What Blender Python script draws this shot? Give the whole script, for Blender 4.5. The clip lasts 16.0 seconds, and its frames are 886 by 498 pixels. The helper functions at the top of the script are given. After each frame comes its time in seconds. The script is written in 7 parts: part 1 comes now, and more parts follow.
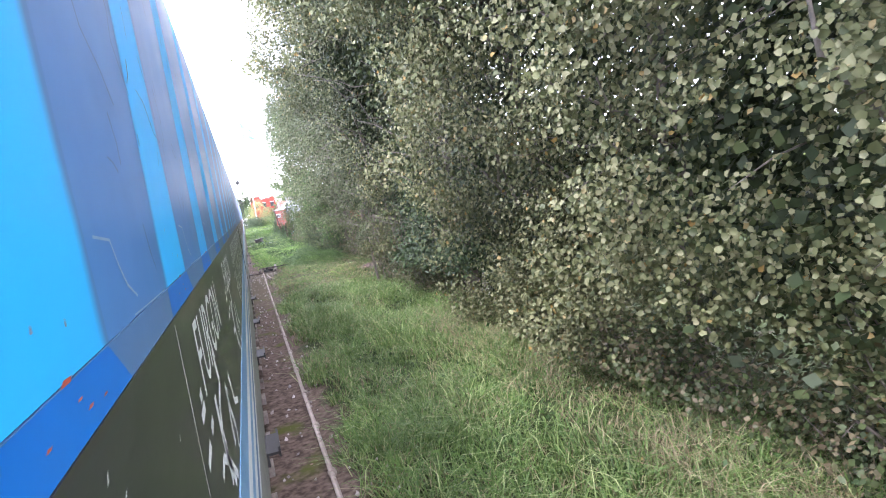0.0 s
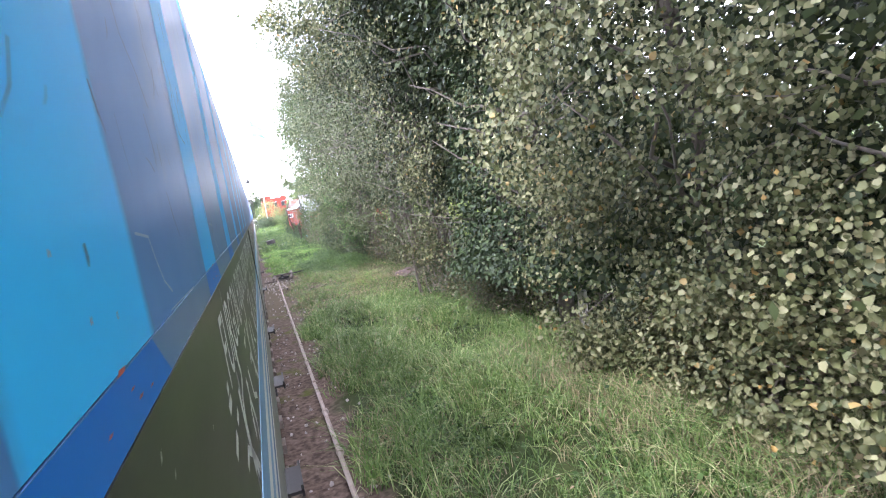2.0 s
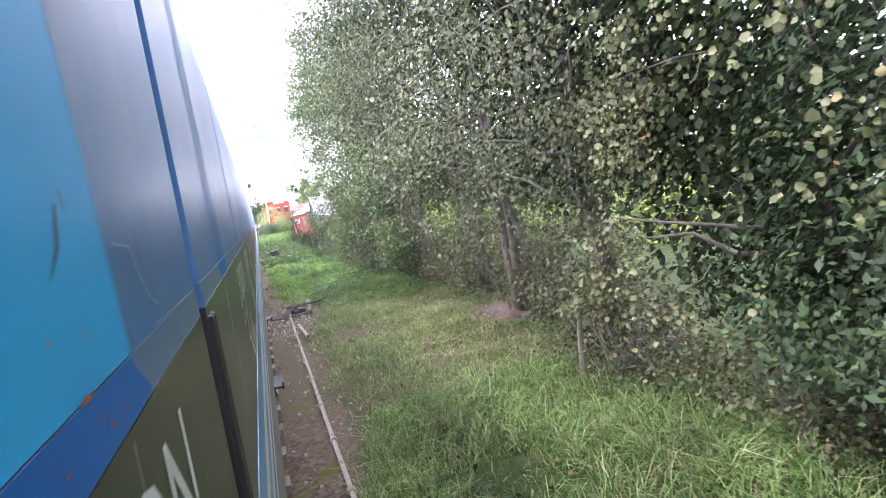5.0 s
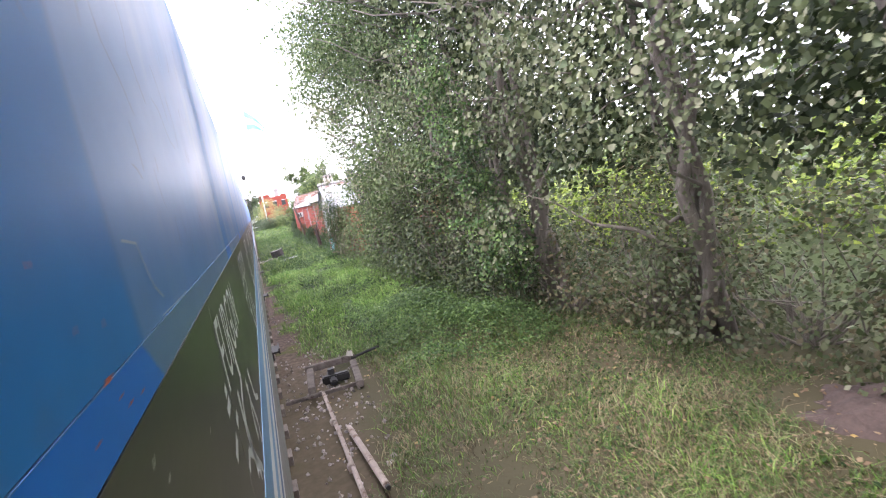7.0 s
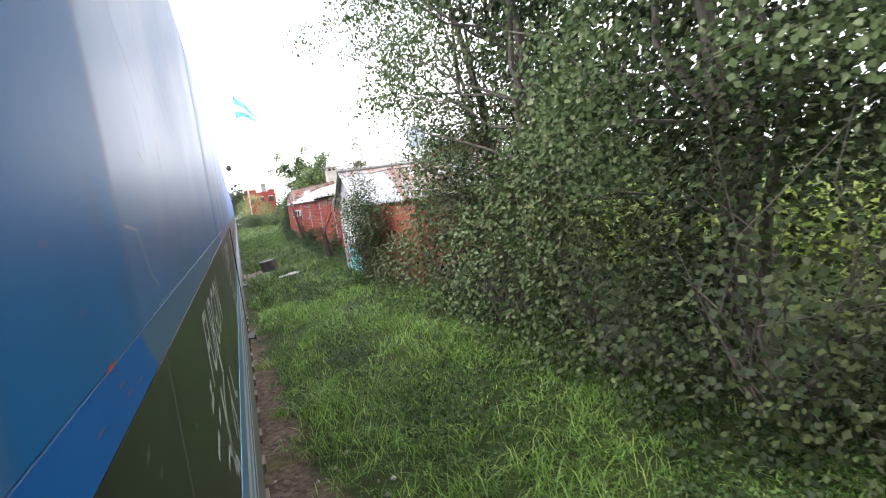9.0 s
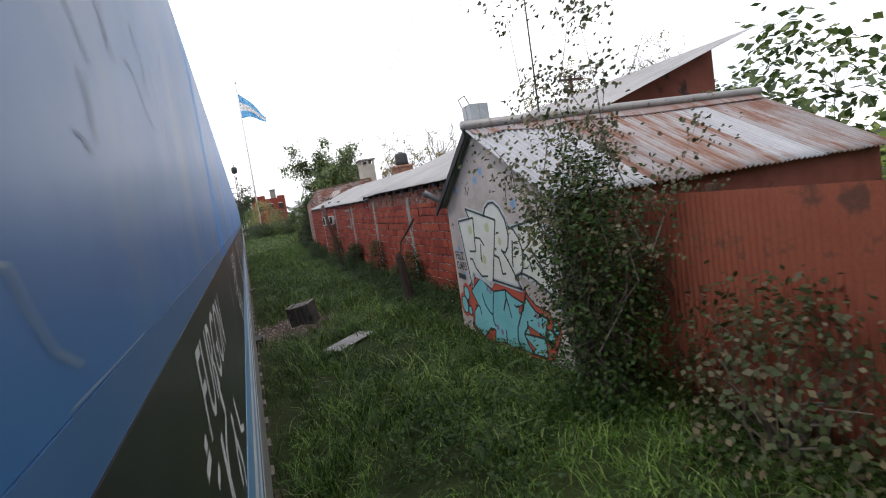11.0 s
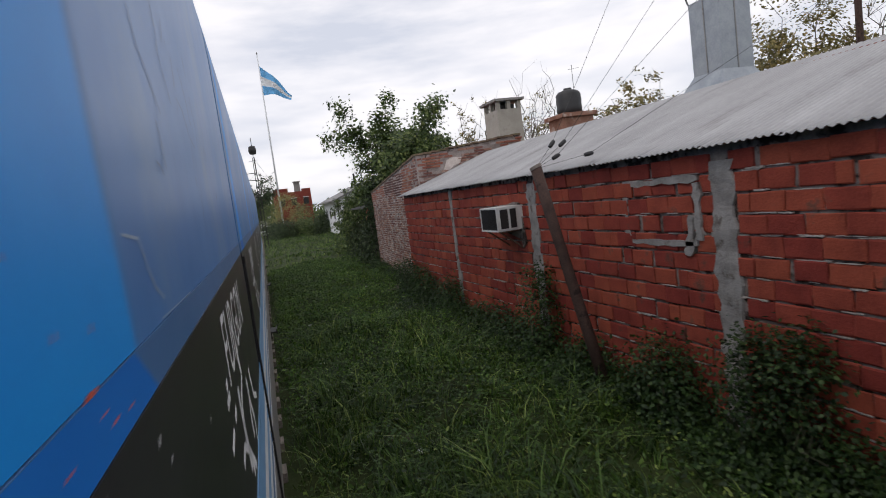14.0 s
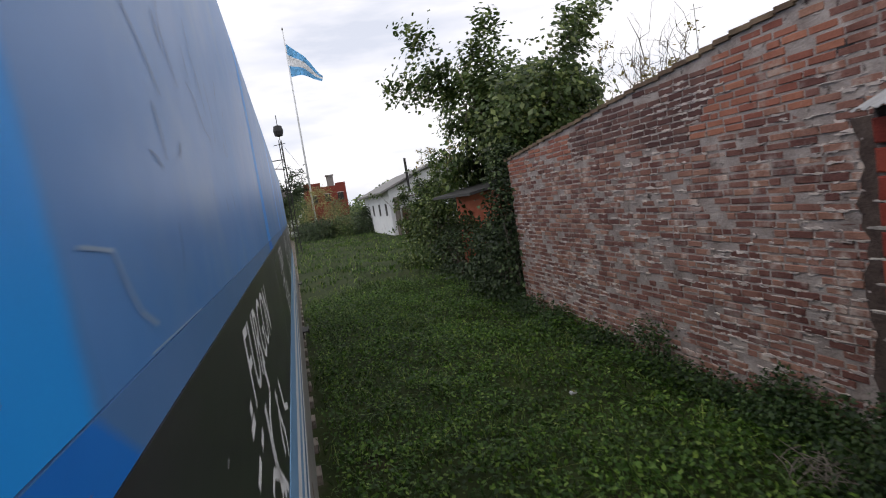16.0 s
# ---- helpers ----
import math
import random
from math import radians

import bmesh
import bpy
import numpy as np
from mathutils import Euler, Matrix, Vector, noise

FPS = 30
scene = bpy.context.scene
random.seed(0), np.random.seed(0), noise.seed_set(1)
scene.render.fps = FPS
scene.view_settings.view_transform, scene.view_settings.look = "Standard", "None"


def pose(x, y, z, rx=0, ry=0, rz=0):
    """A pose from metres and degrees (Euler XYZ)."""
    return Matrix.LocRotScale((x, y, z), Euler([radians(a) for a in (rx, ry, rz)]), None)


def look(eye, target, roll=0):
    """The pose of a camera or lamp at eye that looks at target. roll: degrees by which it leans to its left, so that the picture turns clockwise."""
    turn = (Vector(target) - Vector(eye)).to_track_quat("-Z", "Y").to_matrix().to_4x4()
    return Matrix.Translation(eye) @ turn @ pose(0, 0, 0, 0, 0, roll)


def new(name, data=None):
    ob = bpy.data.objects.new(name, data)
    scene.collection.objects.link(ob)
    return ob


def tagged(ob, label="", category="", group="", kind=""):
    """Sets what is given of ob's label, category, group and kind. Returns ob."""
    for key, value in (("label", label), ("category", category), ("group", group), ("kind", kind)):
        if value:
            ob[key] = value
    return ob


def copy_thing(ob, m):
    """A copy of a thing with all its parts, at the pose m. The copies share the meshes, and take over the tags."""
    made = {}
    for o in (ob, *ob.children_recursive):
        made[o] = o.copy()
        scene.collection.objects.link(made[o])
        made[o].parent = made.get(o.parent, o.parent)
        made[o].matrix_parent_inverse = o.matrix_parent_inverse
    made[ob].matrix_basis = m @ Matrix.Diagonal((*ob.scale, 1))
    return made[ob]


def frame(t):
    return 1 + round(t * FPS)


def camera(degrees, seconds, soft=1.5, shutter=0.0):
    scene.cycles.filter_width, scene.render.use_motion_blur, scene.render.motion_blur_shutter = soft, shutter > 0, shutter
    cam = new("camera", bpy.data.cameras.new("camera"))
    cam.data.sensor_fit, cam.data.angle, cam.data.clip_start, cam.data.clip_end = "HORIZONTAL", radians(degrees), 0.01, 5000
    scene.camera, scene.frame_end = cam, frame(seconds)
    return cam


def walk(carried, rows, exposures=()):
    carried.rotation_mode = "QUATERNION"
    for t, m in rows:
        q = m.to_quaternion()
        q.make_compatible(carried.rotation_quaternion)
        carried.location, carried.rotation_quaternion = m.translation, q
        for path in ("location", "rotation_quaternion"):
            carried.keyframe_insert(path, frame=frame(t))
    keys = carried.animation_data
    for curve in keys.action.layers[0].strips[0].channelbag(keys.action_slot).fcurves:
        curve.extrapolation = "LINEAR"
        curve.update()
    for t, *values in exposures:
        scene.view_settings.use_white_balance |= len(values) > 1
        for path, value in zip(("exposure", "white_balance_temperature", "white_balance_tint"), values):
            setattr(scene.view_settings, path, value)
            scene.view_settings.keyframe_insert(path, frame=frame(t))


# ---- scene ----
LENS = 76.10
EYE = 2.604
PATH = [
    (0, 0.013, 0.000, -19.65, -6.31, 8.62),
    (0.5, 0.002, 0.787, -18.87, -6.25, 9.03),
    (1, -0.008, 1.623, -18.64, -6.33, 9.15),
    (1.5, -0.019, 2.512, -18.62, -6.38, 9.08),
    (2, -0.013, 3.457, -18.71, -6.32, 9.14),
    (2.5, -0.008, 4.460, -18.72, -6.29, 9.36),
    (3, -0.002, 5.524, -18.75, -6.26, 9.83),
    (3.5, 0.003, 6.659, -18.78, -6.22, 10.20),
    (4, 0.003, 7.885, -18.69, -6.14, 10.05),
    (4.5, 0.002, 9.228, -18.55, -5.78, 9.47),
    (5, 0.001, 10.708, -18.55, -5.70, 9.29),
    (5.5, 0.001, 12.338, -18.57, -5.78, 9.48),
    (6, 0.000, 14.127, -18.62, -6.07, 10.15),
    (6.5, -0.001, 16.077, -18.68, -6.90, 11.45),
    (7, -0.001, 18.182, -19.00, -6.84, 10.91),
    (7.5, -0.009, 20.433, -19.42, -6.78, 9.56),
    (8, -0.016, 22.819, -19.84, -6.68, 8.42),
    (8.5, -0.024, 25.338, -20.13, -6.49, 7.91),
    (9, -0.025, 27.964, -20.31, -6.34, 7.62),
    (9.5, -0.022, 30.684, -19.90, -5.69, 8.35),
    (10, -0.019, 33.477, -19.83, -5.63, 8.48),
    (10.5, -0.016, 36.324, -19.77, -5.63, 8.54),
    (11, -0.013, 39.206, -19.71, -5.69, 8.58),
    (11.5, -0.010, 42.110, -19.24, -6.06, 8.43),
    (12, -0.006, 45.032, -19.41, -5.99, 8.28),
    (12.5, -0.003, 47.978, -19.03, -5.74, 7.66),
    (13, -0.001, 50.945, -18.29, -5.54, 7.39),
    (13.5, 0.002, 53.927, -18.09, -5.46, 7.25),
    (14, -0.006, 56.898, -17.92, -5.37, 7.40),
    (14.5, -0.013, 59.871, -18.01, -5.30, 7.00),
    (15, 0.023, 62.882, -17.56, -5.19, 7.83),
    (15.5, 0.020, 65.948, -15.51, -5.03, 8.39),
    (16, 0.005, 69.071, -15.12, -5.45, 8.79),
]
EXPOSURES = [(0, 2.95, 6000, 24), (4.2, 2.92, 6000, 24), (6.3, 2.58, 6300, 24), (8, 2.13, 6450, 20), (9.2, 1.53, 6550, 13), (11.3, -0.1, 6650, 13), (12, -0.47, 6650, 13), (14.8, -0.46, 6650, 14), (15.5, -0.38, 6650, 14), (16, -0.3, 6650, 14)]
cam = camera(LENS, 16.0, soft=1.05, shutter=0.10)
walk(cam, [(t, pose(x, s, EYE, 90 + pitch, roll, yaw)) for t, x, s, yaw, pitch, roll in PATH], EXPOSURES)

# ---- sky and sun: a bright overcast day ----
SUN_EL, SUN_AZ = radians(58), radians(-115)
world = bpy.data.worlds.new("sky")
scene.world = world
world.use_nodes = True
wn, wl = world.node_tree.nodes, world.node_tree.links
back = wn["Background"]
sky = wn.new("ShaderNodeTexSky")
sky.sky_type, sky.sun_disc = "NISHITA", False
sky.sun_elevation, sky.sun_rotation = SUN_EL, SUN_AZ
co = wn.new("ShaderNodeTexCoord")
mp = wn.new("ShaderNodeMapping")
mp.inputs["Scale"].default_value = (1.3, 1.0, 6.0)
mp.inputs["Rotation"].default_value = (0.0, 0.06, 0.4)
wl.new(co.outputs["Generated"], mp.inputs[0])
cl = wn.new("ShaderNodeTexNoise")
cl.inputs["Scale"].default_value, cl.inputs["Detail"].default_value, cl.inputs["Roughness"].default_value = 2.2, 7.0, 0.55
wl.new(mp.outputs[0], cl.inputs["Vector"])
ramp = wn.new("ShaderNodeValToRGB")
ramp.color_ramp.elements[0].position, ramp.color_ramp.elements[0].color = 0.34, (7.5, 8.1, 9.2, 1)
ramp.color_ramp.elements[1].position, ramp.color_ramp.elements[1].color = 0.58, (11.4, 11.5, 11.8, 1)
wl.new(cl.outputs["Fac"], ramp.inputs[0])
mixs = wn.new("ShaderNodeMixRGB")
mixs.inputs[0].default_value = 0.88
wl.new(sky.outputs[0], mixs.inputs[1])
wl.new(ramp.outputs[0], mixs.inputs[2])
wl.new(mixs.outputs[0], back.inputs[0])
back.inputs[1].default_value = 0.132
sun = new("sun", bpy.data.lights.new("sun", "SUN"))
sun.data.energy, sun.data.angle, sun.data.color = 0.65, radians(12), (1.0, 0.96, 0.90)
sun.matrix_world = look((0, 0, 0), (-math.sin(SUN_AZ) * math.cos(SUN_EL), -math.cos(SUN_AZ) * math.cos(SUN_EL), -math.sin(SUN_EL)))

# ---- materials ----
def surface(name, c1, c2, rough=0.8, metal=0.0, scale=4.0, fine=60.0, bump=0.15, spec=0.5, spread=0.0, coat=0.0,
            patch=None, patch_scale=1.5, patch_at=0.55, stretch=(1, 1, 1), soft_patch=0.08, where="Object", rough_var=0.1):
    """Two colours mixed by coarse and fine noise, optional patches of a third, bump, and a spread by piece."""
    m = bpy.data.materials.new(name)
    m.use_nodes = True
    n, l = m.node_tree.nodes, m.node_tree.links
    b = n["Principled BSDF"]
    if where == "World":
        src = n.new("ShaderNodeNewGeometry").outputs["Position"]
    else:
        src = n.new("ShaderNodeTexCoord").outputs["Object"]
    vm = n.new("ShaderNodeMapping")
    vm.inputs["Scale"].default_value = stretch
    l.new(src, vm.inputs[0])
    t1, t2 = n.new("ShaderNodeTexNoise"), n.new("ShaderNodeTexNoise")
    for t, s in ((t1, scale), (t2, fine)):
        t.inputs["Scale"].default_value, t.inputs["Detail"].default_value = s, 6.0
        l.new(vm.outputs[0], t.inputs["Vector"])
    add = n.new("ShaderNodeMath")
    add.operation = "MULTIPLY_ADD"
    l.new(t2.outputs["Fac"], add.inputs[0])
    add.inputs[1].default_value = 0.5
    l.new(t1.outputs["Fac"], add.inputs[2])
    mr = n.new("ShaderNodeMapRange")
    mr.inputs[1].default_value, mr.inputs[2].default_value = 0.5, 1.0
    l.new(add.outputs[0], mr.inputs[0])
    mix = n.new("ShaderNodeMixRGB")
    mix.inputs[1].default_value, mix.inputs[2].default_value = (*c1, 1), (*c2, 1)
    l.new(mr.outputs[0], mix.inputs[0])
    out = mix.outputs[0]
    if patch:
        t3 = n.new("ShaderNodeTexNoise")
        t3.inputs["Scale"].default_value, t3.inputs["Detail"].default_value = patch_scale, 8.0
        t3.inputs["Roughness"].default_value = 0.65
        l.new(vm.outputs[0], t3.inputs["Vector"])
        m3 = n.new("ShaderNodeMapRange")
        m3.inputs[1].default_value, m3.inputs[2].default_value = patch_at, patch_at + soft_patch
        l.new(t3.outputs["Fac"], m3.inputs[0])
        x3 = n.new("ShaderNodeMixRGB")
        l.new(m3.outputs[0], x3.inputs[0])
        l.new(out, x3.inputs[1])
        x3.inputs[2].default_value = (*patch, 1)
        out = x3.outputs[0]
    if spread:
        info, geo = n.new("ShaderNodeObjectInfo"), n.new("ShaderNodeNewGeometry")
        sm = n.new("ShaderNodeMath")
        l.new(info.outputs["Random"], sm.inputs[0])
        l.new(geo.outputs["Random Per Island"], sm.inputs[1])
        fr = n.new("ShaderNodeMath")
        fr.operation = "FRACT"
        l.new(sm.outputs[0], fr.inputs[0])
        hs = n.new("ShaderNodeHueSaturation")
        v = n.new("ShaderNodeMapRange")
        v.inputs[3].default_value, v.inputs[4].default_value = 1 - spread, 1 + spread
        l.new(fr.outputs[0], v.inputs[0])
        l.new(v.outputs[0], hs.inputs["Value"])
        h = n.new("ShaderNodeMapRange")
        h.inputs[3].default_value, h.inputs[4].default_value = 0.5 - spread * 0.03, 0.5 + spread * 0.03
        l.new(fr.outputs[0], h.inputs[0])
        l.new(h.outputs[0], hs.inputs["Hue"])
        l.new(out, hs.inputs["Color"])
        out = hs.outputs[0]
    l.new(out, b.inputs["Base Color"])
    rr = n.new("ShaderNodeMapRange")
    rr.inputs[3].default_value, rr.inputs[4].default_value = max(0.02, rough - rough_var), min(1, rough + rough_var)
    l.new(t1.outputs["Fac"], rr.inputs[0])
    l.new(rr.outputs[0], b.inputs["Roughness"])
    b.inputs["Metallic"].default_value = metal
    b.inputs["Specular IOR Level"].default_value = spec
    b.inputs["Coat Weight"].default_value = coat
    b.inputs["Coat Roughness"].default_value = 0.22
    if bump:
        bp = n.new("ShaderNodeBump")
        bp.inputs["Strength"].default_value, bp.inputs["Distance"].default_value = bump, 0.02
        l.new(add.outputs[0], bp.inputs["Height"])
        l.new(bp.outputs[0], b.inputs["Normal"])
    return m


def leaf_material(name, stops, through_light=0.35, rough=0.5):
    """Leaves: one colour from the stops for each leaf, glossy above and letting some light through."""
    m = bpy.data.materials.new(name)
    m.use_nodes = True
    n, l = m.node_tree.nodes, m.node_tree.links
    b = n["Principled BSDF"]
    geo = n.new("ShaderNodeNewGeometry")
    r = n.new("ShaderNodeValToRGB")
    for i, (p, c) in enumerate(stops):
        e = r.color_ramp.elements[i] if i < 2 else r.color_ramp.elements.new(p)
        e.position, e.color = p, (*c, 1)
    l.new(geo.outputs["Random Per Island"], r.inputs[0])
    t = n.new("ShaderNodeTexNoise")
    t.inputs["Scale"].default_value = 0.9
    l.new(geo.outputs["Position"], t.inputs["Vector"])
    hs = n.new("ShaderNodeHueSaturation")
    v = n.new("ShaderNodeMapRange")
    v.inputs[1].default_value, v.inputs[2].default_value = 0.3, 0.7
    v.inputs[3].default_value, v.inputs[4].default_value = 0.75, 1.25
    l.new(t.outputs["Fac"], v.inputs[0])
    l.new(v.outputs[0], hs.inputs["Value"])
    l.new(r.outputs[0], hs.inputs["Color"])
    l.new(hs.outputs[0], b.inputs["Base Color"])
    b.inputs["Roughness"].default_value = rough
    b.inputs["Specular IOR Level"].default_value = 0.32
    tr = n.new("ShaderNodeBsdfTranslucent")
    l.new(hs.outputs[0], tr.inputs[0])
    mx = n.new("ShaderNodeMixShader")
    mx.inputs[0].default_value = through_light
    l.new(b.outputs[0], mx.inputs[1])
    l.new(tr.outputs[0], mx.inputs[2])
    l.new(mx.outputs[0], n["Material Output"].inputs[0])
    return m


M_BLUE = surface("oxidised_blue_paint", (0.040, 0.175, 0.45), (0.072, 0.235, 0.54), 0.44, 0, 1.6, 11, 0.03, 0.5, coat=0.16, patch=(0.115, 0.245, 0.455), patch_scale=1.7, patch_at=0.54, soft_patch=0.16, stretch=(1, 0.9, 0.9), rough_var=0.16)
M_FRESH = surface("clean_blue_paint", (0.005, 0.26, 0.74), (0.010, 0.315, 0.82), 0.44, 0, 1.6, 11, 0.03, 0.22, coat=0.04, patch=(0.05, 0.22, 0.55), patch_scale=4, patch_at=0.62, soft_patch=0.15)
M_BAND = surface("oxidised_dark_blue_paint", (0.05, 0.16, 0.38), (0.08, 0.20, 0.44), 0.40, 0, 2, 14, 0.02, coat=0.35, patch=(0.35, 0.05, 0.07), patch_scale=7, patch_at=0.74)
M_FRESHBAND = surface("clean_dark_blue_paint", (0.005, 0.145, 0.54), (0.010, 0.18, 0.61), 0.45, 0, 2, 14, 0.02, 0.22, coat=0.04, patch=(0.35, 0.05, 0.07), patch_scale=9, patch_at=0.70)
M_BLACK = surface("black_green_paint", (0.016, 0.0155, 0.022), (0.032, 0.031, 0.041), 0.34, 0, 1.5, 20, 0.03, coat=0.25, patch=(0.07, 0.062, 0.06), patch_scale=3, patch_at=0.66, stretch=(1, 0.6, 2))
M_WHITE = surface("white_paint", (0.62, 0.64, 0.66), (0.75, 0.76, 0.76), 0.5, 0, 6, 60, 0.05, patch=(0.3, 0.3, 0.3), patch_scale=12, patch_at=0.68)
M_SILL = surface("pale_blue_paint", (0.12, 0.28, 0.5), (0.2, 0.38, 0.6), 0.45, 0, 5, 40, 0.05)
M_REDFLECK = surface("red_paint", (0.5, 0.07, 0.04), (0.6, 0.12, 0.07), 0.5)
M_GREY = surface("grey_steel", (0.22, 0.22, 0.22), (0.34, 0.33, 0.32), 0.5, 0.5, 5, 50, 0.06, patch=(0.16, 0.10, 0.07), patch_scale=6, patch_at=0.6)
M_DARK = surface("dark_metal", (0.012, 0.012, 0.013), (0.03, 0.028, 0.026), 0.6, 0.2, 8, 60, 0.08)
M_RUST = surface("rusty_steel", (0.10, 0.055, 0.035), (0.22, 0.12, 0.075), 0.85, 0.1, 7, 70, 0.3, patch=(0.3, 0.26, 0.22), patch_scale=9, patch_at=0.62)
M_ROD = surface("worn_rod", (0.24, 0.19, 0.16), (0.38, 0.32, 0.28), 0.7, 0.2, 9, 60, 0.2, patch=(0.14, 0.09, 0.06), patch_scale=6, patch_at=0.56)
M_BRICK = surface("hollow_brick", (0.195, 0.038, 0.025), (0.325, 0.068, 0.043), 0.88, 0, 4, 55, 0.6, 0.2, spread=0.20, patch=(0.15, 0.062, 0.046), patch_scale=4, patch_at=0.60, where="World")
M_MORTAR = surface("mortar", (0.12, 0.10, 0.09), (0.29, 0.255, 0.235), 0.95, 0, 4, 40, 0.6, 0.2, patch=(0.035, 0.026, 0.022), patch_scale=5, patch_at=0.49, where="World")
M_CONC = surface("rough_concrete", (0.19, 0.18, 0.172), (0.34, 0.325, 0.31), 0.92, 0, 6, 50, 0.8, 0.2, patch=(0.12, 0.10, 0.088), patch_scale=5, patch_at=0.56)
M_SMEAR = surface("smeared_mortar", (0.26, 0.235, 0.215), (0.46, 0.42, 0.39), 0.95, 0, 8, 60, 0.6, 0.2, spread=0.2, where="World")
M_OLD = surface("old_brick", (0.155, 0.07, 0.054), (0.30, 0.155, 0.122), 0.92, 0, 3.2, 40, 0.8, 0.2, spread=0.42, patch=(0.43, 0.345, 0.305), patch_scale=3.1, patch_at=0.53, soft_patch=0.12, where="World")
M_OLDRED = surface("old_orange_brick", (0.24, 0.092, 0.062), (0.36, 0.145, 0.10), 0.92, 0, 3, 40, 0.6, 0.2, spread=0.22, patch=(0.34, 0.24, 0.20), patch_scale=2.6, patch_at=0.56, where="World")
M_OLDDARK = surface("sooty_old_brick", (0.085, 0.045, 0.04), (0.17, 0.085, 0.072), 0.92, 0, 3, 40, 0.6, 0.2, spread=0.3, where="World")
# near-black colour for the shaded recess between the two walls
M_JOINTSHADE = surface("joint_shade", (0.05, 0.034, 0.03), (0.11, 0.082, 0.07), 0.95, 0, 6, 40, 0.9, 0.2, where="World")
M_LIME = surface("lime_wash", (0.42, 0.35, 0.32), (0.60, 0.53, 0.49), 0.95, 0, 6, 60, 0.7, 0.2, spread=0.22, where="World")
M_COPING = surface("mossy_coping", (0.10, 0.07, 0.048), (0.22, 0.155, 0.105), 0.95, 0, 4, 50, 0.7, 0.2, spread=0.25, patch=(0.13, 0.12, 0.06), patch_scale=3, patch_at=0.56, where="World")
M_OLDTOP = surface("old_red_brick", (0.22, 0.072, 0.048), (0.33, 0.125, 0.088), 0.92, 0, 2.5, 40, 0.5, 0.2, spread=0.24, patch=(0.07, 0.05, 0.045), patch_scale=1.6, patch_at=0.56, where="World")
# the dark patches in this mortar colour paint the shade of hollows
M_OLDMORTAR = surface("lime_mortar", (0.20, 0.16, 0.145), (0.44, 0.385, 0.355), 0.95, 0, 4, 50, 0.9, 0.2, patch=(0.055, 0.038, 0.033), patch_scale=7, patch_at=0.60, where="World")
M_PLASTER = surface("grey_plaster", (0.37, 0.33, 0.312), (0.50, 0.455, 0.432), 0.9, 0, 1.8, 30, 0.2, 0.2, patch=(0.27, 0.225, 0.205), patch_scale=1.5, patch_at=0.5, soft_patch=0.25)
M_ZINC = surface("weathered_zinc", (0.30, 0.297, 0.30), (0.42, 0.417, 0.42), 0.62, 0.25, 1.3, 25, 0.04, 0.4, spread=0.05, patch=(0.20, 0.19, 0.185), patch_scale=1.2, patch_at=0.54, soft_patch=0.25, where="World", stretch=(0.5, 1.6, 1))
M_RUSTROOF = surface("rusty_zinc", (0.25, 0.235, 0.24), (0.36, 0.34, 0.345), 0.7, 0.2, 2, 30, 0.08, 0.4, spread=0.14, patch=(0.21, 0.105, 0.075), patch_scale=1.1, patch_at=0.43, soft_patch=0.14, where="World", stretch=(3.0, 0.5, 0.5))
M_BLUEZINC = surface("bluish_zinc", (0.30, 0.31, 0.335), (0.42, 0.43, 0.455), 0.55, 0.3, 2, 30, 0.05, 0.4, spread=0.06, patch=(0.27, 0.20, 0.18), patch_scale=1.2, patch_at=0.60, where="World", stretch=(3.0, 0.5, 0.5))
M_RUSTWALL = surface("rust_red_sheet", (0.26, 0.065, 0.04), (0.36, 0.11, 0.06), 0.8, 0.1, 2, 30, 0.2, patch=(0.14, 0.06, 0.04), patch_scale=2, patch_at=0.55)
M_WOOD = surface("weathered_wood", (0.085, 0.05, 0.035), (0.17, 0.11, 0.08), 0.9, 0, 5, 40, 0.5, 0.2, patch=(0.055, 0.03, 0.022), patch_scale=5, patch_at=0.55, stretch=(6, 6, 0.8))
M_GREYWOOD = surface("grey_wood", (0.17, 0.145, 0.125), (0.30, 0.26, 0.23), 0.9, 0, 5, 40, 0.5, 0.2, stretch=(5, 1, 5))
M_BARK = surface("bark", (0.10, 0.085, 0.07), (0.20, 0.175, 0.15), 0.95, 0, 4, 30, 0.7, 0.2, stretch=(4, 4, 0.8), patch=(0.26, 0.25, 0.22), patch_scale=3, patch_at=0.62)
M_TWIG = surface("twig", (0.10, 0.083, 0.068), (0.21, 0.185, 0.155), 0.9, 0, 6, 40, 0.3)
M_STEM = surface("green_stem", (0.035, 0.04, 0.02), (0.09, 0.095, 0.05), 0.9, 0, 8, 50, 0.3)
M_DARKWOOD = surface("tarred_grey_wood", (0.075, 0.062, 0.054), (0.18, 0.155, 0.135), 0.9, 0, 7, 40, 0.5, 0.2, patch=(0.05, 0.038, 0.03), patch_scale=6, patch_at=0.56)
M_GALV = surface("galvanised_sheet", (0.24, 0.27, 0.30), (0.36, 0.39, 0.42), 0.42, 0.55, 2.5, 18, 0.04, 0.5, patch=(0.30, 0.25, 0.22), patch_scale=2, patch_at=0.68)
M_TANK = surface("black_plastic", (0.010, 0.010, 0.011), (0.02, 0.02, 0.021), 0.5, 0, 5, 50, 0.05)
M_CREAMWALL = surface("cream_render", (0.31, 0.285, 0.245), (0.43, 0.40, 0.345), 0.9, 0, 2, 30, 0.2, patch=(0.28, 0.26, 0.23), patch_scale=2, patch_at=0.6)
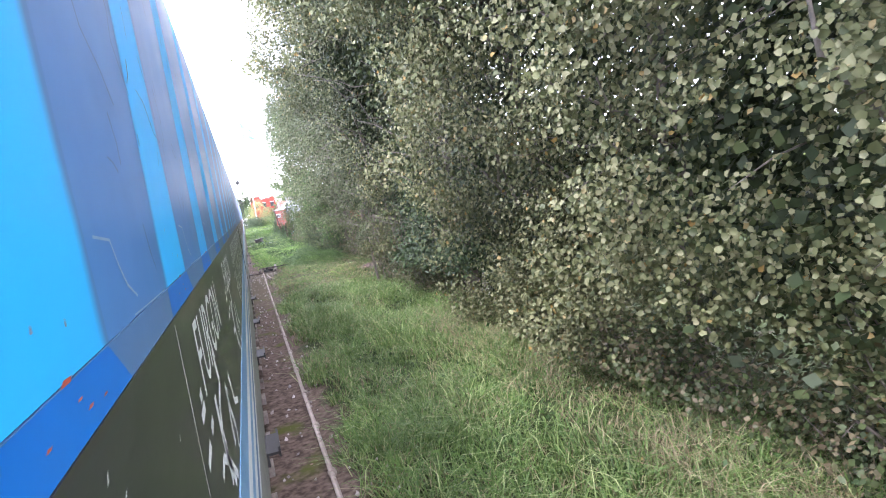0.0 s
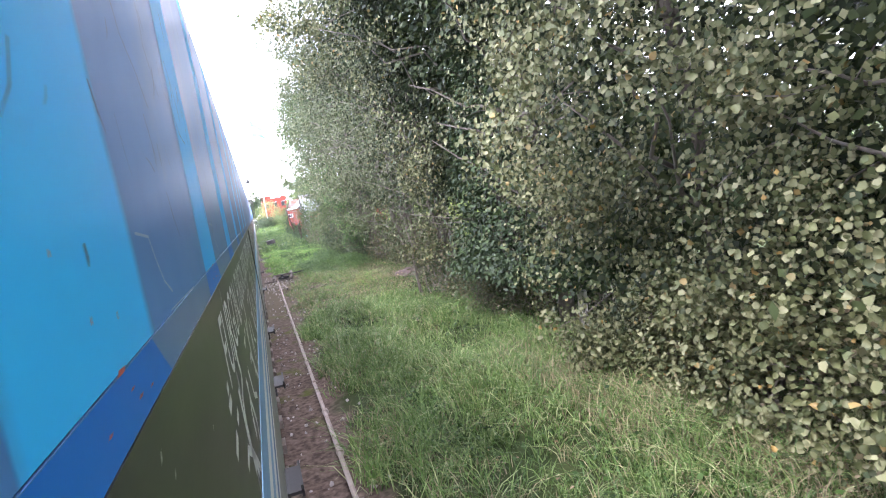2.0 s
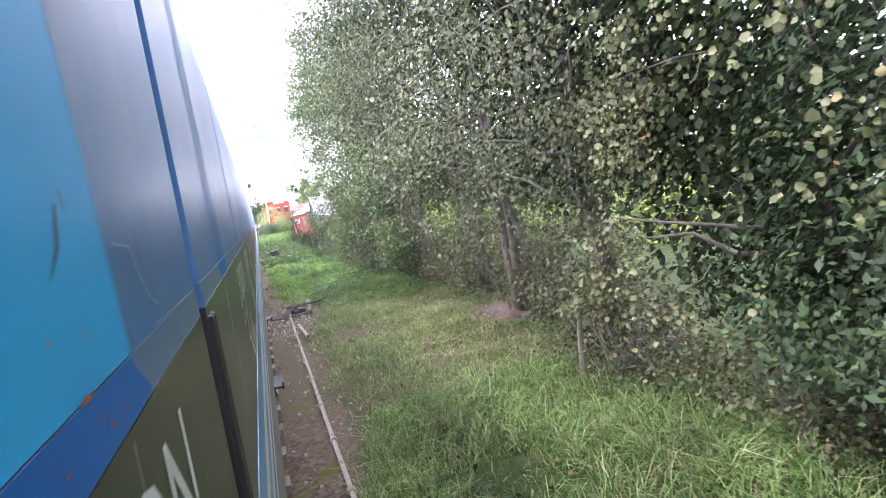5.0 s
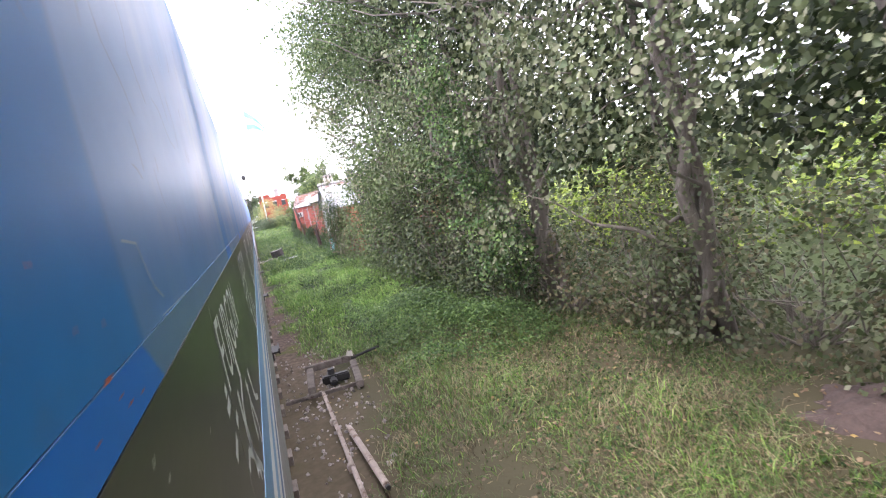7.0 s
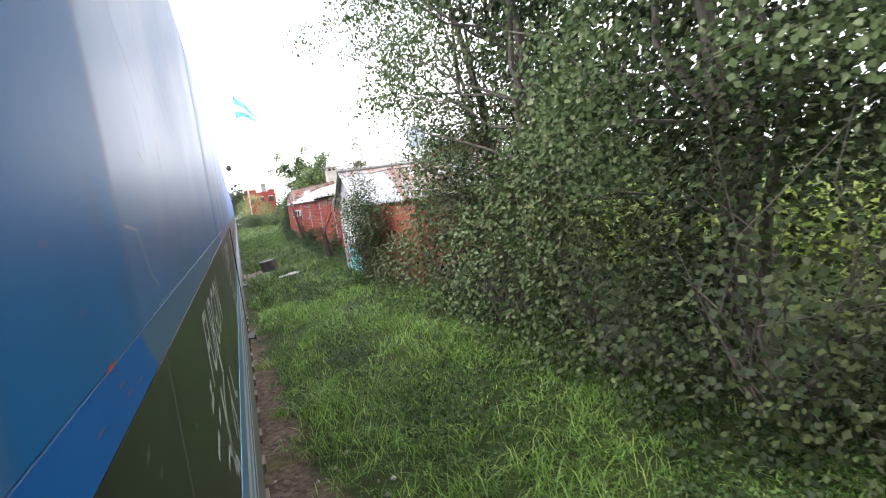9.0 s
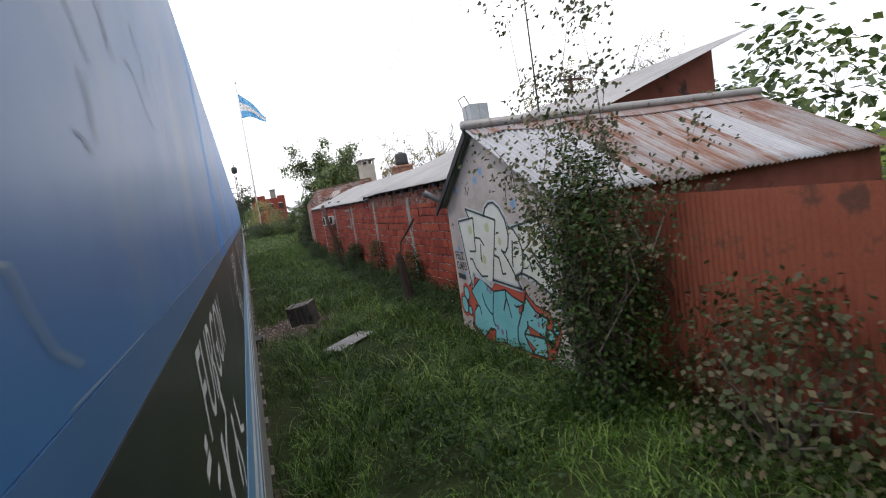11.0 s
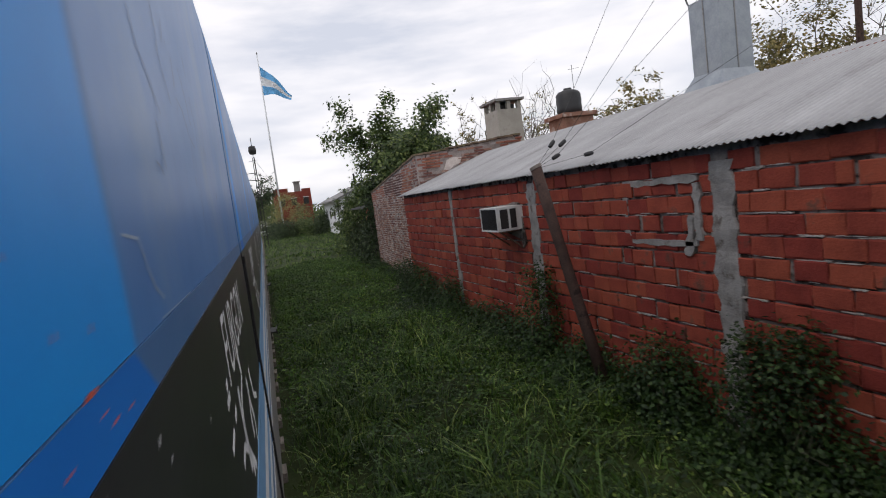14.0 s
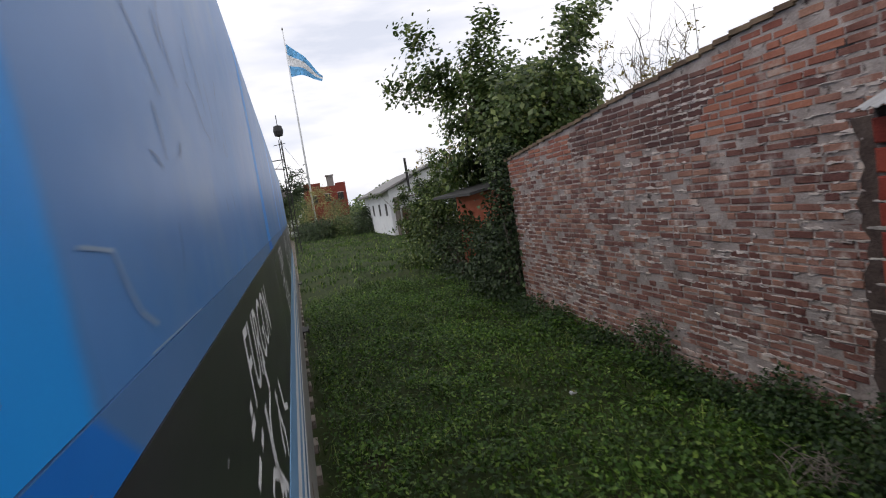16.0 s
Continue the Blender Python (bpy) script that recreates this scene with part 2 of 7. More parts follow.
M_WHITEWALL = surface("white_wall", (0.66, 0.68, 0.70), (0.78, 0.79, 0.80), 0.85, 0, 1, 20, 0.1, patch=(0.5, 0.51, 0.52), patch_scale=1, patch_at=0.6)
M_TILE = surface("grey_roof_sheet", (0.16, 0.155, 0.15), (0.24, 0.235, 0.23), 0.7, 0.1, 1, 12, 0.1)
M_REDWALL = surface("dark_red_paint", (0.17, 0.035, 0.026), (0.25, 0.058, 0.042), 0.85, 0, 1.5, 30, 0.2, 0.2)
M_ORANGE = surface("orange_wall", (0.42, 0.10, 0.05), (0.52, 0.15, 0.075), 0.85, 0, 1, 20, 0.15, patch=(0.3, 0.1, 0.07), patch_scale=1.4, patch_at=0.62)
M_ACWHITE = surface("aged_white_enamel", (0.55, 0.55, 0.53), (0.68, 0.68, 0.66), 0.5, 0, 5, 50, 0.03, patch=(0.3, 0.26, 0.2), patch_scale=8, patch_at=0.68)
M_CREAMP = surface("cream_spray", (0.56, 0.58, 0.53), (0.66, 0.67, 0.62), 0.7, 0, 3, 40, 0.06, patch=(0.44, 0.52, 0.34), patch_scale=2.6, patch_at=0.62)
M_CYANP = surface("turquoise_spray", (0.13, 0.42, 0.46), (0.19, 0.50, 0.53), 0.7, 0, 3, 40, 0.06, patch=(0.24, 0.40, 0.50), patch_scale=2.6, patch_at=0.66)
M_REDP = surface("red_spray", (0.38, 0.06, 0.035), (0.47, 0.09, 0.05), 0.7, 0, 4, 40, 0.06)
M_BLACKP = surface("black_spray", (0.016, 0.02, 0.02), (0.03, 0.035, 0.034), 0.7, 0, 4, 40, 0.06)
M_BLUEP = surface("blue_spray", (0.10, 0.26, 0.50), (0.2, 0.34, 0.52), 0.75, 0, 8, 40, 0.05)
M_SILVERP = surface("silver_spray", (0.40, 0.43, 0.46), (0.52, 0.55, 0.57), 0.6, 0, 6, 40, 0.05)
M_LIMEP = surface("lime_spray", (0.38, 0.46, 0.24), (0.46, 0.52, 0.32), 0.75, 0, 12, 40, 0.05)
M_PURPLEP = surface("purple_spray", (0.20, 0.13, 0.26), (0.28, 0.20, 0.34), 0.75, 0, 12, 40, 0.05)
M_GREENBLACKP = surface("dark_green_spray", (0.018, 0.034, 0.028), (0.035, 0.06, 0.05), 0.7, 0, 4, 40, 0.06)
M_STONE = surface("pale_stone", (0.24, 0.20, 0.18), (0.44, 0.40, 0.37), 0.95, 0, 10, 70, 0.4, spread=0.4)
M_LITTER = surface("white_litter", (0.6, 0.6, 0.62), (0.75, 0.75, 0.77), 0.6, 0, 10, 60, 0.05)
M_DEADLEAF = leaf_material("fallen_leaf", [(0.0, (0.13, 0.08, 0.045)), (1.0, (0.36, 0.26, 0.09)), (0.6, (0.21, 0.14, 0.085)), (0.85, (0.26, 0.19, 0.11))], 0.15)

POPLAR = leaf_material("poplar_leaf", [(0.0, (0.046, 0.06, 0.022)), (1.0, (0.29, 0.285, 0.165)), (0.35, (0.112, 0.124, 0.050)), (0.7, (0.172, 0.178, 0.085)), (0.965, (0.236, 0.236, 0.128)), (0.985, (0.269, 0.168, 0.042))], 0.2, 0.58)
POPLAR_F = leaf_material("fresh_poplar_leaf", [(0.0, (0.04, 0.07, 0.022)), (1.0, (0.21, 0.24, 0.12)), (0.45, (0.08, 0.12, 0.038)), (0.8, (0.124, 0.17, 0.066))], 0.2, 0.6)
POPLAR_G = leaf_material("green_poplar_leaf", [(0.0, (0.05, 0.072, 0.03)), (1.0, (0.215, 0.22, 0.14)), (0.45, (0.094, 0.115, 0.05)), (0.8, (0.14, 0.155, 0.08))], 0.17, 0.6)
LAUREL = leaf_material("dark_shrub_leaf", [(0.0, (0.016, 0.032, 0.012)), (1.0, (0.085, 0.125, 0.045)), (0.6, (0.034, 0.06, 0.022))], 0.15, 0.55)
BRAMBLE = leaf_material("bramble_leaf", [(0.0, (0.04, 0.06, 0.02)), (1.0, (0.19, 0.16, 0.09)), (0.5, (0.07, 0.095, 0.035)), (0.8, (0.13, 0.105, 0.06))], 0.28, 0.5)
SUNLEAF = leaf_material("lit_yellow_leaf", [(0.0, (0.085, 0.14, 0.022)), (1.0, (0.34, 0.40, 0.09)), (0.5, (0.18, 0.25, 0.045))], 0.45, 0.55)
GREENGRASS = leaf_material("green_grass_blade", [(0.0, (0.010, 0.028, 0.004)), (1.0, (0.27, 0.33, 0.085)), (0.5, (0.042, 0.098, 0.014)), (0.85, (0.115, 0.195, 0.036))], 0.3, 0.45)
WEED = leaf_material("weed_leaf", [(0.0, (0.014, 0.034, 0.007)), (1.0, (0.095, 0.16, 0.036)), (0.5, (0.028, 0.065, 0.012)), (0.93, (0.062, 0.12, 0.024))], 0.3, 0.55)
CLIMBER = leaf_material("climber_leaf", [(0.0, (0.01, 0.026, 0.006)), (1.0, (0.06, 0.105, 0.026)), (0.5, (0.02, 0.05, 0.011))], 0.25, 0.55)
CLOVER = leaf_material("clover_leaf", [(0.0, (0.016, 0.04, 0.005)), (1.0, (0.18, 0.27, 0.046)), (0.5, (0.042, 0.104, 0.012)), (0.88, (0.10, 0.185, 0.024))], 0.3, 0.55)
GRASS = leaf_material("grass_blade", [(0.0, (0.052, 0.10, 0.026)), (1.0, (0.39, 0.42, 0.21)), (0.5, (0.108, 0.186, 0.046)), (0.88, (0.20, 0.275, 0.092))], 0.3, 0.5)
FRESHGRASS = leaf_material("fresh_grass_blade", [(0.0, (0.055, 0.115, 0.022)), (1.0, (0.43, 0.52, 0.17)), (0.5, (0.14, 0.28, 0.05)), (0.85, (0.25, 0.41, 0.085))], 0.3, 0.5)
STRAW = leaf_material("dry_grass_blade", [(0.0, (0.10, 0.085, 0.05)), (1.0, (0.40, 0.34, 0.21)), (0.5, (0.23, 0.19, 0.11))], 0.25, 0.6)
TREELEAF = leaf_material("orchard_leaf", [(0.0, (0.035, 0.065, 0.02)), (1.0, (0.22, 0.27, 0.09)), (0.6, (0.075, 0.12, 0.033))], 0.3, 0.4)
AUTUMN = leaf_material("autumn_leaf", [(0.0, (0.14, 0.12, 0.05)), (1.0, (0.36, 0.26, 0.09)), (0.5, (0.21, 0.19, 0.07))], 0.3, 0.5)
PAMPAS = leaf_material("pampas_leaf", [(0.0, (0.14, 0.15, 0.06)), (1.0, (0.42, 0.38, 0.17)), (0.5, (0.25, 0.25, 0.09))], 0.3, 0.6)
# leaf of dark shrubs; also paints the shade inside the poplar crowns
SHRUB_SHADE_LEAF = leaf_material("shrub_and_crown_shade_leaf", [(0.0, (0.018, 0.03, 0.011)), (1.0, (0.10, 0.125, 0.045)), (0.6, (0.04, 0.06, 0.021))], 0.2, 0.55)
MOUNDLEAF = leaf_material("mound_leaf", [(0.0, (0.028, 0.06, 0.017)), (1.0, (0.17, 0.26, 0.075)), (0.5, (0.058, 0.12, 0.034))], 0.25, 0.5)
M_FLAGB = leaf_material("sky_blue_cloth", [(0.0, (0.17, 0.47, 0.82)), (1.0, (0.17, 0.47, 0.82))], 0.55, 0.85)
M_FLAGW = leaf_material("white_cloth", [(0.0, (0.82, 0.83, 0.85)), (1.0, (0.82, 0.83, 0.85))], 0.55, 0.85)
BLOSSOM = leaf_material("white_blossom", [(0.0, (0.5, 0.48, 0.36)), (1.0, (0.75, 0.72, 0.6))], 0.3, 0.6)


def fading(m, pale):
    """Lets a repainted panel wear away into the older paint along its far edge."""
    n, l = m.node_tree.nodes, m.node_tree.links
    b = n["Principled BSDF"]
    old = b.inputs["Base Color"].links[0].from_socket
    co, sep = n.new("ShaderNodeTexCoord"), n.new("ShaderNodeSeparateXYZ")
    l.new(co.outputs["Generated"], sep.inputs[0])
    t, a, r, x = n.new("ShaderNodeTexNoise"), n.new("ShaderNodeMath"), n.new("ShaderNodeMapRange"), n.new("ShaderNodeMixRGB")
    t.inputs["Scale"].default_value, t.inputs["Detail"].default_value = 3.5, 8
    l.new(co.outputs["Object"], t.inputs["Vector"])
    a.operation = "MULTIPLY_ADD"
    l.new(t.outputs["Fac"], a.inputs[0])
    a.inputs[1].default_value = 0.10
    up = n.new("ShaderNodeMath")
    up.operation, up.inputs[1].default_value = "MULTIPLY_ADD", 0.34
    l.new(sep.outputs[2], up.inputs[0])
    l.new(sep.outputs[1], up.inputs[2])
    l.new(up.outputs[0], a.inputs[2])
    r.inputs[1].default_value, r.inputs[2].default_value = 0.97, 1.04
    l.new(a.outputs[0], r.inputs[0])
    start, both = n.new("ShaderNodeMapRange"), n.new("ShaderNodeMath")
    start.inputs[1].default_value, start.inputs[2].default_value, start.inputs[3].default_value, start.inputs[4].default_value = 0.0, 0.10, 1, 0
    l.new(sep.outputs[1], start.inputs[0])
    both.operation = "MAXIMUM"
    l.new(r.outputs[0], both.inputs[0])
    l.new(start.outputs[0], both.inputs[1])
    l.new(both.outputs[0], x.inputs[0])
    l.new(old, x.inputs[1])
    x.inputs[2].default_value = (*pale, 1)
    l.new(x.outputs[0], b.inputs["Base Color"])


# clean blue paint again, lightened and darkened for the light on each van
M_FRESH_LIT = surface("lit_clean_blue_paint", (0.02, 0.46, 0.95), (0.03, 0.51, 0.97), 0.44, 0, 1.6, 11, 0.03, 0.22, coat=0.04, patch=(0.04, 0.28, 0.66), patch_scale=4, patch_at=0.64, soft_patch=0.15)
M_FRESH_SHADED = surface("shaded_clean_blue_paint", (0.008, 0.16, 0.45), (0.014, 0.20, 0.53), 0.46, 0, 1.6, 11, 0.03, 0.22, coat=0.04, patch=(0.05, 0.16, 0.36), patch_scale=4, patch_at=0.6, soft_patch=0.15)
for m in (M_FRESH, M_FRESH_LIT, M_FRESH_SHADED):
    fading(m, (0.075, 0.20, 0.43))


def ground_material():
    """Turf soil, with bare earth along the track and worn patches."""
    m = surface("turf_and_earth", (0.017, 0.028, 0.009), (0.045, 0.058, 0.02), 0.95, 0, 1.7, 25, 0.6, 0.1, where="World",
                patch=(0.07, 0.052, 0.036), patch_scale=0.9, patch_at=0.62)
    n, l = m.node_tree.nodes, m.node_tree.links
    b = n["Principled BSDF"]
    old = b.inputs["Base Color"].links[0].from_socket
    geo, sep = n.new("ShaderNodeNewGeometry"), n.new("ShaderNodeSeparateXYZ")
    l.new(geo.outputs["Position"], sep.inputs[0])
    t = n.new("ShaderNodeTexNoise")
    t.inputs["Scale"].default_value, t.inputs["Detail"].default_value = 1.6, 6
    l.new(geo.outputs["Position"], t.inputs["Vector"])
    a = n.new("ShaderNodeMath")
    a.operation = "MULTIPLY_ADD"
    l.new(t.outputs["Fac"], a.inputs[0])
    a.inputs[1].default_value = -1.0
    l.new(sep.outputs[0], a.inputs[2])
    r = n.new("ShaderNodeMapRange")
    r.inputs[1].default_value, r.inputs[2].default_value, r.inputs[3].default_value, r.inputs[4].default_value = 0.05, 0.3, 1, 0
    yr = n.new("ShaderNodeMapRange")
    yr.inputs[1].default_value, yr.inputs[2].default_value, yr.inputs[3].default_value, yr.inputs[4].default_value = 28.5, 46, 0, 1.0
    l.new(sep.outputs[1], yr.inputs[0])
    a2 = n.new("ShaderNodeMath")
    l.new(a.outputs[0], a2.inputs[0])
    l.new(yr.outputs[0], a2.inputs[1])
    l.new(a2.outputs[0], r.inputs[0])
    e = n.new("ShaderNodeTexNoise")
    e.inputs["Scale"].default_value, e.inputs["Detail"].default_value = 14, 8
    l.new(geo.outputs["Position"], e.inputs["Vector"])
    er = n.new("ShaderNodeValToRGB")
    er.color_ramp.elements[0].position, er.color_ramp.elements[0].color = 0.35, (0.055, 0.038, 0.03, 1)
    er.color_ramp.elements[1].position, er.color_ramp.elements[1].color = 0.7, (0.17, 0.125, 0.10, 1)
    l.new(e.outputs["Fac"], er.inputs[0])
    mo, mr, mxx, mm, moss = n.new("ShaderNodeTexNoise"), n.new("ShaderNodeMapRange"), n.new("ShaderNodeMapRange"), n.new("ShaderNodeMath"), n.new("ShaderNodeMixRGB")
    mo.inputs["Scale"].default_value, mo.inputs["Detail"].default_value = 1.3, 7
    l.new(geo.outputs["Position"], mo.inputs["Vector"])
    mr.inputs[1].default_value, mr.inputs[2].default_value = 0.57, 0.66
    l.new(mo.outputs["Fac"], mr.inputs[0])
    mxx.inputs[1].default_value, mxx.inputs[2].default_value = 0.42, 0.25
    l.new(sep.outputs[0], mxx.inputs[0])
    mm.operation = "MULTIPLY"
    l.new(mr.outputs[0], mm.inputs[0])
    l.new(mxx.outputs[0], mm.inputs[1])
    l.new(mm.outputs[0], moss.inputs[0])
    l.new(er.outputs[0], moss.inputs[1])
    moss.inputs[2].default_value = (0.075, 0.085, 0.018, 1)
    track = n.new("ShaderNodeMapRange")
    track.inputs[1].default_value, track.inputs[2].default_value = -5.0, -4.0
    l.new(sep.outputs[0], track.inputs[0])
    rt = n.new("ShaderNodeMath")
    rt.operation = "MULTIPLY"
    l.new(r.outputs[0], rt.inputs[0])
    l.new(track.outputs[0], rt.inputs[1])
    mx = n.new("ShaderNodeMixRGB")
    l.new(rt.outputs[0], mx.inputs[0])
    l.new(old, mx.inputs[1])
    l.new(moss.outputs[0], mx.inputs[2])
    w1, w2, wm = n.new("ShaderNodeMapRange"), n.new("ShaderNodeMapRange"), n.new("ShaderNodeMath")
    w3, w4 = n.new("ShaderNodeMapRange"), n.new("ShaderNodeMath")
    w3.inputs[1].default_value, w3.inputs[2].default_value = 7.0, 5.0
    l.new(sep.outputs[0], w3.inputs[0])
    w4.operation = "MULTIPLY"
    l.new(w3.outputs[0], w4.inputs[0])
    l.new(track.outputs[0], w4.inputs[1])
    for w, a0, a1 in ((w1, 16.5, 19.5), (w2, 30, 26.5)):
        w.inputs[1].default_value, w.inputs[2].default_value = a0, a1
        l.new(sep.outputs[1], w.inputs[0])
    wm.operation = "MULTIPLY"
    l.new(w1.outputs[0], wm.inputs[0])
    l.new(w2.outputs[0], wm.inputs[1])
    wt = n.new("ShaderNodeMath")
    wt.operation = "MULTIPLY"
    w5 = n.new("ShaderNodeMath")
    w5.operation = "MULTIPLY"
    l.new(wm.outputs[0], w5.inputs[0])
    l.new(w4.outputs[0], w5.inputs[1])
    l.new(w5.outputs[0], wt.inputs[0])
    wt.inputs[1].default_value = 0.75
    wx = n.new("ShaderNodeMixRGB")
    l.new(wt.outputs[0], wx.inputs[0])
    l.new(mx.outputs[0], wx.inputs[1])
    wx.inputs[2].default_value = (0.095, 0.08, 0.05, 1)
    spot, sr, sx = n.new("ShaderNodeVectorMath"), n.new("ShaderNodeMapRange"), n.new("ShaderNodeMixRGB")
    spot.operation, spot.inputs[1].default_value = "DISTANCE", (0.85, 53.2, 0)
    l.new(geo.outputs["Position"], spot.inputs[0])
    sr.inputs[1].default_value, sr.inputs[2].default_value, sr.inputs[3].default_value, sr.inputs[4].default_value = 0.9, 1.5, 1, 0
    l.new(spot.outputs["Value"], sr.inputs[0])
    l.new(sr.outputs[0], sx.inputs[0])
    l.new(wx.outputs[0], sx.inputs[1])
    l.new(er.outputs[0], sx.inputs[2])
    l.new(sx.outputs[0], b.inputs["Base Color"])
    return m


M_GROUND = ground_material()

# ---- mesh tools ----
ORIGIN = {}


class Shape:
    """Collects faces of one mesh, in world metres."""
    def __init__(self):
        self.v, self.f = [], []

    def add(self, verts, faces):
        k = len(self.v)
        self.v += [tuple(p) for p in verts]
        self.f += [tuple(i + k for i in q) for q in faces]
        return self

    def box(self, lo, hi, m=None, bevel=0.0):
        if bevel:
            bm = bmesh.new()
            bmesh.ops.create_cube(bm, size=1)
            for v in bm.verts:
                v.co = Vector([(lo[i] + hi[i]) / 2 + v.co[i] * (hi[i] - lo[i]) for i in range(3)])
            bmesh.ops.bevel(bm, geom=bm.edges[:], offset=bevel, segments=2, affect="EDGES")
            bm.verts.ensure_lookup_table()
            vs, fs = [v.co.copy() for v in bm.verts], [[v.index for v in f.verts] for f in bm.faces]
            bm.free()
        else:
            vs = [Vector((x, y, z)) for x in (lo[0], hi[0]) for y in (lo[1], hi[1]) for z in (lo[2], hi[2])]
            fs = [(0, 1, 3, 2), (4, 6, 7, 5), (0, 4, 5, 1), (2, 3, 7, 6), (0, 2, 6, 4), (1, 5, 7, 3)]
        return self.add([m @ v for v in vs] if m else vs, fs)

    def tube(self, pts, radii, n=8, cap=True):
        pts = [Vector(p) for p in pts]
        if not hasattr(radii, "__len__"):
            radii = [radii] * len(pts)
        rings, side = [], None
        for i, p in enumerate(pts):
            d = (pts[min(i + 1, len(pts) - 1)] - pts[max(i - 1, 0)]).normalized()
            if side is None:
                side = d.orthogonal().normalized()
            side = (side - d * side.dot(d)).normalized()
            up = d.cross(side)
            rings.append([p + (side * math.cos(a) + up * math.sin(a)) * radii[i] for a in [2 * math.pi * j / n for j in range(n)]])
        vs = [q for r in rings for q in r]
        fs = [(i * n + j, i * n + (j + 1) % n, (i + 1) * n + (j + 1) % n, (i + 1) * n + j) for i in range(len(pts) - 1) for j in range(n)]
        if cap:
            fs += [tuple(range(n - 1, -1, -1)), tuple(range((len(pts) - 1) * n, len(pts) * n))]
        return self.add(vs, fs)

    def prism(self, poly, back):
        """A closed outline of 3D points, pushed by the vector back."""
        n = len(poly)
        vs = [Vector(p) for p in poly] + [Vector(p) + Vector(back) for p in poly]
        return self.add(vs, [tuple(range(n)), tuple(range(2 * n - 1, n - 1, -1))] + [(i, i + n, (i + 1) % n + n, (i + 1) % n) for i in range(n)])


def thing(name, base, label, category, group="", kind=""):
    ob = tagged(new(name), label, category, group, kind)
    ob.location = base
    ORIGIN[ob.name] = Vector(base)
    return ob


def part(name, shape, material, parent=None, label="", smooth=False, kind=""):
    """One mesh under a thing or a part, or a thing of its own where there is no parent."""
    me = bpy.data.meshes.new(name)
    o = ORIGIN[parent.name] if parent else Vector((0, 0, 0))
    me.from_pydata([(p[0] - o[0], p[1] - o[1], p[2] - o[2]) for p in shape.v], [], shape.f)
    me.materials.append(material)
    if smooth:
        me.shade_smooth()
    me.update()
    ob = new(name, me)
    ORIGIN[ob.name] = o
    ob.parent = parent
    return tagged(ob, label, kind=kind)


def fast(name, v, f, material, parent=None, label="", kind="", smooth=False):
    """A large mesh from arrays: v (n, 3), f (m, 3 or 4)."""
    o = np.array(ORIGIN[parent.name]) if parent else np.zeros(3)
    me = bpy.data.meshes.new(name)
    me.vertices.add(len(v))
    me.vertices.foreach_set("co", (v - o).astype(np.float32).ravel())
    k = f.shape[1]
    me.loops.add(f.size)
    me.loops.foreach_set("vertex_index", f.astype(np.int32).ravel())
    me.polygons.add(len(f))
    me.polygons.foreach_set("loop_start", np.arange(0, f.size, k, dtype=np.int32))
    me.update(calc_edges=True)
    me.materials.append(material)
    if smooth:
        me.shade_smooth()
    ob = new(name, me)
    ORIGIN[ob.name] = Vector(o)
    ob.parent = parent
    return tagged(ob, label, kind=kind)


def unit(a):
    return a / (np.linalg.norm(a, axis=1, keepdims=True) + 1e-9)


def leaves(rng, c, nrm, size, wide=0.8, fold=0.25, simple=False, droop=0.0):
    """Leaf blades at c, facing nrm: two folded halves each, or one plain blade."""
    n = len(c)
    nrm = unit(nrm)
    a = rng.normal(size=(n, 3))
    a[:, 2] -= droop
    a = unit(a - nrm * (a * nrm).sum(1, keepdims=True))
    b = np.cross(nrm, a)
    s = size[:, None]
    w = s * wide * 0.5
    if simple:
        v = np.stack([c - a * s * .5, c + b * w - a * s * .05, c + a * s * .5, c - b * w - a * s * .05], 1).reshape(-1, 3)
        return v, np.arange(4 * n).reshape(n, 4)
    up = nrm * s * fold
    v = np.stack([c - a * s * .46, c + b * w - a * s * .24 + up, c + b * w * .78 + a * s * .26 + up, c + a * s * .5,
                  c - b * w * .78 + a * s * .26 + up, c - b * w - a * s * .24 + up], 1).reshape(-1, 3)
    k = np.arange(n)[:, None] * 6
    return v, np.concatenate([k + np.array([[0, 1, 2, 3]]), k + np.array([[0, 3, 4, 5]])])


def sprays(rng, c, out, per, radius, size, face=0.9, **kw):
    """Sprays of leaves round the centres c, which look towards out."""
    n = len(c)
    cc = np.repeat(c, per, 0) + rng.normal(size=(n * per, 3)) * radius * np.array([1, 1, .75])
    nn = np.repeat(out, per, 0) * face + rng.normal(size=(n * per, 3)) * .55 + np.array([0, 0, .45])
    return leaves(rng, cc, nn, size * rng.uniform(.6, 1.25, n * per), **kw)


def bent(p0, p1, rng, sag=0.15, n=5):
    p0, p1 = Vector(p0), Vector(p1)
    L = (p1 - p0).length
    return [p0.lerp(p1, i / (n - 1)) + Vector(rng.normal(size=3)) * L * sag * 0.35 * math.sin(math.pi * i / (n - 1)) for i in range(n)]


# ---- ground, one sheet to the horizon ----
def ground_height(x, y):
    h = 0.05 * np.sin(x * 1.7 + 0.6 * y) * np.sin(0.8 * y - x) + 0.03 * np.sin(3.1 * x + 1.3 * y)
    h = h * np.clip((x - 0.8) / 1.0, 0, 1) * np.clip((8 - x) / 3, 0, 1)
    return h - 0.10 * np.clip((0.9 - x) / 0.6, 0, 1)


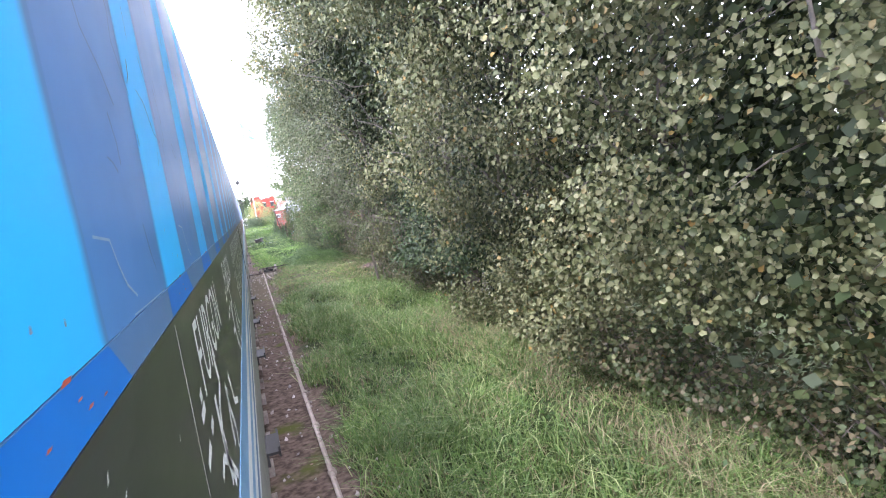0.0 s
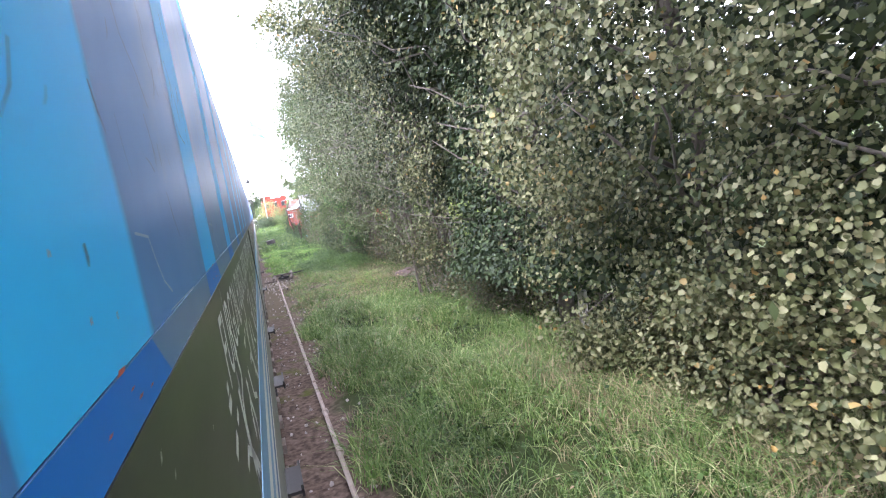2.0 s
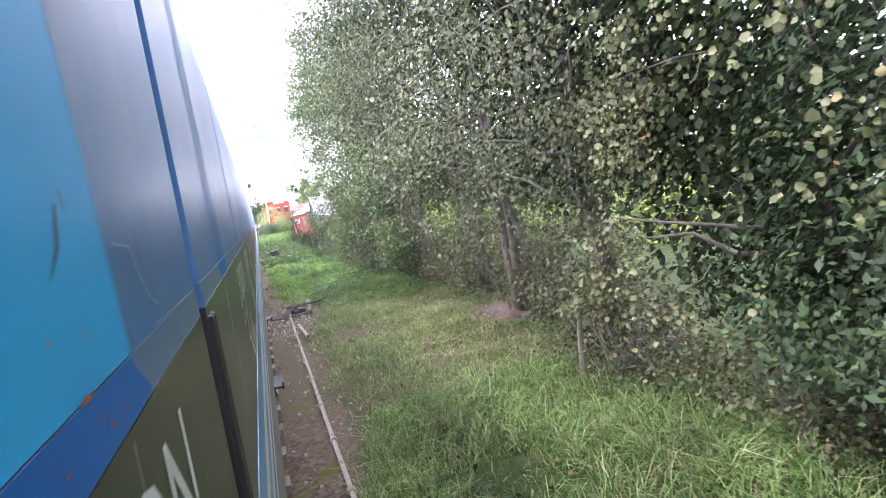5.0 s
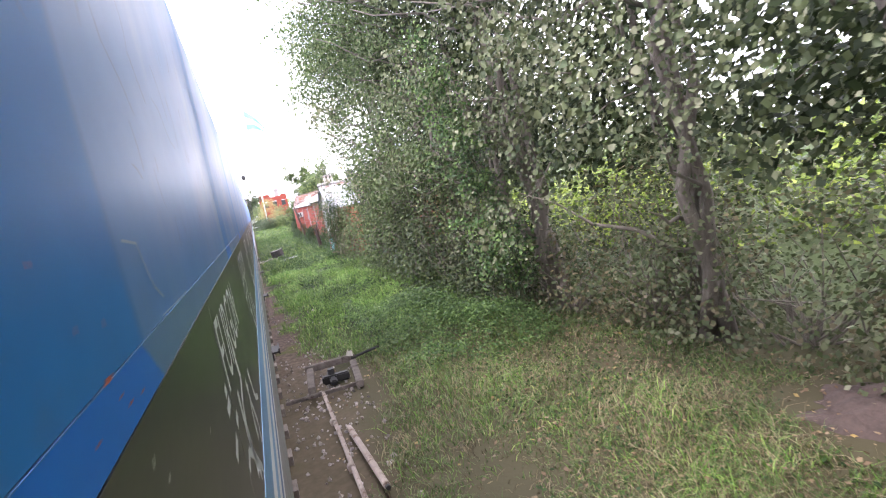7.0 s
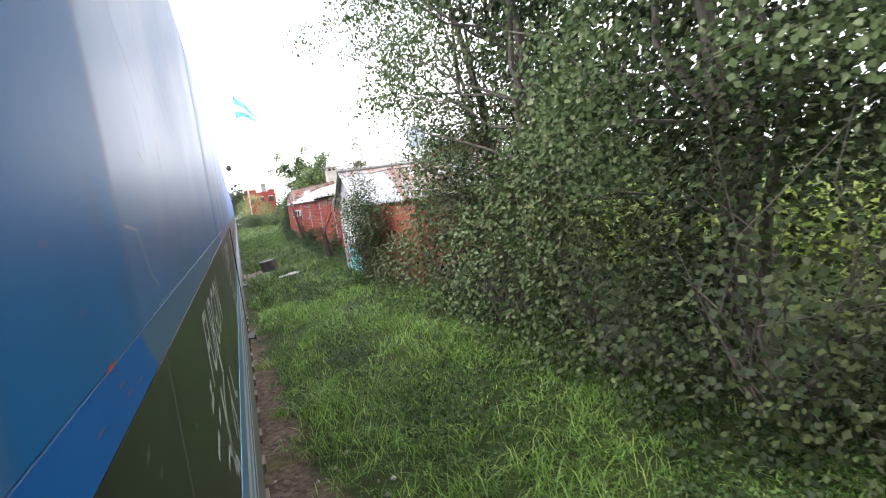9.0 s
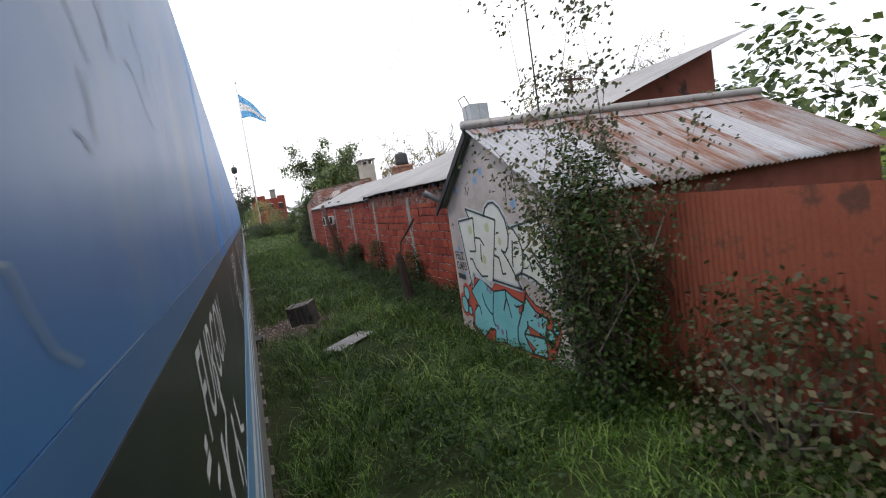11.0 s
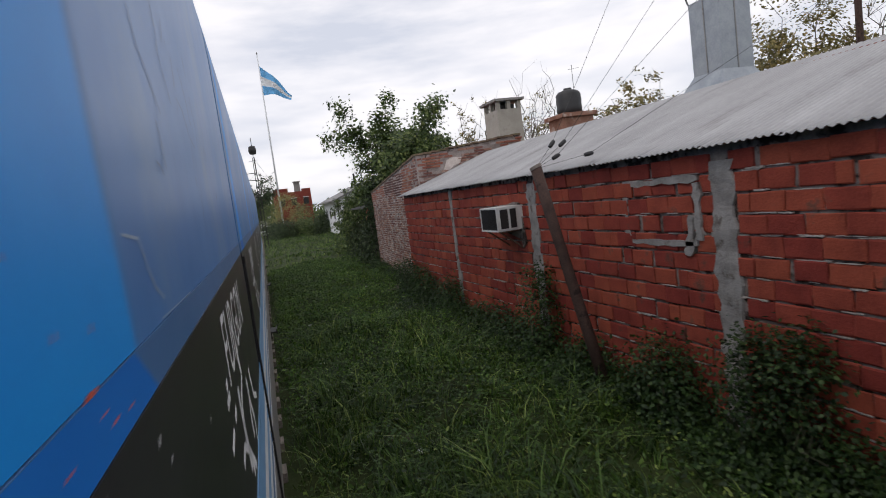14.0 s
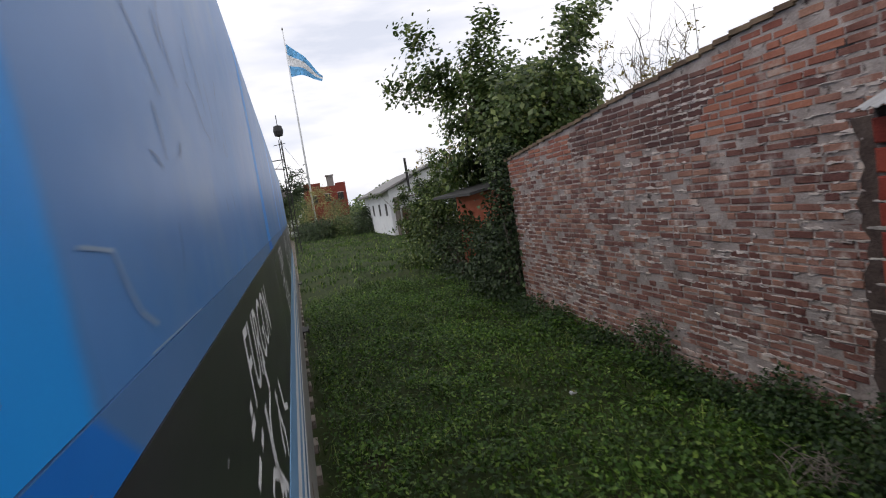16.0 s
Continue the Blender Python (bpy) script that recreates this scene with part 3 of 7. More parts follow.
gx = np.concatenate([[-900, -300, -80, -20, -6], np.arange(-3, 7.01, 0.25), [9, 14, 25, 60, 200, 900]])
gy = np.concatenate([[-400, -100, -30], np.arange(-8, 100.1, 0.5), [105, 115, 130, 160, 220, 400, 1500]])
X, Y = np.meshgrid(gx, gy, indexing="ij")
gv = np.stack([X, Y, ground_height(X, Y)], -1).reshape(-1, 3)
i, j = np.meshgrid(np.arange(len(gx) - 1), np.arange(len(gy) - 1), indexing="ij")
q = (i * len(gy) + j).ravel()
tagged(fast("ground", gv, np.stack([q, q + len(gy), q + len(gy) + 1, q + 1], 1), M_GROUND, smooth=True),
       "rough grass and bare earth beside the railway track", "ground", kind="structure")

# ---- train: vans of one kind in a row, standing on the track ----
SIDE = -0.13
TRAIN_PITCH, VAN = 3.0, 24.0


def text_shape(words, height, length, bold=0.0):
    """The words in the built-in font as flat outlines, scaled to a box."""
    cu = bpy.data.curves.new("words", "FONT")
    cu.body, cu.resolution_u, cu.offset = words, 3, bold
    ob = new("words", cu)
    me = bpy.data.meshes.new_from_object(ob.evaluated_get(bpy.context.evaluated_depsgraph_get()))
    vs = np.array([v.co[:] for v in me.vertices])
    fs = [tuple(p.vertices) for p in me.polygons]
    bpy.data.objects.remove(ob)
    bpy.data.curves.remove(cu)
    bpy.data.meshes.remove(me)
    lo, hi = vs.min(0), vs.max(0)
    return (vs[:, 0] - lo[0]) / (hi[0] - lo[0]) * length, (vs[:, 1] - lo[1]) / (hi[1] - lo[1]) * height, fs


scuff = np.random.default_rng(41)
SCRIPT = (((.33, 2.27), (.32, 2.24), (.36, 2.17), (.23, 2.14), (.18, 2.09), (.20, 2.01), (.37, 1.89)), ((.16, 2.19), (.16, 2.13), (.17, 2.05), (.28, 1.91)),
          ((.50, 2.12), (.53, 2.04), (.62, 1.94), (.58, 1.89)), ((.48, 1.94), (.47, 2.01), (.54, 2.10)), ((.0, 2.05), (.09, 2.06), (.19, 2.01), (.20, 1.95)),
          ((.70, 2.10), (.78, 1.98), (.95, 1.93)), ((-.07, 2.27), (-.11, 2.265)), ((-.06, 2.24), (-.14, 2.235)), ((.03, 2.18), (-.03, 2.17)), ((-.09, 2.17), (-.18, 2.155)))
M_SCRATCH = surface("scratched_pale_paint", (0.22, 0.32, 0.45), (0.30, 0.40, 0.52), 0.5, 0, 9, 50, 0.05)
M_SCUFF = surface("scuffed_paint", (0.03, 0.09, 0.19), (0.06, 0.14, 0.26), 0.5, 0, 9, 50, 0.05)


def van(y0, lettered, fresh, panels):
    """A goods van: glossy blue body over a black band, striped sill, curved roof, running gear."""
    L, x1, x0 = VAN - 0.10, SIDE, SIDE - 2.75
    ob = thing("luggage_van", (x1 - 1.375, y0, 0.0), "blue and black steel luggage van standing on the track", "train van", "vans of the train")
    def band(name, z0, z1, mat, out=0.0, label=""):
        return part(name, Shape().box((x0 - out, y0, z0), (x1 + out, y0 + L, z1)), mat, ob, label)
    prof = [(x1, 2.504), (x1, 3.15), (x1 - .003, 3.40), (x1 - .010, 3.54), (x1 - .022, 3.64), (x1 - .045, 3.73), (x1 - .085, 3.80), (x1 - .16, 3.86), (x1 - .36, 3.94), (x1 - .9, 4.02), (x1 - 1.375, 4.05)]
    prof += [(2 * (x1 - 1.375) - a, z) for a, z in prof[-2::-1]]
    part("body", Shape().prism([(a, y0, z) for a, z in prof], (0, L, 0)), M_BLUE, ob, "glossy worn light blue painted body", smooth=True).data.set_sharp_from_angle(angle=radians(35))
    band("waist_band", 2.452, 2.503, M_BAND, 0.001, "darker blue painted band with red flecks")
    band("lower_panel", 1.872, 2.451, M_BLACK, 0.002, "scuffed black green painted panel")
    for name, a, b, mat in (("sill", 1.72, 1.871, M_SILL), ("stripe", 1.64, 1.719, M_WHITE), ("sill", 1.57, 1.639, M_SILL), ("stripe", 1.50, 1.569, M_WHITE), ("sill", 1.44, 1.499, M_BAND), ("stripe", 1.39, 1.439, M_WHITE), ("solebar", 0.94, 1.389, M_GREY)):
        band(name, a, b, mat, 0.004)
    for k, b in enumerate(panels):
        a, w = max(b - .36, y0 + .02), Shape()
        pz = [(x1 + .0004, 2.5045), (x1 + .0004, 2.75), (x1 + .0004, 3.15), (x1 - .0026, 3.40), (x1 - .0096, 3.54), (x1 - .0216, 3.64)]
        rag = [.012 * math.sin(i * 1.9 + k) for i in range(6)]
        w.add([(p, a + r, z) for (p, z), r in zip(pz, rag)] + [(p, b + r - .10 * (z - 2.5), z) for (p, z), r in zip(pz, rag)], [(i, i + 6, i + 7, i + 1) for i in range(5)])
        part("repainted_panel", w, fresh, ob, "cleaner blue repainted panel, toned for the light on its van")
        part("repainted_band", Shape().add([(x1 + .0013, a, 2.4525), (x1 + .0013, b + .05, 2.4525), (x1 + .0013, b - .02, 2.5025), (x1 + .0013, a, 2.5025)], [(0, 1, 2, 3)]), M_FRESHBAND, ob, "cleaner dark blue band with red flecks")
        for ry, rz, rl, rh in ((-.17, 2.503, .030, .0045), (-.14, 2.484, .014, .0022), (-.12, 2.471, .018, .003), (-.07, 2.467, .014, .0025), (-.20, 2.55, .003, .006), (-.13, 2.542, .003, .007), (-.25, 2.60, .003, .005), (-.22, 2.475, .012, .0025)):
            part("red_fleck", Shape().add([(x1 + .0016, b + ry, rz), (x1 + .0016, b + ry + rl * .8, rz - rh * .1), (x1 + .0016, b + ry + rl, rz + rh * .7), (x1 + .0016, b + ry + rl * .3, rz + rh)], [(0, 1, 2, 3)]), M_REDFLECK, ob, "red paint fleck")
        s = Shape()
        for pts, wd in (((( .01, 2.607), (.08, 2.601), (.10, 2.571), (.125, 2.545), (.17, 2.526)), .0016), (((.13, 2.5075), (.27, 2.506), (.40, 2.5055)), .0010)):
            for (c, d), (e, g) in zip(pts, pts[1:]):
                s.add([(x1 + .0009, b + c, d - wd), (x1 + .0009, b + e, g - wd), (x1 + .0009, b + e + wd * 2, g + wd), (x1 + .0009, b + c + wd * 2, d + wd)], [(0, 1, 2, 3)])
        part("scratch", s, M_SCRATCH, ob, "pale scratches in the faded paint", kind="stuff")
    for k, ya in enumerate(lettered):
        s = Shape()
        for pts in (((-.52, 2.90), (-.50, 2.856), (-.43, 2.823), (-.38, 2.784)), ((-.44, 2.765), (-.42, 2.728), (-.42, 2.697)), ((.36, 2.82), (.40, 2.805), (.42, 2.79), (.38, 2.785), (.35, 2.80), (.36, 2.82)), ((-.50, 2.70), (-.47, 2.695), (-.45, 2.685)), ((.0, 2.95), (.06, 2.90), (.09, 2.84)), ((-.30, 3.02), (-.27, 2.95), (-.29, 2.90), (-.22, 2.83)), ((-.12, 2.86), (-.05, 2.85), (.02, 2.80), (.10, 2.79)), ((.16, 2.92), (.20, 2.86), (.18, 2.80))):
            for (c, d), (e, g) in zip(pts, pts[1:]):
                s.add([(x1 + .0016, ya + c, d), (x1 + .0016, ya + e, g), (x1 + .0016, ya + e + .004, g + .0018), (x1 + .0016, ya + c + .004, d + .0018)], [(0, 1, 2, 3)])
        part("scuff_line", s, M_SCUFF, ob, "long dark scuff lines", kind="stuff")
        marks = Shape()
        for _ in range(34):
            yy, zz, q = ya + scuff.uniform(-.45, 1.6), scuff.uniform(2.56, 3.3), scuff.uniform(.015, .075)
            e, w = scuff.uniform(-.9, .9) * q, scuff.uniform(.001, .0055)
            xx = x1 + (.0016 if zz < 3.15 else .0016 - (zz - 3.15) * .013)
            marks.add([(xx, yy, zz), (xx, yy + w, zz), (xx, yy + e * .4 + w * 1.5, zz - q * .6), (xx, yy + e * .4, zz - q * .6), (xx, yy + e + w * .5, zz - q), (xx, yy + e, zz - q)], [(0, 1, 2, 3), (3, 2, 4, 5)])
        part("scuffing", marks, M_SCUFF, ob, "dark scuffs in the paint", kind="stuff")
        tx, ty, tf = text_shape("FURGON", 0.165, 0.86)
        part("lettering", Shape().add([(x1 + 0.0026, ya + a, 2.235 + b) for a, b in zip(tx, ty)], tf), M_WHITE, ob, "white painted letters")
        s = Shape()
        for pts in SCRIPT:
            for (a, b), (c, d) in zip(pts, pts[1:]):
                L = math.hypot(c - a, d - b)
                ny, nz = (d - b) / L * .022, (c - a) / L * .011
                s.add([(x1 + .0026, ya + a + ny, b - nz), (x1 + .0026, ya + c + ny, d - nz), (x1 + .0026, ya + c - ny, d + nz), (x1 + .0026, ya + a - ny, b + nz)], [(0, 1, 2, 3)])
        part("painted_script", s, M_WHITE, ob, "white hand-painted strokes", kind="stuff")
        for a, b, h in ((-.78, 2.405, .011), (-.74, 2.372, .008), (-.42, 2.30, .010)):
            part("paint_chip", Shape().add([(x1 + .0026, ya + a, b), (x1 + .0026, ya + a + .007, b + .003), (x1 + .0026, ya + a + .009, b + h), (x1 + .0026, ya + a + .004, b + h * .8)], [(0, 1, 2, 3)]), M_WHITE, ob, "white paint chip")
        if ya + 2.6 < y0 + L and lettered[1] - lettered[0] > 2.6:
            # dark plate laid on the side for the shaded gap at a van's end
            door = part("door", Shape().box((x1, ya + 1.33, 1.90), (x1 + .0035, ya + 1.96, 2.43)), M_DARK, ob, "dark plate standing in for the shaded gap at the van end")
            for yy in (1.30, 1.60, 1.96):
                part("rim", Shape().box((x1, ya + yy, 1.90), (x1 + .012, ya + yy + .022, 2.43)), M_GREY, door, "pale upright rim on the dark gap plate")
        part("seam", Shape().box((x1, ya + 2.05, 1.88), (x1 + .0026, ya + 2.052, 2.44)), M_GREY, ob)
        s = Shape()
        s.box((x1, ya + 1.0, 0.98), (x1 + .10, ya + 1.35, 1.0)).box((x1 + .085, ya + 1.0, 0.96), (x1 + .10, ya + 1.35, 1.03)).box((x1, ya + 1.01, 0.90), (x1 + .02, ya + 1.03, 0.98)).box((x1, ya + 1.32, 0.90), (x1 + .02, ya + 1.34, 0.98))
        if k % 2:
            part("footstep", s, M_DARK, ob, "small dark steel footstep")
    # the end with its corner posts and the dark gangway
    part("gangway", Shape().box((x0 + .35, y0 + L, 0.9), (x1 - .25, y0 + VAN, 3.5)), M_DARK, ob, "dark gangway between vans")
    for yy in (y0 + .05, y0 + L - .09):
        part("corner_post", Shape().box((x1, yy, .95), (x1 + .012, yy + .04, 2.43), bevel=.003), M_DARK, ob)
    for yy in (y0 + 2.2, y0 + L - 2.2):
        for xx in (-2.34, -0.66):
            w = part("wheel", Shape().tube([(xx - .06, yy, .56), (xx + .06, yy, .56)], .42, 20), M_RUST, ob)
            part("axle_box", Shape().box((xx - .1, yy - .16, .45), (xx + .22, yy + .16, .72), bevel=.03), M_DARK, w)
        part("axle", Shape().tube([(-2.34, yy, .56), (-.66, yy, .56)], .08, 10), M_DARK, ob)
        part("bogie_frame", Shape().box((-2.5, yy - 1.1, .6), (-.45, yy + 1.1, .93), bevel=.04), M_DARK, ob)
    return ob


TRAIN0 = 61.25 - 1.29 - VAN * 2
# first van takes the lit tone of the clean blue, second the shaded tone
van(TRAIN0 - VAN, [-8.2, -5.8, -3.4, -1.0, 1.29, 2.93, 4.77, 5.76, 6.83, 7.95, 9.18, 10.6], M_FRESH_LIT, [-7.2, -4.8, -2.4, -.2, .63, 1.42, 2.25, 3.14, 4.09, 5.10, 6.16, 7.29, 8.51, 9.86, 11.3])
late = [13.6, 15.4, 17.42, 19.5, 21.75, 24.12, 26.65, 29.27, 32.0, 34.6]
van(TRAIN0, late, M_FRESH_SHADED, [y - .68 for y in late])
late = [TRAIN0 + VAN + 1.29 + TRAIN_PITCH * k for k in range(8)]
van_a = van(TRAIN0 + VAN, late, M_FRESH, [y - .78 for y in late])
copy_thing(van_a, Matrix.Translation((SIDE - 1.375, TRAIN0 + VAN * 2, 0)))

for xx in (-2.34, -0.66):
    s = Shape()
    prof = [(-.065, 0), (.065, 0), (.065, .012), (.012, .03), (.010, .10), (.034, .108), (.034, .14), (-.034, .14), (-.034, .108), (-.010, .10), (-.012, .03), (-.065, .012)]
    s.prism([(xx + a, -40, b) for a, b in prof], (0, 260, 0))
    tagged(part("rail", s, M_RUST), "rusty steel running rail", "rail", kind="structure")
s = Shape()
for k in range(230):
    s.box((-2.85, -38 + k * .8, -.12), (-.15, -37.76 + k * .8, .0))
tagged(part("sleepers", s, M_GREYWOOD), "weathered timber sleepers", "sleepers", kind="stuff")

# ---- the brick house beside the track ----
def wall_x(y):
    return 5.372 - 0.0225 * y


WALL_TURN = math.atan(0.0225)
Y0, Y1, STEP = 49.25, 71.96, 58.2
wall_brick = thing("wall_brick", (wall_x(60), 60, 0), "long red hollow-brick house wall with concrete columns", "wall", kind="structure")
s = Shape()
for a, b, top in ((Y0, STEP, 2.84), (STEP, Y1, 2.74)):
    s.add([(wall_x(a), a, -.2), (wall_x(b), b, -.2), (wall_x(b) + .22, b, -.2), (wall_x(a) + .22, a, -.2), (wall_x(a), a, top), (wall_x(b), b, top), (wall_x(b) + .22, b, top), (wall_x(a) + .22, a, top)],
          [(0, 4, 5, 1), (1, 5, 6, 2), (2, 6, 7, 3), (3, 7, 4, 0), (4, 7, 6, 5)])
part("mortar_core", s, M_MORTAR, wall_brick, "recessed grey mortar")
COLUMNS = [(53.72, .13, 2.62), (57.48, .13, 2.66), (61.05, .14, 2.60), (64.68, .14, 2.62), (68.25, .09, 2.72)]
rng = np.random.default_rng(5)
for yc, hw, top in COLUMNS:
    s, n, x = Shape(), 26, wall_x(yc)
    rows = []
    for k in range(n + 1):
        z, o = -.1 + (top + .1) * k / n, .026 + rng.uniform(0, .014)
        a, b = yc - hw * rng.uniform(.72, 1.22), yc + hw * rng.uniform(.72, 1.22)
        rows.append([(x + .02, a - .012, z), (x - o * .7, a, z), (x - o, a + hw * .5, z), (x - o - rng.uniform(-.006, .006), b - hw * .5, z), (x - o * .7, b, z), (x + .02, b + .012, z)])
    s.add([p for r in rows for p in r], [(k * 6 + m, k * 6 + 6 + m, k * 6 + 7 + m, k * 6 + 1 + m) for k in range(n) for m in range(5)] + [tuple(range(n * 6, n * 6 + 6))])
    part("concrete_column", s, M_CONC, wall_brick, "rough grey concrete column")
# courses of old solid brick under the raised eave
s = Shape()
for c in range(6):
    y, z = Y0 + .05, 2.43 + c * .066
    while y < STEP - .1:
        L = rng.uniform(.16, .25)
        if rng.random() > .08:
            o = rng.uniform(.002, .022)
            s.box((wall_x(y) - o, y, z + rng.uniform(0, .006)), (wall_x(y) + .05, y + L, z + .053))
        y += L + rng.uniform(.012, .02)
part("old_brick_courses", s, M_OLDTOP, wall_brick, "uneven courses of old solid brick", kind="stuff")

# hollow bricks: variants of one worn block, each brick an object; the rest joined
def worn_block(rng, l, h, d, rough=.006, front=1.0):
    """A block with its face cut into a grid, worn at the corners: x is depth (face at 0), y along, z up."""
    s = Shape()
    f = []
    for a in (0, .03, .5, .97, 1):
        for b in (0, .07, .93, 1):
            edge = a in (0, 1) or b in (0, 1)
            x = .005 * front if edge else 0
            f.append((x + rng.uniform(-.4, 1) * rough * (.6 if edge else .25), (a - .5) * l + rng.uniform(-1, 1) * rough * edge, b * h + rng.uniform(-1, 1) * rough * .6 * edge))
    bk = [(d, -l / 2, 0), (d, -l / 2, h), (d, l / 2, 0), (d, l / 2, h)]
    fs = [(i * 4 + j, i * 4 + j + 1, (i + 1) * 4 + j + 1, (i + 1) * 4 + j) for i in range(4) for j in range(3)]
    fs += [(0, 20, 21, 3, 2, 1), (16, 17, 18, 19, 23, 22), (3, 21, 23, 19, 15, 11, 7), (0, 4, 8, 12, 16, 22, 20)]
    return s.add(f + bk, fs)


def block_mesh(name, rng, l, h, d, mat, rough):
    sh = worn_block(rng, l, h, d, rough)
    me = bpy.data.meshes.new(name)
    me.from_pydata(sh.v, [], sh.f)
    me.materials.append(mat)
    return me


def lay(name, wall, cells, meshes, mat, rough, nearest, turn, rest_label):
    """cells: (x, y, z, l, h). Those picked by nearest become objects that share meshes, the rest one mesh."""
    rest, o = Shape(), ORIGIN[wall.name]
    count = 0
    for x, y, z, l, h, full in cells:
        if full and nearest(y, z) and count < 300:
            ob = new(name, meshes[rng.integers(len(meshes))])
            ob.parent = wall
            ob.matrix_basis = Matrix.Translation((x - o[0], y - o[1], z - o[2])) @ Matrix.Rotation(turn + rng.normal() * .008, 4, "Z") @ Matrix.Rotation(rng.normal() * .006, 4, "X")
            count += 1
        else:
            b = worn_block(rng, l, h, .05, rough)
            rest.add([(x + p[0] - math.sin(turn) * p[1], y + p[1], z + p[2]) for p in b.v], b.f)
    part(name + "s_joined", rest, mat, wall, rest_label, kind="stuff")


cells = []
for c in range(14):
    z = .04 + c * .1895
    y = Y0 - rng.uniform(0, .33)
    while y < Y1:
        l = .325 if rng.random() > .12 else rng.uniform(.12, .25)
        a, b = max(y, Y0), min(y + l, Y1)
        top = 2.42 if (a + b) / 2 < STEP else 2.74
        for yc, hw, ct in COLUMNS:
            if a < yc + hw and b > yc - hw and z < ct:
                a, b = (yc + hw * .8, b) if (a + b) / 2 > yc else (a, yc - hw * .8)
        h = min(.166 + rng.uniform(-.005, .005), top - z - .004)
        if rng.random() < .14:
            b -= rng.uniform(.02, .06)
        if b - a > .05 and h > .05 and rng.random() > .006:
            yy = (a + b) / 2
            cells.append((wall_x(yy) - .017 - rng.uniform(0, .012), yy, z + rng.normal() * .004, b - a - .002, h, abs(b - a - .325) < .01 and h > .155))
        y += l + .006
hollow = [block_mesh("hollow_brick", rng, .323, .166, .05, M_BRICK, .011) for _ in range(12)]
s = Shape()
for _ in range(800):
    c = cells[rng.integers(len(cells))]
    y, z, w, h = c[1] + rng.normal() * .1, c[2] - .008 + rng.normal() * .006, rng.uniform(.03, .13), rng.uniform(.003, .010)
    x = wall_x(y) - rng.uniform(.017, .030)
    pts = [(x + .002, y + w * u, z + h * rng.uniform(.1, 1.3)) for u in np.linspace(-1, 1, 8)] + [(x + .002, y + w * u, z - h * rng.uniform(.1, 1.1)) for u in np.linspace(.95, -.95, 8)]
    s.prism(pts, (.03, 0, 0))
part("mortar_smears", s, M_SMEAR, wall_brick, "squeezed-out pale mortar", kind="stuff")
# the walled-up window
s = Shape()
for p, q, w in (((61.30, 2.46), (62.46, 2.46), .035), ((62.44, 2.44), (62.44, 1.82), .045), ((61.34, 2.42), (61.34, 1.86), .05), ((61.36, 1.82), (62.42, 1.82), .03), ((61.42, 2.10), (61.50, 1.70), .05)):
    x, n = wall_x(61.8) - .036, 9
    d = Vector((0, q[0] - p[0], q[1] - p[1])).normalized()
    side = Vector((0, -d.z, d.y))
    line = [Vector((x, p[0] + (q[0] - p[0]) * k / n, p[1] + (q[1] - p[1]) * k / n)) for k in range(n + 1)]
    s.prism([v + side * w * rng.uniform(.4, 1.4) for v in line] + [v - side * w * rng.uniform(.4, 1.4) for v in line[::-1]], (.05, 0, 0))
part("blocked_window", s, M_CONC, wall_brick, "cement edges of a walled-up window")

# corrugated roofs, sheet by sheet
def corrugated(length, width, rng, pitch=.076, amp=.011, rows=9, wave=.0):
    """A sheet that runs `length` along +x and `width` along +y."""
    ny = int(width / pitch * 6) + 1
    xs, ys = np.linspace(0, length, rows), np.linspace(0, width, ny)
    A, B = np.meshgrid(xs, ys, indexing="ij")
    Z = amp * np.sin(2 * np.pi * B / pitch) + wave * np.sin(A * 1.1 + rng.uniform(0, 6)) * np.sin(B * 2 + rng.uniform(0, 6))
    A = A + np.where(A == 0, rng.normal(size=B.shape) * .003 + .02 * np.sin(B * 3 + rng.uniform(0, 6)), 0)
    v = np.concatenate([np.stack([A, B, Z], -1).reshape(-1, 3), np.stack([A, B, Z - .0025], -1).reshape(-1, 3)])
    i, j = np.meshgrid(np.arange(rows - 1), np.arange(ny - 1), indexing="ij")
    q = (i * ny + j).ravel()
    n = rows * ny
    top = np.stack([q, q + ny, q + ny + 1, q + 1], 1)
    rim = np.arange(ny - 1)
    return v, np.concatenate([top, top[:, ::-1] + n, np.stack([rim, rim + 1, rim + 1 + n, rim + n], 1)])


def sheet_roof(name, base, y0, y1, x_at, z0, run, rise, mat, label, lift=.0, down=False):
    roof = thing(name, base, label, "roof", kind="structure")
    L, ang = math.hypot(run, rise), math.atan2(rise, run)
    n = math.ceil((y1 - y0) / .836)
    w = .836
    y0 = y1 - n * w
    v, f = corrugated(L, w, np.random.default_rng(3))
    first = fast("roof_sheet", v + np.array(base), f, mat, roof, smooth=True)
    me = first.data
    for k in range(n):
        ob = first if k == 0 else new("roof_sheet", me)
        ob.parent = roof
        y = y0 + w * k
        ob.matrix_basis = Matrix.Translation((x_at(y) - base[0], y - base[1], z0 - base[2])) @ Matrix.Rotation(WALL_TURN, 4, "Z") @ Matrix.Rotation(-ang, 4, "Y")
    return roof


near_roof = sheet_roof("roof_near", (4, 54, 2.9), 48.9, STEP + .12, lambda y: wall_x(y) - .22, 2.87, 6.6, 2.18, M_ZINC, "raised grey corrugated metal roof")
sheet_roof("roof_far", (4, 65, 2.8), STEP + .05, Y1 + .02, lambda y: wall_x(y) - .16, 2.74 + .0, 2.75, .95, M_ZINC, "lower grey corrugated metal roof")
s = Shape()
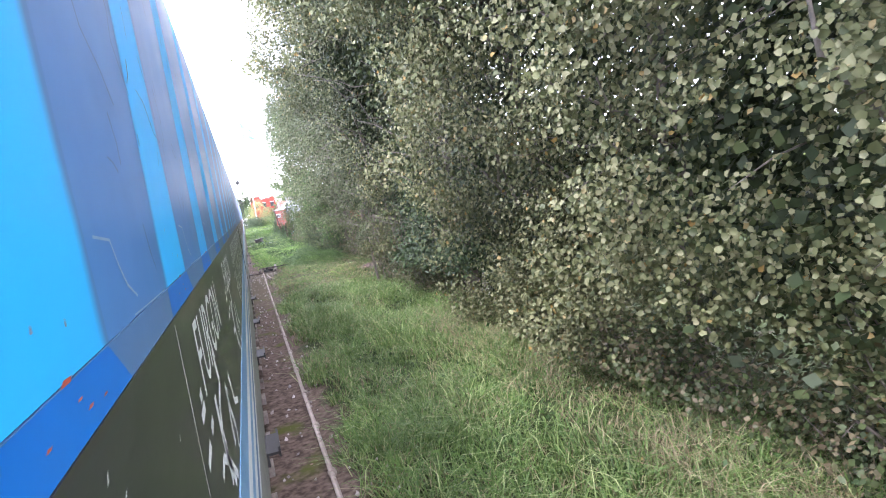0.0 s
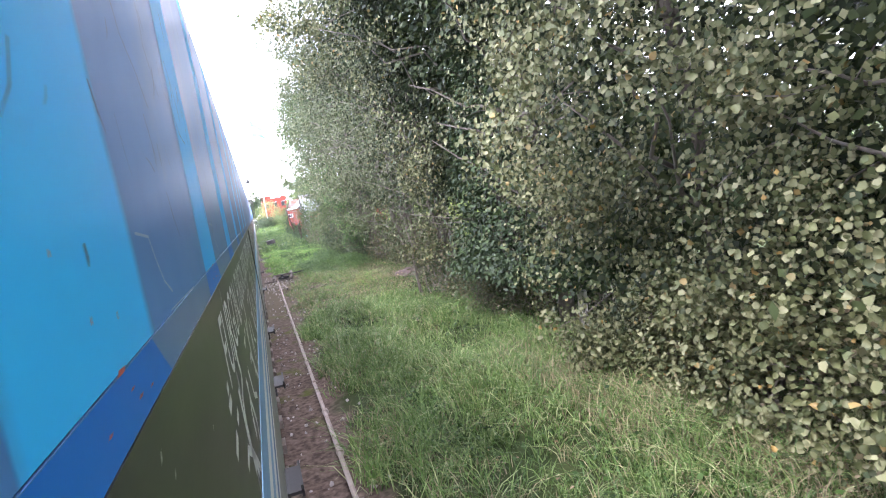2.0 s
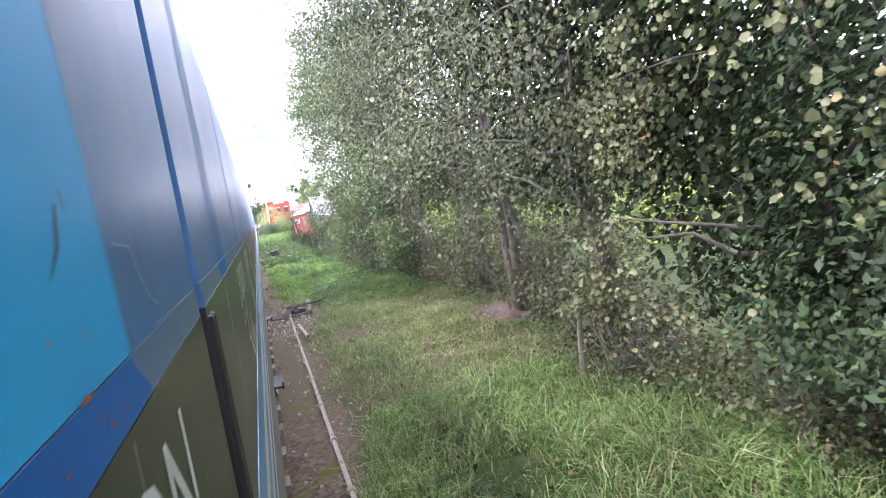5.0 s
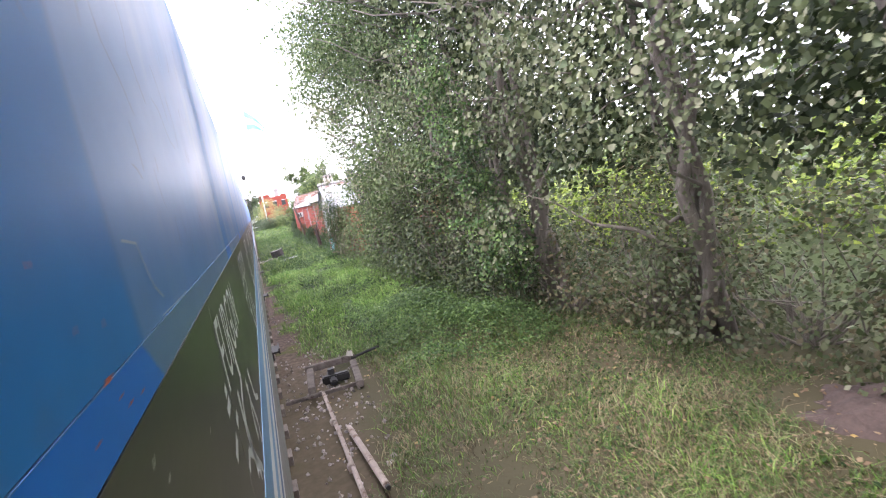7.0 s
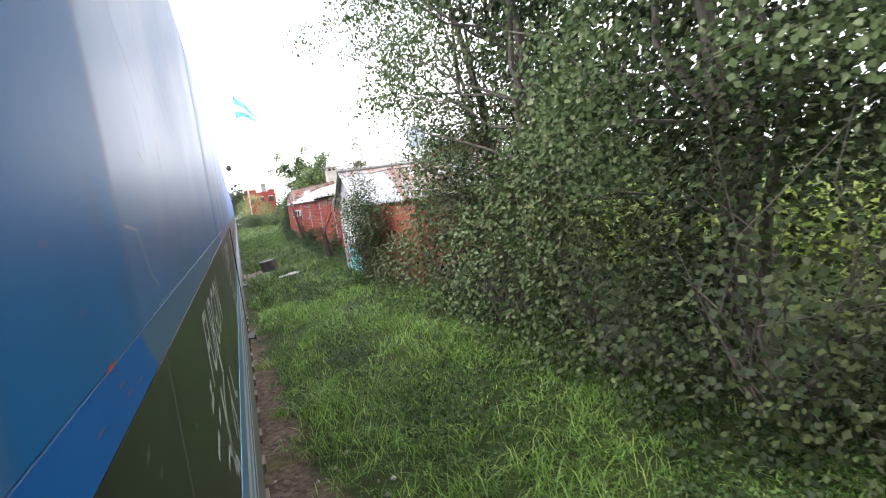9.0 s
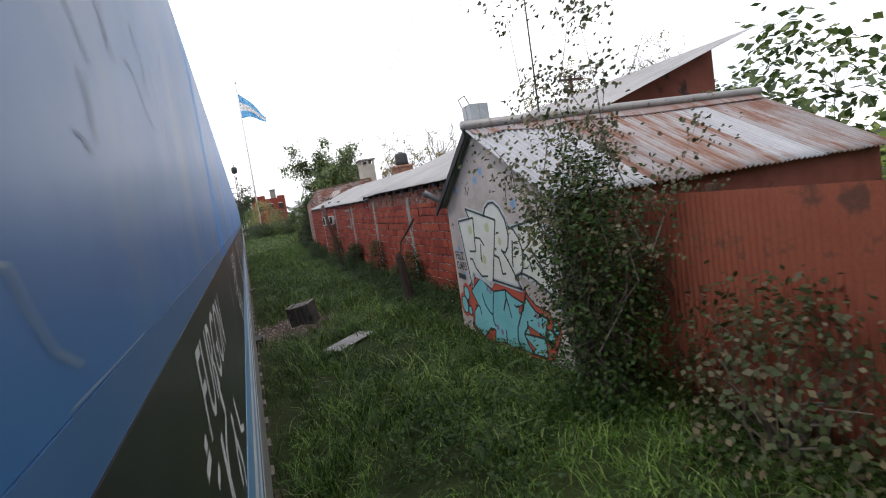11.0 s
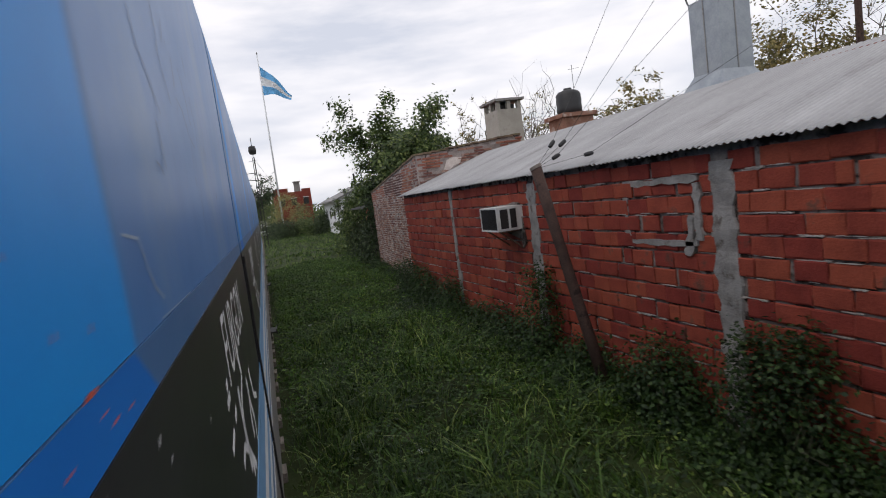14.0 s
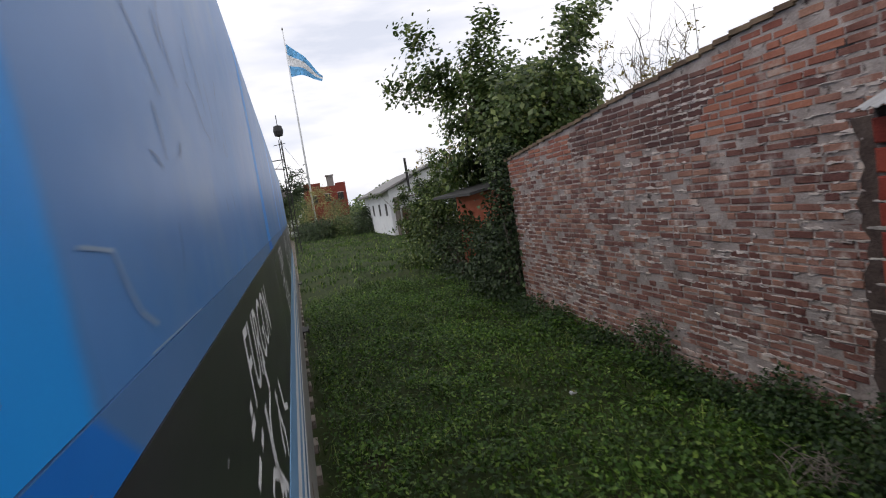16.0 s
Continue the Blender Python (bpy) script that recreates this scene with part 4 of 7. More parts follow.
for k in range(12):
    y = Y0 + .35 + k * .78
    s.box((wall_x(y) - .14, y, 2.765), (wall_x(y) + .3, y + .07, 2.845))
part("rafter_ends", s, M_DARK, near_roof, "dark timber rafter ends", kind="stuff")
# brick gable end and back walls that carry the roofs
house_back = thing("house_back_walls", (8, 60, 0), "plain brick gable end and rear walls under the roofs", "wall", kind="structure")
part("gable_end", Shape().prism([(4.3, 49.3, 0), (10.4, 49.3, 0), (10.4, 49.3, 4.92), (4.3, 49.3, 2.84)], (0, .2, 0)), M_OLDTOP, house_back)
part("step_wall", Shape().prism([(4.3, STEP - .05, 2.5), (10.3, STEP - .05, 2.5), (10.3, STEP - .05, 4.85), (4.3, STEP - .05, 2.86)], (0, .14, 0)), M_OLDTOP, house_back)
part("rear_wall", Shape().box((10.3, 49.5, 0), (10.5, STEP, 4.9)), M_OLDTOP, house_back)
part("rear_wall", Shape().box((6.3, STEP + .1, 0), (6.5, Y1, 3.6)), M_OLDTOP, house_back)

# drain pipe out of the wall, air conditioner, posts
tagged(part("drain_pipe", Shape().tube([(4.35, 50.8, 2.24), (3.72, 50.82, 2.66)], .062, 16, cap=False).tube([(3.72, 50.82, 2.66), (4.35, 50.8, 2.24)], .052, 16, cap=False), M_GALV, smooth=True),
       "grey pipe stub jutting out of the brick wall", "pipe")

ac = thing("air_conditioner", (wall_x(65.4), 65.4, 1.9), "old boxy window air conditioner on iron brackets", "air conditioner")
x1 = wall_x(65.4)
part("housing", Shape().box((x1 - .44, 65.02, 1.93), (x1 + .15, 65.70, 2.31), bevel=.006), M_ACWHITE, ac, "aged white enamel housing")
part("rear_grille", Shape().box((x1 - .452, 65.05, 1.955), (x1 - .441, 65.67, 2.285)), M_DARK, ac, "dark condenser grille")
for k in range(16):
    part("fin", Shape().box((x1 - .457, 65.07 + k * .037, 1.965), (x1 - .452, 65.075 + k * .037, 2.275)), M_DARK, ac)
for a, b in ((-.40, -.27), (-.23, -.13)):
    part("side_louvre", Shape().box((x1 + a, 65.012, 1.97), (x1 + b, 65.0195, 2.27)), M_DARK, ac, "dark side louvre")
part("frame", Shape().box((x1 - .458, 65.015, 1.93), (x1 - .445, 65.045, 2.31)).box((x1 - .458, 65.675, 1.93), (x1 - .445, 65.705, 2.31)).box((x1 - .458, 65.045, 2.285), (x1 - .445, 65.675, 2.312)).box((x1 - .458, 65.045, 1.928), (x1 - .445, 65.675, 1.955)), M_ACWHITE, ac)
for yy in (65.12, 65.6):
    part("bracket", Shape().box((x1 - .40, yy, 1.90), (x1 + .02, yy + .03, 1.928)).tube([(x1 - .36, yy + .015, 1.90), (x1 - .005, yy + .015, 1.62)], .012, 6), M_RUST, ac, "rusty bracket")
tagged(part("cement_patch", Shape().prism([(x1 - .04, 64.75 + .55 * k + .1 * math.sin(5 * k), z) for k, z in ((.2, 1.72), (.45, 1.62), (.7, 1.75), (1.0, 1.78), (1.5, 1.86), (1.6, 2.3), (1.1, 2.36), (.4, 2.34))], (.04, 0, 0)), M_MORTAR, wall_brick), "dark grey cement round the air conditioner")

M_POST = surface("dark_rusty_post", (0.042, 0.026, 0.022), (0.10, 0.060, 0.048), 0.85, 0, 6, 60, 0.5, 0.3, patch=(0.03, 0.02, 0.018), patch_scale=6, patch_at=0.55)
post = thing("leaning_post", (3.62, 62.9, 0), "leaning dark rusty post with wires at its top", "post")
part("shaft", Shape().tube([(3.66, 62.72, -.1), (3.50, 62.86, .9), (3.34, 62.98, 1.9), (3.20, 63.08, 2.80)], [.075, .07, .066, .07], 9), M_POST, post, smooth=True)
part("cap", Shape().tube([(3.205, 63.075, 2.78), (3.195, 63.085, 2.815)], .076, 9), M_GREYWOOD, post)
for c, far in zip([(3.5, 63.17, 3.06), (3.6, 63.09, 3.05), (3.5, 63.1, 2.9), (3.85, 62.93, 2.88)], (9, 11, 7, 4)):
    a, c = Vector((3.2, 63.08, 2.78)), Vector(c)
    d = (c - a).normalized()
    e = c + (d * far + Vector((0, 0, far * .33)))
    w = part("wire", Shape().tube([a, c, e], .0028, 4), M_DARK, post)
    part("insulator", Shape().tube([c - d * .062, c - d * .05, c, c + d * .05, c + d * .062], [.008, .024, .028, .024, .008], 10), M_TANK, w, "black strain insulator")

M_STUMP = surface("charred_wood", (0.022, 0.016, 0.015), (0.065, 0.048, 0.043), 0.9, 0, 5, 40, 0.8, 0.2, stretch=(6, 6, 0.8))
stump = thing("broken_post", (3.4, 52.4, 0), "broken grey concrete fence post with a bent iron bar", "post")
part("post", Shape().tube([(3.47, 52.32, -.1), (3.44, 52.38, .5), (3.40, 52.45, 1.0), (3.38, 52.48, 1.22), (3.40, 52.52, 1.34)], [.12, .105, .10, .095, .03], 7), M_STUMP, stump, "split dark weathered post")
part("iron_bar", Shape().tube([(3.42, 52.5, 1.2), (3.5, 52.55, 1.58), (3.62, 52.35, 1.78), (3.72, 51.92, 2.10)], [.018, .018, .022, .022], 6), M_DARK, stump, "bent iron bar")

# ---- graffiti house: gable towards the track ----
GX = 3.62
gable = thing("wall_gable", (GX, 47.4, 0), "grey plastered gable wall with spray-painted lettering", "wall", kind="structure")
part("plaster", Shape().prism([(GX, 45.35, -.2), (GX, 45.35, 2.36), (GX, 47.55, 3.46), (GX, 49.25, 2.32), (GX, 49.25, -.2)], (.22, 0, 0)), M_PLASTER, gable)
part("return_wall", Shape().box((GX + .22, 49.05, -.2), (4.6, 49.25, 2.3)), M_PLASTER, gable)
part("side_wall", Shape().box((GX + .22, 45.35, -.2), (9.5, 45.55, 2.36)), M_OLDTOP, gable)


def sprayed(name, pts, mat, lift, label="", parent=gable, edge=None, w=.022):
    """A painted shape on the gable: pts as (metres from the far corner, height)."""
    o = part(name, Shape().prism([(GX - lift, 49.25 - u, z) for u, z in pts][::-1], (lift - .0005, 0, 0)), mat, parent, label)
    if edge:
        stroke("outline", pts + pts[:1], edge, lift + .001, w, o)
    return o


def stroke(name, pts, mat, lift, w, parent=gable):
    s = Shape()
    for (a, b), (c, d) in zip(pts, pts[1:]):
        L = math.hypot(c - a, d - b) or 1
        nu, nz = -(d - b) / L * w, (c - a) / L * w
        eu, ez = (c - a) / L * w * .25, (d - b) / L * w * .25
        s.prism([(GX - lift, 49.25 - u, z) for u, z in ((a - eu + nu, b - ez + nz), (c + eu + nu, d + ez + nz), (c + eu - nu, d + ez - nz), (a - eu - nu, b - ez - nz))], (lift - .0007, 0, 0))
    return part(name, s, mat, parent)


def disc(u, z, r, q=1.0):
    return [(u + r * math.cos(a), z + r * q * math.sin(a)) for a in np.linspace(0, 2 * math.pi, 17)[:-1]]


sprayed("red_shadow", [(0.44, 0.81), (1.2, 1.19), (1.7, 1.05), (2.11, 1.06), (2.66, 0.99), (2.76, 1.07), (2.83, 0.96), (3.04, 0.85), (3.38, 0.81), (3.45, 0.7), (3.64, 0.61), (3.56, 0.39), (3.37, 0.14), (3.16, 0.06), (2.68, 0.02), (2.43, 0.02), (1.99, -0.02), (1.72, 0.01), (1.43, -0.08), (1.05, -0.16), (0.74, -0.02), (0.48, 0.1), (0.58, 0.36), (0.48, 0.58)], M_REDP, .002, "red spray-painted shading", edge=M_BLACKP, w=.012)
sprayed("turquoise_letters", [(0.65, 0.79), (1.15, 1.08), (1.35, 0.98), (1.63, 0.89), (2.09, 0.97), (2.31, 0.89), (2.68, 0.83), (2.76, 0.92), (3, 0.76), (3.33, 0.7), (3.22, 0.49), (3.19, 0.12), (2.72, 0.08), (2.48, 0.08), (2.02, 0.03), (1.83, 0.07), (1.42, -0.01), (1.49, 0.22), (1.31, 0.22), (0.99, 0.01), (0.76, 0.06), (0.57, 0.15), (0.68, 0.43), (0.88, 0.56)], M_CYANP, .004, "turquoise spray-painted letter forms", edge=M_BLACKP, w=.014)
for u, z, r in ((0.4, 0.72, 0.13), (0.23, 0.48, 0.16), (0.47, 0.4, 0.085), (3.53, 0.61, 0.095), (3.36, 0.44, 0.115)):
    sprayed("bubble", disc(u, z, r * 1.45, 1.0), M_REDP, .0032, "red-rimmed bubble")
    sprayed("bubble", disc(u, z, r * .9, 1.1), M_CYANP, .006, "turquoise bubble", edge=M_BLACKP, w=.010)
for pts in ([(2.71, 0.51), (3, 0.45), (3.21, 0.42), (2.76, 0.36)], [(2.6, 0.3), (2.85, 0.18), (2.76, 0.09)], [(2.5, 0.75), (2.7, 0.85), (2.62, 0.71), (2.48, 0.64)], [(1.04, 0.03), (1.3, 0.2), (1.51, 0.21), (1.39, -0.06), (1.15, -0.09)]):
    sprayed("red_patch", pts, M_REDP, .0055, edge=M_BLACKP, w=.008)
for pts in (
        [(1.12, 0.79), (1.21, 0.61), (1.36, 0.5), (1.47, 0.47), (1.55, 0.68), (1.63, 0.89)],
        [(0.76, 0.54), (0.94, 0.55), (0.97, 0.4)],
        [(1.47, 0.47), (1.47, 0.35), (1.53, 0.29)],
        [(2.09, 0.97), (2.09, 0.85), (1.93, 0.61)],
        [(2.07, 0.87), (2.14, 0.73), (2.19, 0.54)],
        [(2.78, 1), (2.53, 0.63), (2.36, 0.41), (2.31, 0.21), (2.4, 0.09), (2.56, 0.02)],
        [(2.72, 0.57), (2.69, 0.47), (2.56, 0.35), (2.88, 0.38), (3.32, 0.4)],
        [(2.56, 0.35), (2.63, 0.22), (2.77, 0.12)],
        [(1.92, 0.29), (1.88, -0.02)],
        [(2.35, 0.76), (2.42, 0.74), (2.51, 0.77)]):
    stroke("letter_line", pts, M_BLACKP, .0068, .015)
sprayed("cream_letters", [(0.5, 2.05), (1.03, 2.1), (0.91, 2.27), (1.66, 2.14), (1.73, 2.26), (1.9, 2.34), (2.1, 2.34), (2.27, 2.25), (2.43, 2.1), (2.48, 1.99), (2.61, 1.96), (3.53, 2.11), (3.6, 1.97), (3.59, 1.72), (3.77, 1.63), (3.63, 1.51), (3.71, 1.24), (3.62, 1.03), (3.35, 1.13), (2.73, 1.29), (2.51, 1.2), (2.69, 1.04), (1.71, 1.09), (1.58, 0.99), (1.19, 1.09), (0.87, 1.12), (0.73, 0.89)], M_CREAMP, .006, "cream spray-painted letter forms", edge=M_SILVERP, w=.045)
for u, z, r in ((1.72, 1.95, 0.08), (3.2, 1.88, 0.08), (3.24, 1.74, 0.045), (1.01, 1.9, 0.085), (2.14, 1.74, 0.06), (1.44, 1.41, 0.08), (2.84, 1.43, 0.055)):
    sprayed("green_dot", disc(u, z, r), M_LIMEP, .0072)
for u, z, r in ((1.39, 0.9, 0.055), (1.5, 0.87, 0.05), (1.6, 0.28, 0.065), (1.76, 0.23, 0.06), (3.02, 0.7, 0.06), (3.05, 0.57, 0.045), (2.14, 0.73, 0.04)):
    sprayed("purple_dot", disc(u, z, r * .8), M_PURPLEP, .0064)
for pts in (
        [(0.5, 2.05), (1.2, 2.11), (1.12, 1.53), (0.85, 1.52)],
        [(1.03, 2.1), (0.91, 2.27), (2.08, 2.07), (1.68, 1.07)],
        [(1.66, 2.13), (1.75, 2.26), (1.91, 2.33), (2.09, 2.34), (2.27, 2.25), (2.42, 2.07), (2.47, 1.84), (2.41, 1.67), (2.29, 1.57), (2.16, 1.59)],
        [(1.18, 1.77), (1.39, 1.76), (1.51, 1.65)],
        [(1.38, 1.67), (1.32, 1.43), (1.34, 1.36)],
        [(0.82, 1.39), (0.93, 1.38), (1.03, 1.23), (1.25, 1.11), (1.49, 1.13)],
        [(1.87, 1.51), (2.04, 1.47), (2.09, 1.22), (2.21, 1.24)],
        [(2.16, 1.61), (2.36, 1.43), (2.69, 1.04), (1.69, 1.09)],
        [(2.49, 1.97), (2.65, 1.93), (2.79, 1.8), (2.86, 1.62), (2.81, 1.39), (2.73, 1.29), (2.54, 1.22)],
        [(2.58, 1.76), (2.51, 1.53), (2.49, 1.36)],
        [(2.61, 1.96), (3.53, 2.1), (3.58, 1.97), (3.59, 1.72)],
        [(2.85, 1.58), (2.97, 1.56), (3.05, 1.45), (3.08, 1.34)],
        [(3.11, 1.67), (3.21, 1.58), (3.34, 1.54), (3.49, 1.59)],
        [(3.41, 1.67), (3.59, 1.71), (3.77, 1.63)],
        [(3.23, 1.47), (3.44, 1.34), (3.56, 1.17), (3.63, 1.04)],
        [(3.27, 1.49), (3.42, 1.5), (3.51, 1.46)],
        [(2.73, 1.29), (3.07, 1.24), (3.35, 1.13), (3.62, 1.03)],
        [(0.5, 2.05), (0.73, 0.89)]):
    stroke("letter_line", pts, M_GREENBLACKP, .0085, .017)
for u, z in ((.30, 1.52), (.55, 2.62), (1.50, 2.72), (1.75, 2.85), (3.72, 1.80), (.42, 1.05), (3.75, .95), (2.75, 2.3)):
    sprayed("blue_splash", [(u + (.11 if k % 2 else .045) * math.cos(a), z + (.11 if k % 2 else .045) * math.sin(a)) for k, a in enumerate(np.linspace(0, 2 * math.pi, 11)[:-1])], M_BLUEP, .0012)
for words, z, L in (("FELIZ", 1.34, .42), ("CUMPLE", 1.15, .48)):
    tx, ty, tf = text_shape(words, .15, L, .022)
    part("writing", Shape().add([(GX - .0015, 49.15 - a, z + b) for a, b in zip(tx, ty)], [q[::-1] for q in tf][0:0] + tf), M_BLACKP, gable, "small black handwriting")
stroke("writing_bar", [(.12, 1.03), (.44, 1.01)], M_BLACKP, .0015, .05)
for pts in ([(1.0, 2.5), (1.05, 2.65), (1.1, 2.5), (1.2, 2.62)], [(2.55, 2.4), (2.62, 2.7), (2.75, 2.5), (2.85, 2.75), (2.9, 2.45)], [(2.75, 2.55), (3.1, 2.42)], [(.18, 2.02), (.18, 1.92)], [(.22, 2.0), (.10, 1.97)]):
    stroke("tag_line", pts, M_BLACKP, .0015, .010)

gable_roof = thing("roof_gable", (6, 47.5, 3), "rusty corrugated roof of the graffiti house", "roof", kind="structure")
def slope(y_ridge, z_ridge, y_eave, z_eave, x0, x1):
    n = 8
    w = (x1 - x0) / n
    L = math.hypot(y_eave - y_ridge, z_eave - z_ridge)
    v, f = corrugated(L, w, np.random.default_rng(4), pitch=.096, amp=.02)
    a = fast("roof_sheet", v + np.array((6, 47.5, 3)), f, M_BLUEZINC, gable_roof, smooth=True)
    rusty = a.data.copy()
    rusty.materials[0] = M_RUSTROOF
    ex = Vector((0, y_ridge - y_eave, z_ridge - z_eave)).normalized()
    ey = Vector((1, 0, 0)) if y_eave < y_ridge else Vector((1, 0, 0))
    ez = ex.cross(ey)
    if ez.z < 0:
        ez = -ez
    for k in range(n):
        ob = a if k == 0 else new("roof_sheet", a.data if k in (1, 5) else rusty)
        ob.parent = gable_roof
        p = Vector((x0 + w * k, y_eave, z_eave)) - Vector((6, 47.5, 3))
        ob.matrix_basis = Matrix(((ex.x, ey.x, ez.x, p.x), (ex.y, ey.y, ez.y, p.y), (ex.z, ey.z, ez.z, p.z), (0, 0, 0, 1)))
slope(47.5, 3.52, 45.15, 2.33, 3.45, 9.6)
slope(47.6, 3.52, 49.4, 2.30, 3.48, 5.2)
part("ridge_pipe", Shape().tube([(3.42, 47.5, 3.58), (9.6, 47.5, 3.62)], .075, 12), M_GREY, gable_roof, "grey round ridge capping", smooth=True)
part("torn_flashing", Shape().prism([(3.46, 47.48, 3.50), (5.6, 47.48, 3.53), (9.5, 47.48, 3.55), (9.5, 47.30, 3.46), (6.5, 47.22, 3.40), (5.2, 47.30, 3.45), (4.6, 47.16, 3.37), (4.0, 47.26, 3.42), (3.6, 47.10, 3.34)], (0, 0, .012)), M_RUSTROOF, gable_roof, "torn rusty flashing under the ridge")
part("barge_board", Shape().prism([(3.44, 47.5, 3.53), (3.44, 49.42, 2.28), (3.44, 49.42, 2.18), (3.44, 47.5, 3.40)], (.03, 0, 0)), M_DARK, gable_roof, "dark barge board")
tagged(part("antenna_mast", Shape().tube([(8.6, 54.0, 4.2), (8.6, 54.0, 5.3), (8.6, 54.0, 8.2)], [.03, .026, .018], 6), M_DARK), "thin dark antenna mast on the roof", "mast")

up = thing("utility_pole", (22.2, 72.7, 0), "dark wooden utility pole with a cross arm behind the roof", "pole")
part("pole", Shape().tube([(22.2, 72.7, -.2), (22.2, 72.7, 5), (22.2, 72.7, 9.1)], [.16, .14, .11], 8), M_POST, up)
part("cross_arm", Shape().box((21.3, 72.62, 8.72), (23.1, 72.78, 8.88), bevel=.01), M_POST, up)
for x in (21.4, 21.85, 22.55, 23.0):
    part("insulator", Shape().tube([(x, 72.7, 8.88), (x, 72.7, 8.98), (x, 72.7, 9.08)], [.03, .06, .03], 8), M_TANK, up)
tagged(part("antenna_mast", Shape().tube([(28, 102, -.1), (28, 102, 7), (28, 102, 12.6)], [.05, .04, .025], 6).tube([(27.6, 102, 12.2), (28.7, 102, 12.35)], .02, 4), M_GREY), "thin grey antenna mast far behind the houses", "mast")

# rust red sheet wall half hidden by the shrubs
rw = thing("wall_rust_sheet", (4.25, 43.4, 0), "rust red corrugated sheet wall behind shrubs", "wall", kind="structure")
v, f = corrugated(2.25, 3.6, np.random.default_rng(8), wave=.01)
v = np.stack([4.25 + v[:, 2], 41.75 + v[:, 1], v[:, 0] - .02], 1)
fast("sheet", v, f, M_RUSTWALL, rw, smooth=True)
part("post", Shape().box((4.27, 41.7, -.1), (4.35, 41.8, 2.3)).box((4.27, 43.5, -.1), (4.35, 43.6, 2.3)), M_WOOD, rw)

# ---- old brick wall ----
def old_x(y):
    return 4.22 + .024 * (y - 71.9)


OY0, OY1 = 71.99, 80.0
def old_top(y):
    return 3.80 - (y - 71.92) * .0866


wall_old = thing("wall_old_brick", (4.3, 76, 0), "weathered old brick wall with a sloping top and lime stains", "wall", kind="structure")
s = Shape()
s.add([(old_x(OY0), OY0, -.2), (old_x(OY1), OY1, -.2), (old_x(OY1), OY1, old_top(OY1)), (old_x(OY0), OY0, old_top(OY0)),
       (old_x(OY0) + .28, OY0, -.2), (old_x(OY1) + .28, OY1, -.2), (old_x(OY1) + .28, OY1, old_top(OY1)), (old_x(OY0) + .28, OY0, old_top(OY0))],
      [(0, 3, 2, 1), (4, 5, 6, 7), (0, 4, 7, 3), (1, 2, 6, 5), (3, 7, 6, 2)])
part("mortar_core", s, M_OLDMORTAR, wall_old, "crumbling lime mortar, shade of hollows painted as dark patches")
s = Shape()
y = OY0
while y < OY1:
    L = rng.uniform(.2, .28)
    s.box((old_x(y) - .03, y, 0), (old_x(y) + .31, y + L - .012, .05), Matrix.Translation((0, 0, old_top(y) - .02 + rng.normal() * .006)))
    y += L
part("coping", s, M_COPING, wall_old, "worn brick coping", kind="stuff")
cells_low, cells_red, cells_dark = [], [], []
c = 0
while c * .079 < 3.8:
    z = .02 + c * .079
    y = OY0 + (.14 if c % 2 else 0) - .14 + rng.uniform(-.02, .02)
    while y < OY1:
        l = rng.uniform(.235, .275) if rng.random() > .16 else rng.uniform(.11, .15)
        a, b = max(y, OY0), min(y + l, OY1)
        hole = abs((a + b) / 2 - 72.50) < .12 and 3.2 < z < 3.32
        if b - a > .05 and z + .075 < old_top((a + b) / 2) - .02 and rng.random() > .02 and not hole:
            yy = (a + b) / 2
            dz = old_top(yy) - z + rng.normal() * .07 + .10 * math.sin(yy * 2.3 + z)
            red = 72.75 + .2 * math.sin(z * 9) < yy < 74.0 + .3 * math.sin(z * 5)
            zone = cells_red if red and dz < .95 else cells_dark if 73.9 < yy < 77.2 and dz < .85 - .12 * (yy - 74) else cells_red if yy > 73 and dz < .34 else cells_low
            weak = zone is cells_low and rng.random() < .3
            x = old_x(yy) - (rng.uniform(-.004, .004) if weak else rng.uniform(.004, .014))
            zone.append((x, yy, z + rng.normal() * .003, b - a - .014, (.050 if weak else .058) + rng.normal() * .003, l > .2 and b - a == l))
        y += l + .008
    c += 1
lay("old_brick", wall_old, cells_low, [block_mesh("old_brick", rng, .225 + .005 * k, .057, .05, M_OLD, .007) for k in range(8)], M_OLD, .007, lambda y, z: y < 76.6 and .6 < z < 2.6, -math.atan(.024), "weathered lime-stained bricks")
lay("red_old_brick", wall_old, cells_red, [block_mesh("red_old_brick", rng, .242, .058, .05, M_OLDRED, .004) for _ in range(6)], M_OLDRED, .004, lambda y, z: y < 74.6 and z > 2.6, -math.atan(.024), "clean orange-red old bricks")
lay("dark_old_brick", wall_old, cells_dark, [block_mesh("dark_old_brick", rng, .242, .056, .05, M_OLDDARK, .007)], M_OLDDARK, .007, lambda y, z: False, -math.atan(.024), "soot-dark old bricks")
# lime and mortar smeared over the weathered courses
s = Shape()
